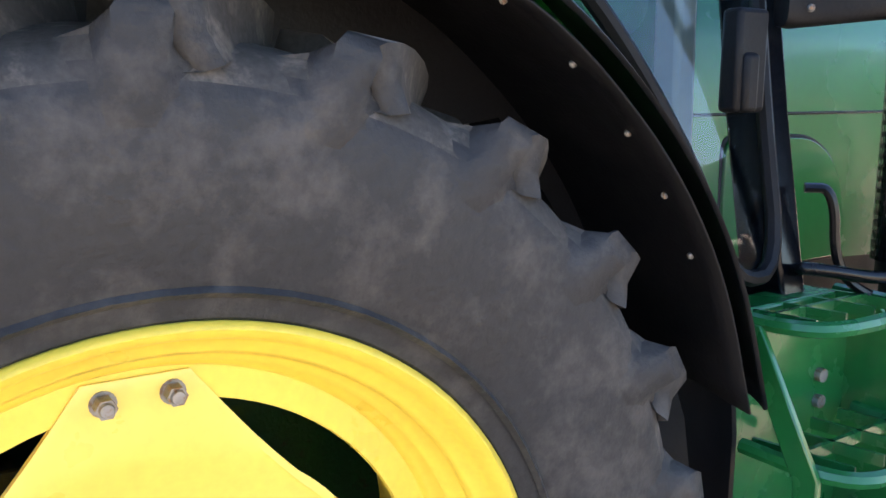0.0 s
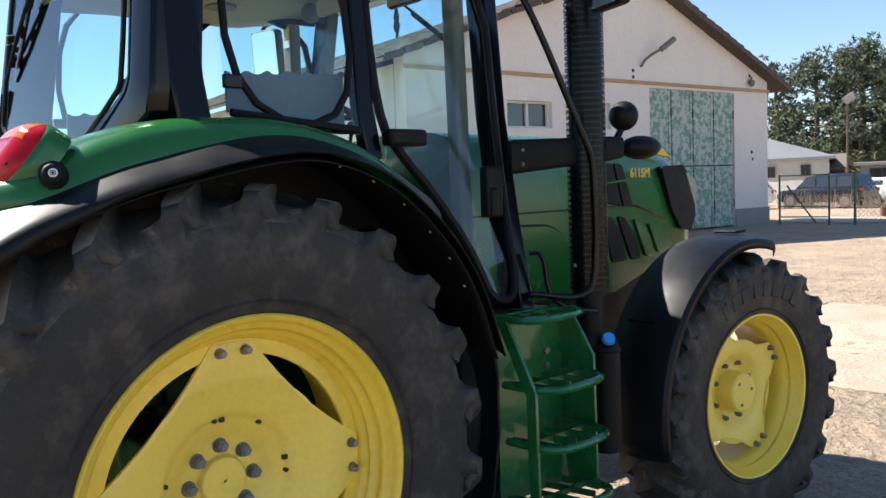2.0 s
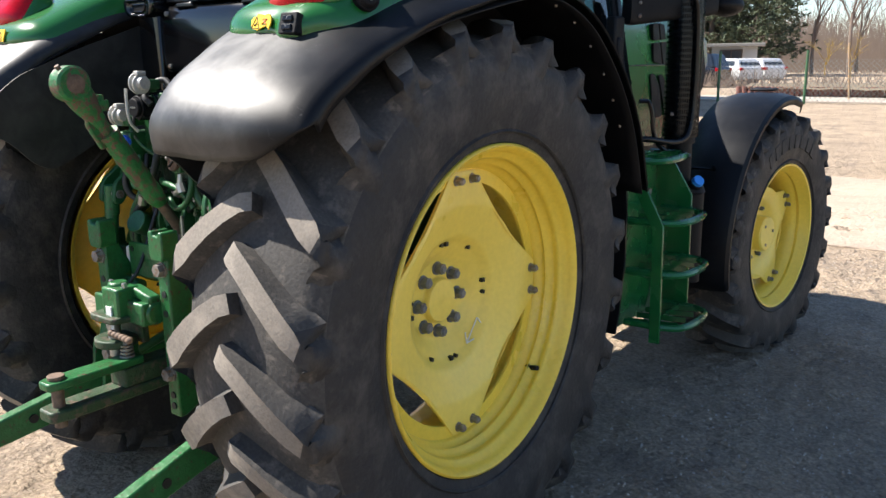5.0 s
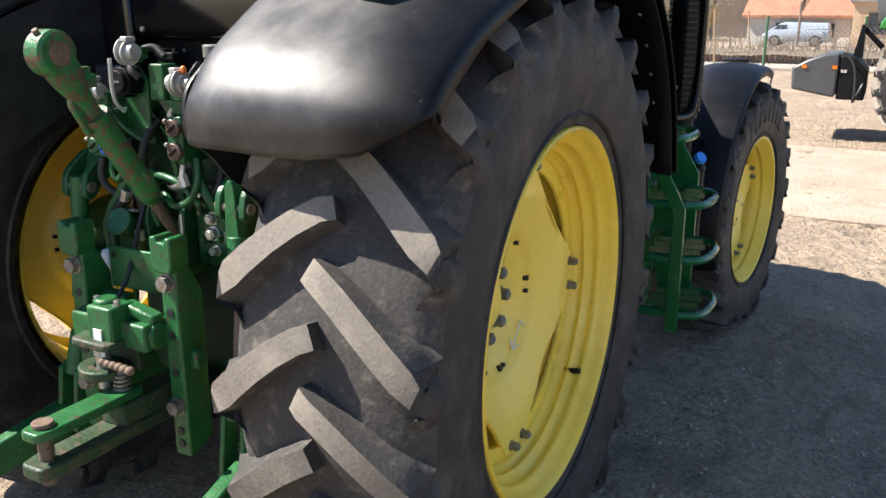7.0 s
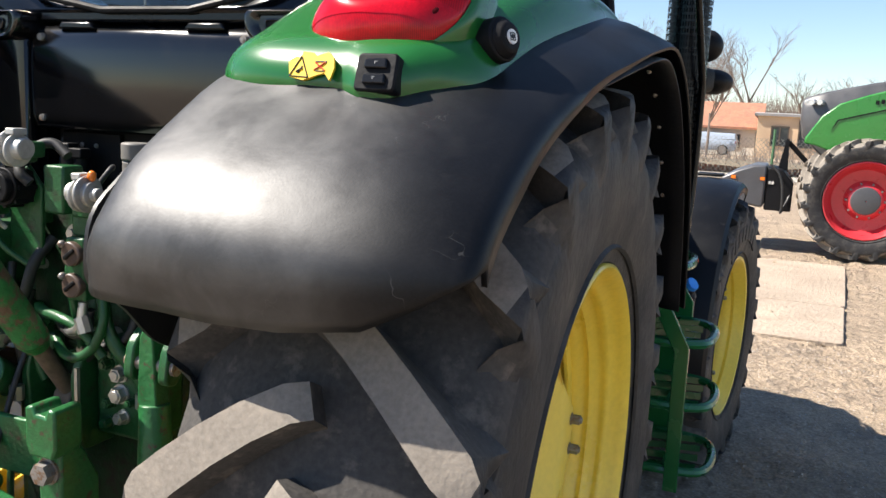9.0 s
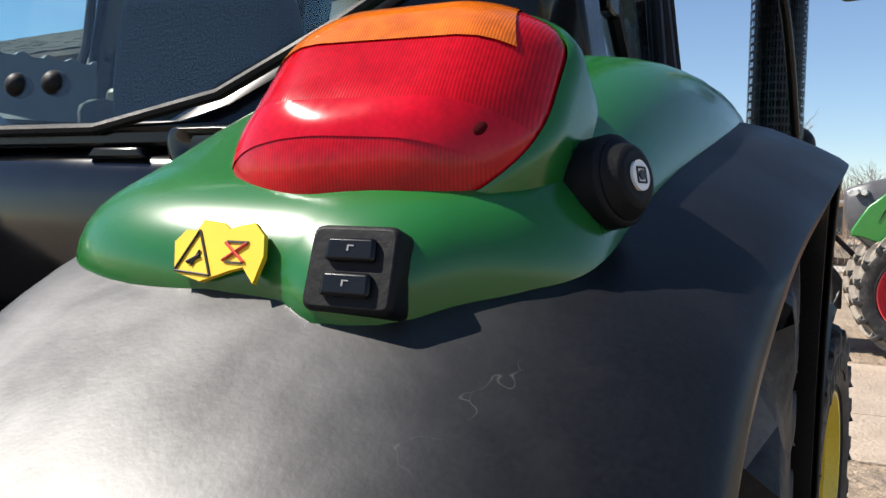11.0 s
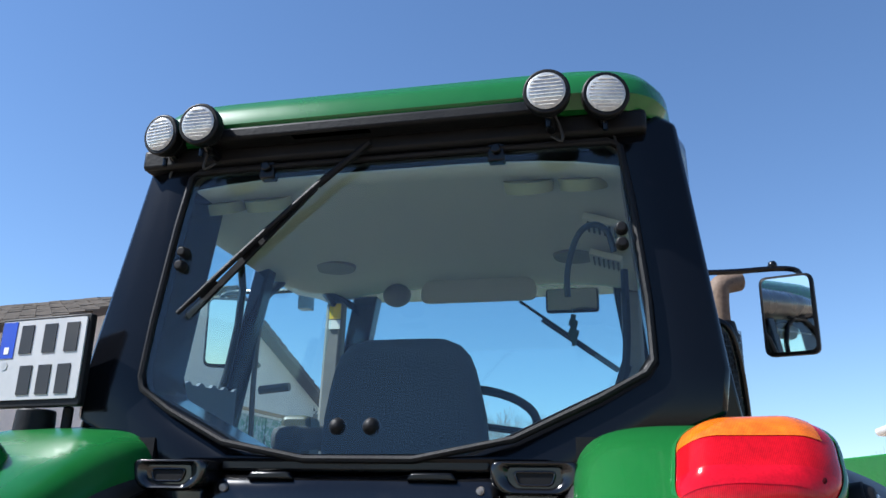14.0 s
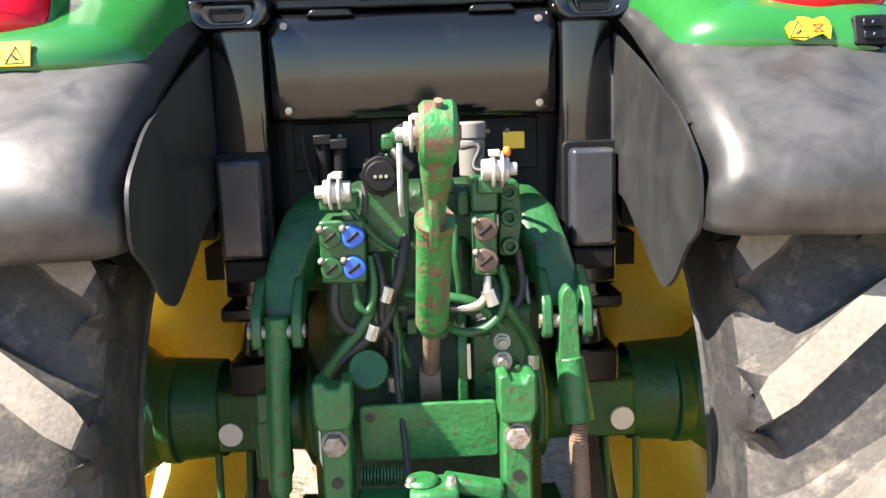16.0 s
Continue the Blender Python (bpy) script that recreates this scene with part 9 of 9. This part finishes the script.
def build_white_tractor():
    """White-roofed machine far off behind the fender, with two orange beacons."""
    t = thing("far_tractor", "white-roofed tractor with orange beacons, far off", "tractor", at=(12.6, 36.0, 0))
    bm = bmesh.new()
    prism(bm, rounded([(-1.9, 5.30), (2.6, 5.30), (2.6, 5.75), (-1.4, 5.85), (-2.0, 5.6)], 0.15), "y", 0.0, 2.0)
    part("roof", bm, CAR_WHITE, t, bevel=0.06)
    bm = bmesh.new()
    box(bm, (0.4, 1.0, 2.7), (3.8, 1.9, 5.2))
    part("cab", bm, WINDOW_DARK, t, bevel=0.1)
    for x in (-1.5, 0.4, 2.2):
        bm = bmesh.new()
        box(bm, (x, 0.02, 4.2), (0.14, 0.08, 2.3))
        part("post", bm, BLACK_MATT, t)
    for x in (-0.2, 1.2):
        bm = bmesh.new()
        cyl(bm, (x, 0.6, 5.8), (x, 0.6, 6.15), 0.10, seg=12)
        part("beacon_base", bm, BLACK_MATT, t)
        bm = bmesh.new()
        cyl(bm, (x, 0.6, 6.15), (x, 0.6, 6.5), 0.16, 0.12, seg=14)
        part("beacon", bm, BEACON, t, "orange beacon")
    bm = bmesh.new()
    tube(bm, [(0.1, 0.8, 5.7), (0.1, 0.8, 7.2)], 0.02, 6)
    part("aerial", bm, BLACK_MATT, t)


build_white_tractor()


# ---- fence, gate, planter ----
def mesh_panel(bm, p, q, z0, z1, step, r):
    """Diamond wire mesh between two posts."""
    p, q = Vector(p), Vector(q)
    ln = (q - p).length
    d = (q - p) / ln
    h = z1 - z0
    k = -h
    while k < ln:
        for sgn in (1, -1):
            a, b = (k, z0), (k + h, z1)
            if sgn < 0:
                a, b = (k, z1), (k + h, z0)
            t0, t1 = max(0.0, -a[0] / h), min(1.0, (ln - a[0]) / h)
            if t1 > t0 + 0.01:
                pa = p + d * (a[0] + h * t0) + Vector((0, 0, a[1] + (b[1] - a[1]) * t0))
                pb = p + d * (a[0] + h * t1) + Vector((0, 0, a[1] + (b[1] - a[1]) * t1))
                u = Vector((0, 0, r)) if sgn > 0 else Vector((0, 0, r))
                v = [bm.verts.new(x) for x in (pa - u, pb - u, pb + u, pa + u)]
                bm.faces.new(v)
        k += step


def build_fence():
    fence = thing("wire_fence", "green post and diamond wire mesh fence along the yard", "fence")
    posts = [(-7.75 + 2.9 * i, 27.7 + 0.05 * i) for i in range(10)]
    for x, y in posts:
        bm = bmesh.new()
        cyl(bm, (x, y, -0.1), (x, y, 1.75), 0.045, seg=10)
        part("post", bm, FENCE_GREEN, fence)
    for i, (a, b) in enumerate(zip(posts, posts[1:])):
        bm = bmesh.new()
        mesh_panel(bm, (*a, 0), (*b, 0), 0.05, 1.45, 0.16, 0.008)
        w = part("wire_mesh", bm, WIRE, fence, smooth=0)
        w["kind"] = "stuff"
    gate = thing("wire_gate", "green tubular gate with wire mesh", "gate")
    for x in (-10.27, -8.55):
        bm = bmesh.new()
        cyl(bm, (x, 27.6, -0.05), (x, 27.6, 1.75), 0.035, seg=10)
        part("gate_post", bm, FENCE_GREEN, gate)
    for z in (0.25, 0.62, 1.70):
        bm = bmesh.new()
        cyl(bm, (-10.27, 27.6, z), (-8.55, 27.6, z), 0.022, seg=8)
        part("gate_rail", bm, FENCE_GREEN, gate)
    bm = bmesh.new()
    cyl(bm, (-10.0, 27.6, 1.35), (-9.0, 27.6, 0.05), 0.03, seg=8)
    part("gate_brace", bm, WOOD_DARK, gate)
    bm = bmesh.new()
    mesh_panel(bm, (-10.27, 27.6, 0), (-8.55, 27.6, 0), 0.62, 1.70, 0.13, 0.005)
    w = part("gate_mesh", bm, WIRE, gate, smooth=0)
    w["kind"] = "stuff"
    # kerb of bright concrete behind the fence and red block planter
    bm = bmesh.new()
    box(bm, (6, 30.2, 0.01), (34, 3.4, 0.06))
    ob = part("pavement", bm, CONCRETE)
    tagged(ob, "pale concrete path behind the fence", "pavement", kind="structure")
    planter = thing("planter_wall", "low wall of red round blocks round a flower bed", "planter")
    bm = bmesh.new()
    me = None
    for i in range(110):
        x = -8.8 + 0.23 * i
        y = 33.4 + 0.6 * math.sin(i * 0.028)
        if me is None:
            bm = bmesh.new()
            bmesh.ops.create_cone(bm, cap_ends=True, segments=10, radius1=0.118, radius2=0.108, depth=0.36, matrix=pose(0, 0, 0.18))
            me = finish(bm, "block", RED_BRICK)
        o = new("block", me)
        o.parent = planter
        o.location = (x, y, 0)
    bm = bmesh.new()
    rows = []
    rng = random.Random(2)
    for j in range(5):
        rows.append([Vector((-8.6 + 0.42 * i, 33.3 + j * 0.9, 0.28 + (0.16 if 0 < j < 4 else 0) + rng.uniform(-0.05, 0.05))) for i in range(60)])
    loft(bm, rows, loop=False)
    ob = part("flower_bed", bm, GRASS, smooth=180)
    tagged(ob, "dry earth and grass in the flower bed", "flower bed", kind="stuff")


build_fence()


# ---- trees ----
def branchy(bm, base, height, spread, rng, levels=4, r0=0.22, forks=3):
    """A bare tree: trunk and limbs that fork down to twigs."""
    def grow(p, d, ln, r, lv):
        mid = p + d * ln * 0.5 + Vector((rng.uniform(-1, 1), rng.uniform(-1, 1), 0)) * ln * 0.06
        q = p + d * ln
        seg = 7 if lv == 0 else (5 if lv < 2 else 3)
        tube(bm, [p, mid, q], [r, r * 0.62], seg, cap=False, smooth=1 if lv < 2 else 0)
        if lv >= levels:
            return
        n = forks if lv else forks + 1
        for k in range(n):
            a = rng.uniform(0, 2 * math.pi)
            tilt = rng.uniform(0.25, 0.75) * spread
            nd = (d + Vector((math.cos(a) * tilt, math.sin(a) * tilt, rng.uniform(-0.05, 0.25)))).normalized()
            f = rng.uniform(0.45, 1.0) if lv else rng.uniform(0.6, 1.0)
            grow(p + d * ln * f, nd, ln * rng.uniform(0.55, 0.75), r * 0.50, lv + 1)
    grow(Vector(base), Vector((rng.uniform(-0.05, 0.05), 0, 1)).normalized(), height * 0.36, r0, 0)


def build_bare_tree(x, y, h, seed, spread=1.0, mt=TWIG, levels=5):
    rng = random.Random(seed)
    t = thing("bare_tree", "leafless tree with fine forked twigs", "tree", group="bare trees beyond the fence", at=(x, y, 0))
    bm = bmesh.new()
    branchy(bm, (0, 0, -0.2), h, spread, rng, levels=levels, r0=h * 0.013)
    part("crown", bm, mt, t)
    return t


def build_pine(x, y, h, w, seed):
    rng = random.Random(seed)
    t = thing("pine_tree", "dense dark green pine with an uneven crown", "tree", group="pines behind the bungalow", at=(x, y, 0))
    bm = bmesh.new()
    tube(bm, [(0, 0, -0.2), (0.2, 0, h * 0.5), (0, 0.1, h * 0.92)], [0.35, 0.08], 8)
    limbs = []
    for k in range(46):
        z = h * rng.uniform(0.12, 0.97)
        a = rng.uniform(0, 2 * math.pi)
        reach = w * (1.0 - 0.75 * (z / h) ** 2.2) * rng.uniform(0.55, 1.05)
        tip = Vector((reach * math.cos(a), reach * math.sin(a), z + rng.uniform(0.1, 0.9)))
        tube(bm, [Vector((0, 0, z)), tip * 0.6 + Vector((0, 0, z * 0.4)), tip], [0.09, 0.02], 5, smooth=1)
        limbs.append((Vector((0, 0, z)), tip))
    part("trunk", bm, BARK, t)
    # clumps of needle blades round the ends of the limbs
    verts, faces = [], []
    for a, b in limbs:
        for f in (0.5, 0.75, 0.95):
            c = a.lerp(b, f)
            for _ in range(9):
                cc = c + Vector((rng.gauss(0, 0.55), rng.gauss(0, 0.55), rng.gauss(0, 0.40)))
                for _ in range(9):
                    d = Vector((rng.gauss(0, 1), rng.gauss(0, 1), rng.gauss(0.25, 0.8))).normalized()
                    s = d.cross(Vector((rng.gauss(0, 1), rng.gauss(0, 1), rng.gauss(0, 1)))).normalized()
                    ln = rng.uniform(0.20, 0.42)
                    i = len(verts)
                    verts += [cc - s * 0.055, cc + s * 0.055, cc + d * ln + s * 0.02, cc + d * ln - s * 0.02]
                    faces.append((i, i + 1, i + 2, i + 3))
    me = bpy.data.meshes.new("crown")
    me.from_pydata([tuple(v) for v in verts], [], faces)
    me.materials.append(NEEDLE)
    o = new("crown", me)
    o.parent = t
    o["kind"] = "stuff"
    return t


for i, (x, y, h, w) in enumerate(((-31, 72, 12.0, 3.8), (-27.0, 71, 12.6, 4.2), (-23.0, 70, 12.2, 4.4), (-19.2, 70, 11.6, 4.2), (-25, 76, 13.5, 4.6), (-21, 77, 12.8, 4.6))):
    build_pine(x, y, h, w, 20 + i)
for i, (x, y, h, sp) in enumerate(((-15.0, 72, 13, 0.9), (-11.8, 70, 14, 1.0), (-8.6, 74, 14, 0.95), (-5.6, 72, 13, 1.0), (-2.2, 78, 13.5, 1.1), (2.5, 84, 11, 1.2), (7.0, 88, 11, 1.2), (12.0, 92, 11, 1.2), (-13.5, 82, 13, 1.0), (-7.0, 84, 13, 1.0), (18, 95, 10, 1.2), (26, 98, 10, 1.2), (-4.2, 71.5, 10.5, 1.4), (34, 100, 11, 1.2), (-3.7, 58.5, 8.5, 1.35))):
    build_bare_tree(x, y, h, 50 + i, sp, levels=6 if y < 75 else 5)
build_bare_tree(-12.6, 66, 4.6, 90, 1.5, YELLOW_TWIG, levels=5)
build_bare_tree(-11.0, 67, 4.2, 91, 1.5, YELLOW_TWIG, levels=5)


def build_scrub():
    """Far belt of brown scrub and bare woods behind the fence."""
    rng = random.Random(8)
    verts, faces = [], []
    for _ in range(26000):
        x = rng.uniform(-45, 70)
        y = rng.uniform(84, 125)
        h = rng.uniform(1.5, 6.0) + 4.0 * noise.noise(Vector((x * 0.10, y * 0.1, 0))) + (1.5 if rng.random() < 0.1 else 0)
        lean = rng.uniform(-1.6, 1.6)
        z0 = max(0.0, h * rng.uniform(-0.6, 0.7))
        w = rng.uniform(0.012, 0.045)
        i = len(verts)
        verts += [(x - w, y, z0), (x + w, y, z0), (x + lean + w * 0.3, y, max(z0 + 0.6, h)), (x + lean - w * 0.3, y, max(z0 + 0.6, h))]
        faces.append((i, i + 1, i + 2, i + 3))
    for _ in range(1500):
        x, y = rng.uniform(-14, 16), rng.uniform(33.4, 37)
        h = rng.uniform(0.15, 0.8)
        lean = rng.uniform(-0.3, 0.3)
        i = len(verts)
        verts += [(x - 0.015, y, 0.3), (x + 0.015, y, 0.3), (x + lean, y, 0.3 + h), (x + lean - 0.01, y, 0.3 + h)]
        faces.append((i, i + 1, i + 2, i + 3))
    me = bpy.data.meshes.new("scrub")
    me.from_pydata(verts, [], faces)
    me.materials.append(TWIG)
    o = new("scrub", me)
    tagged(o, "brown leafless scrub and far woods", "scrub", kind="stuff")


build_scrub()


def build_poles():
    for x, y, h, mt, nm, lab in ((-16.4, 50, 6.2, WOOD_DARK, "lamp_post", "wooden lamp post with a flat lamp"),):
        p = thing(nm, lab, "lamp post", at=(x, y, 0))
        bm = bmesh.new()
        cyl(bm, (0, 0, -0.2), (0, 0, h), 0.09, 0.06, seg=8)
        part("pole", bm, mt, p)
        bm = bmesh.new()
        box(bm, (0.15, 0, h), (0.7, 0.25, 0.5), (0, -30, 0))
        part("lamp_head", bm, CAB_GREY, p, bevel=0.04)
    rng = random.Random(4)
    for x, y in ((-4.0, 30.5), (-3.3, 34.5), (3.0, 34.0)):
        s = thing("garden_stake", "thin wooden stake in the flower bed", "stake", group="stakes by the fence", at=(x, y, 0))
        bm = bmesh.new()
        cyl(bm, (0, 0, 0), (rng.uniform(-0.3, 0.3), 0, 2.0), 0.035, 0.03, seg=6)
        part("stake", bm, OCHRE, s)


build_poles()


# ---- loose stones on the yard near the tractor ----
def build_gravel():
    rng = random.Random(12)
    verts, faces = [], []
    for k in range(15000):
        x, y = (rng.uniform(0.8, 4.6), rng.uniform(-1.4, 5.2)) if k % 3 else (rng.uniform(-2.5, 6.0), rng.uniform(-2.5, 9.0))
        r = rng.choice((0.003, 0.004, 0.005, 0.006, 0.008)) * (1.7 if k % 90 == 0 else 1.0)
        i = len(verts)
        a0 = rng.uniform(0, 3)
        z = yard_height(x, y)
        for q in range(5):
            a = a0 + q * 1.257
            verts.append((x + r * math.cos(a) * rng.uniform(0.7, 1.2), y + r * math.sin(a) * rng.uniform(0.7, 1.2), z - 0.003))
        verts.append((x + r * rng.uniform(-0.3, 0.3), y + r * rng.uniform(-0.3, 0.3), z + r * rng.uniform(0.6, 1.1)))
        faces += [(i + q, i + (q + 1) % 5, i + 5) for q in range(5)]
    me = bpy.data.meshes.new("gravel")
    me.from_pydata(verts, [], faces)
    me.materials.append(STONE)
    o = new("gravel", me)
    tagged(o, "small loose stones on the yard", "gravel", kind="stuff")


build_gravel()
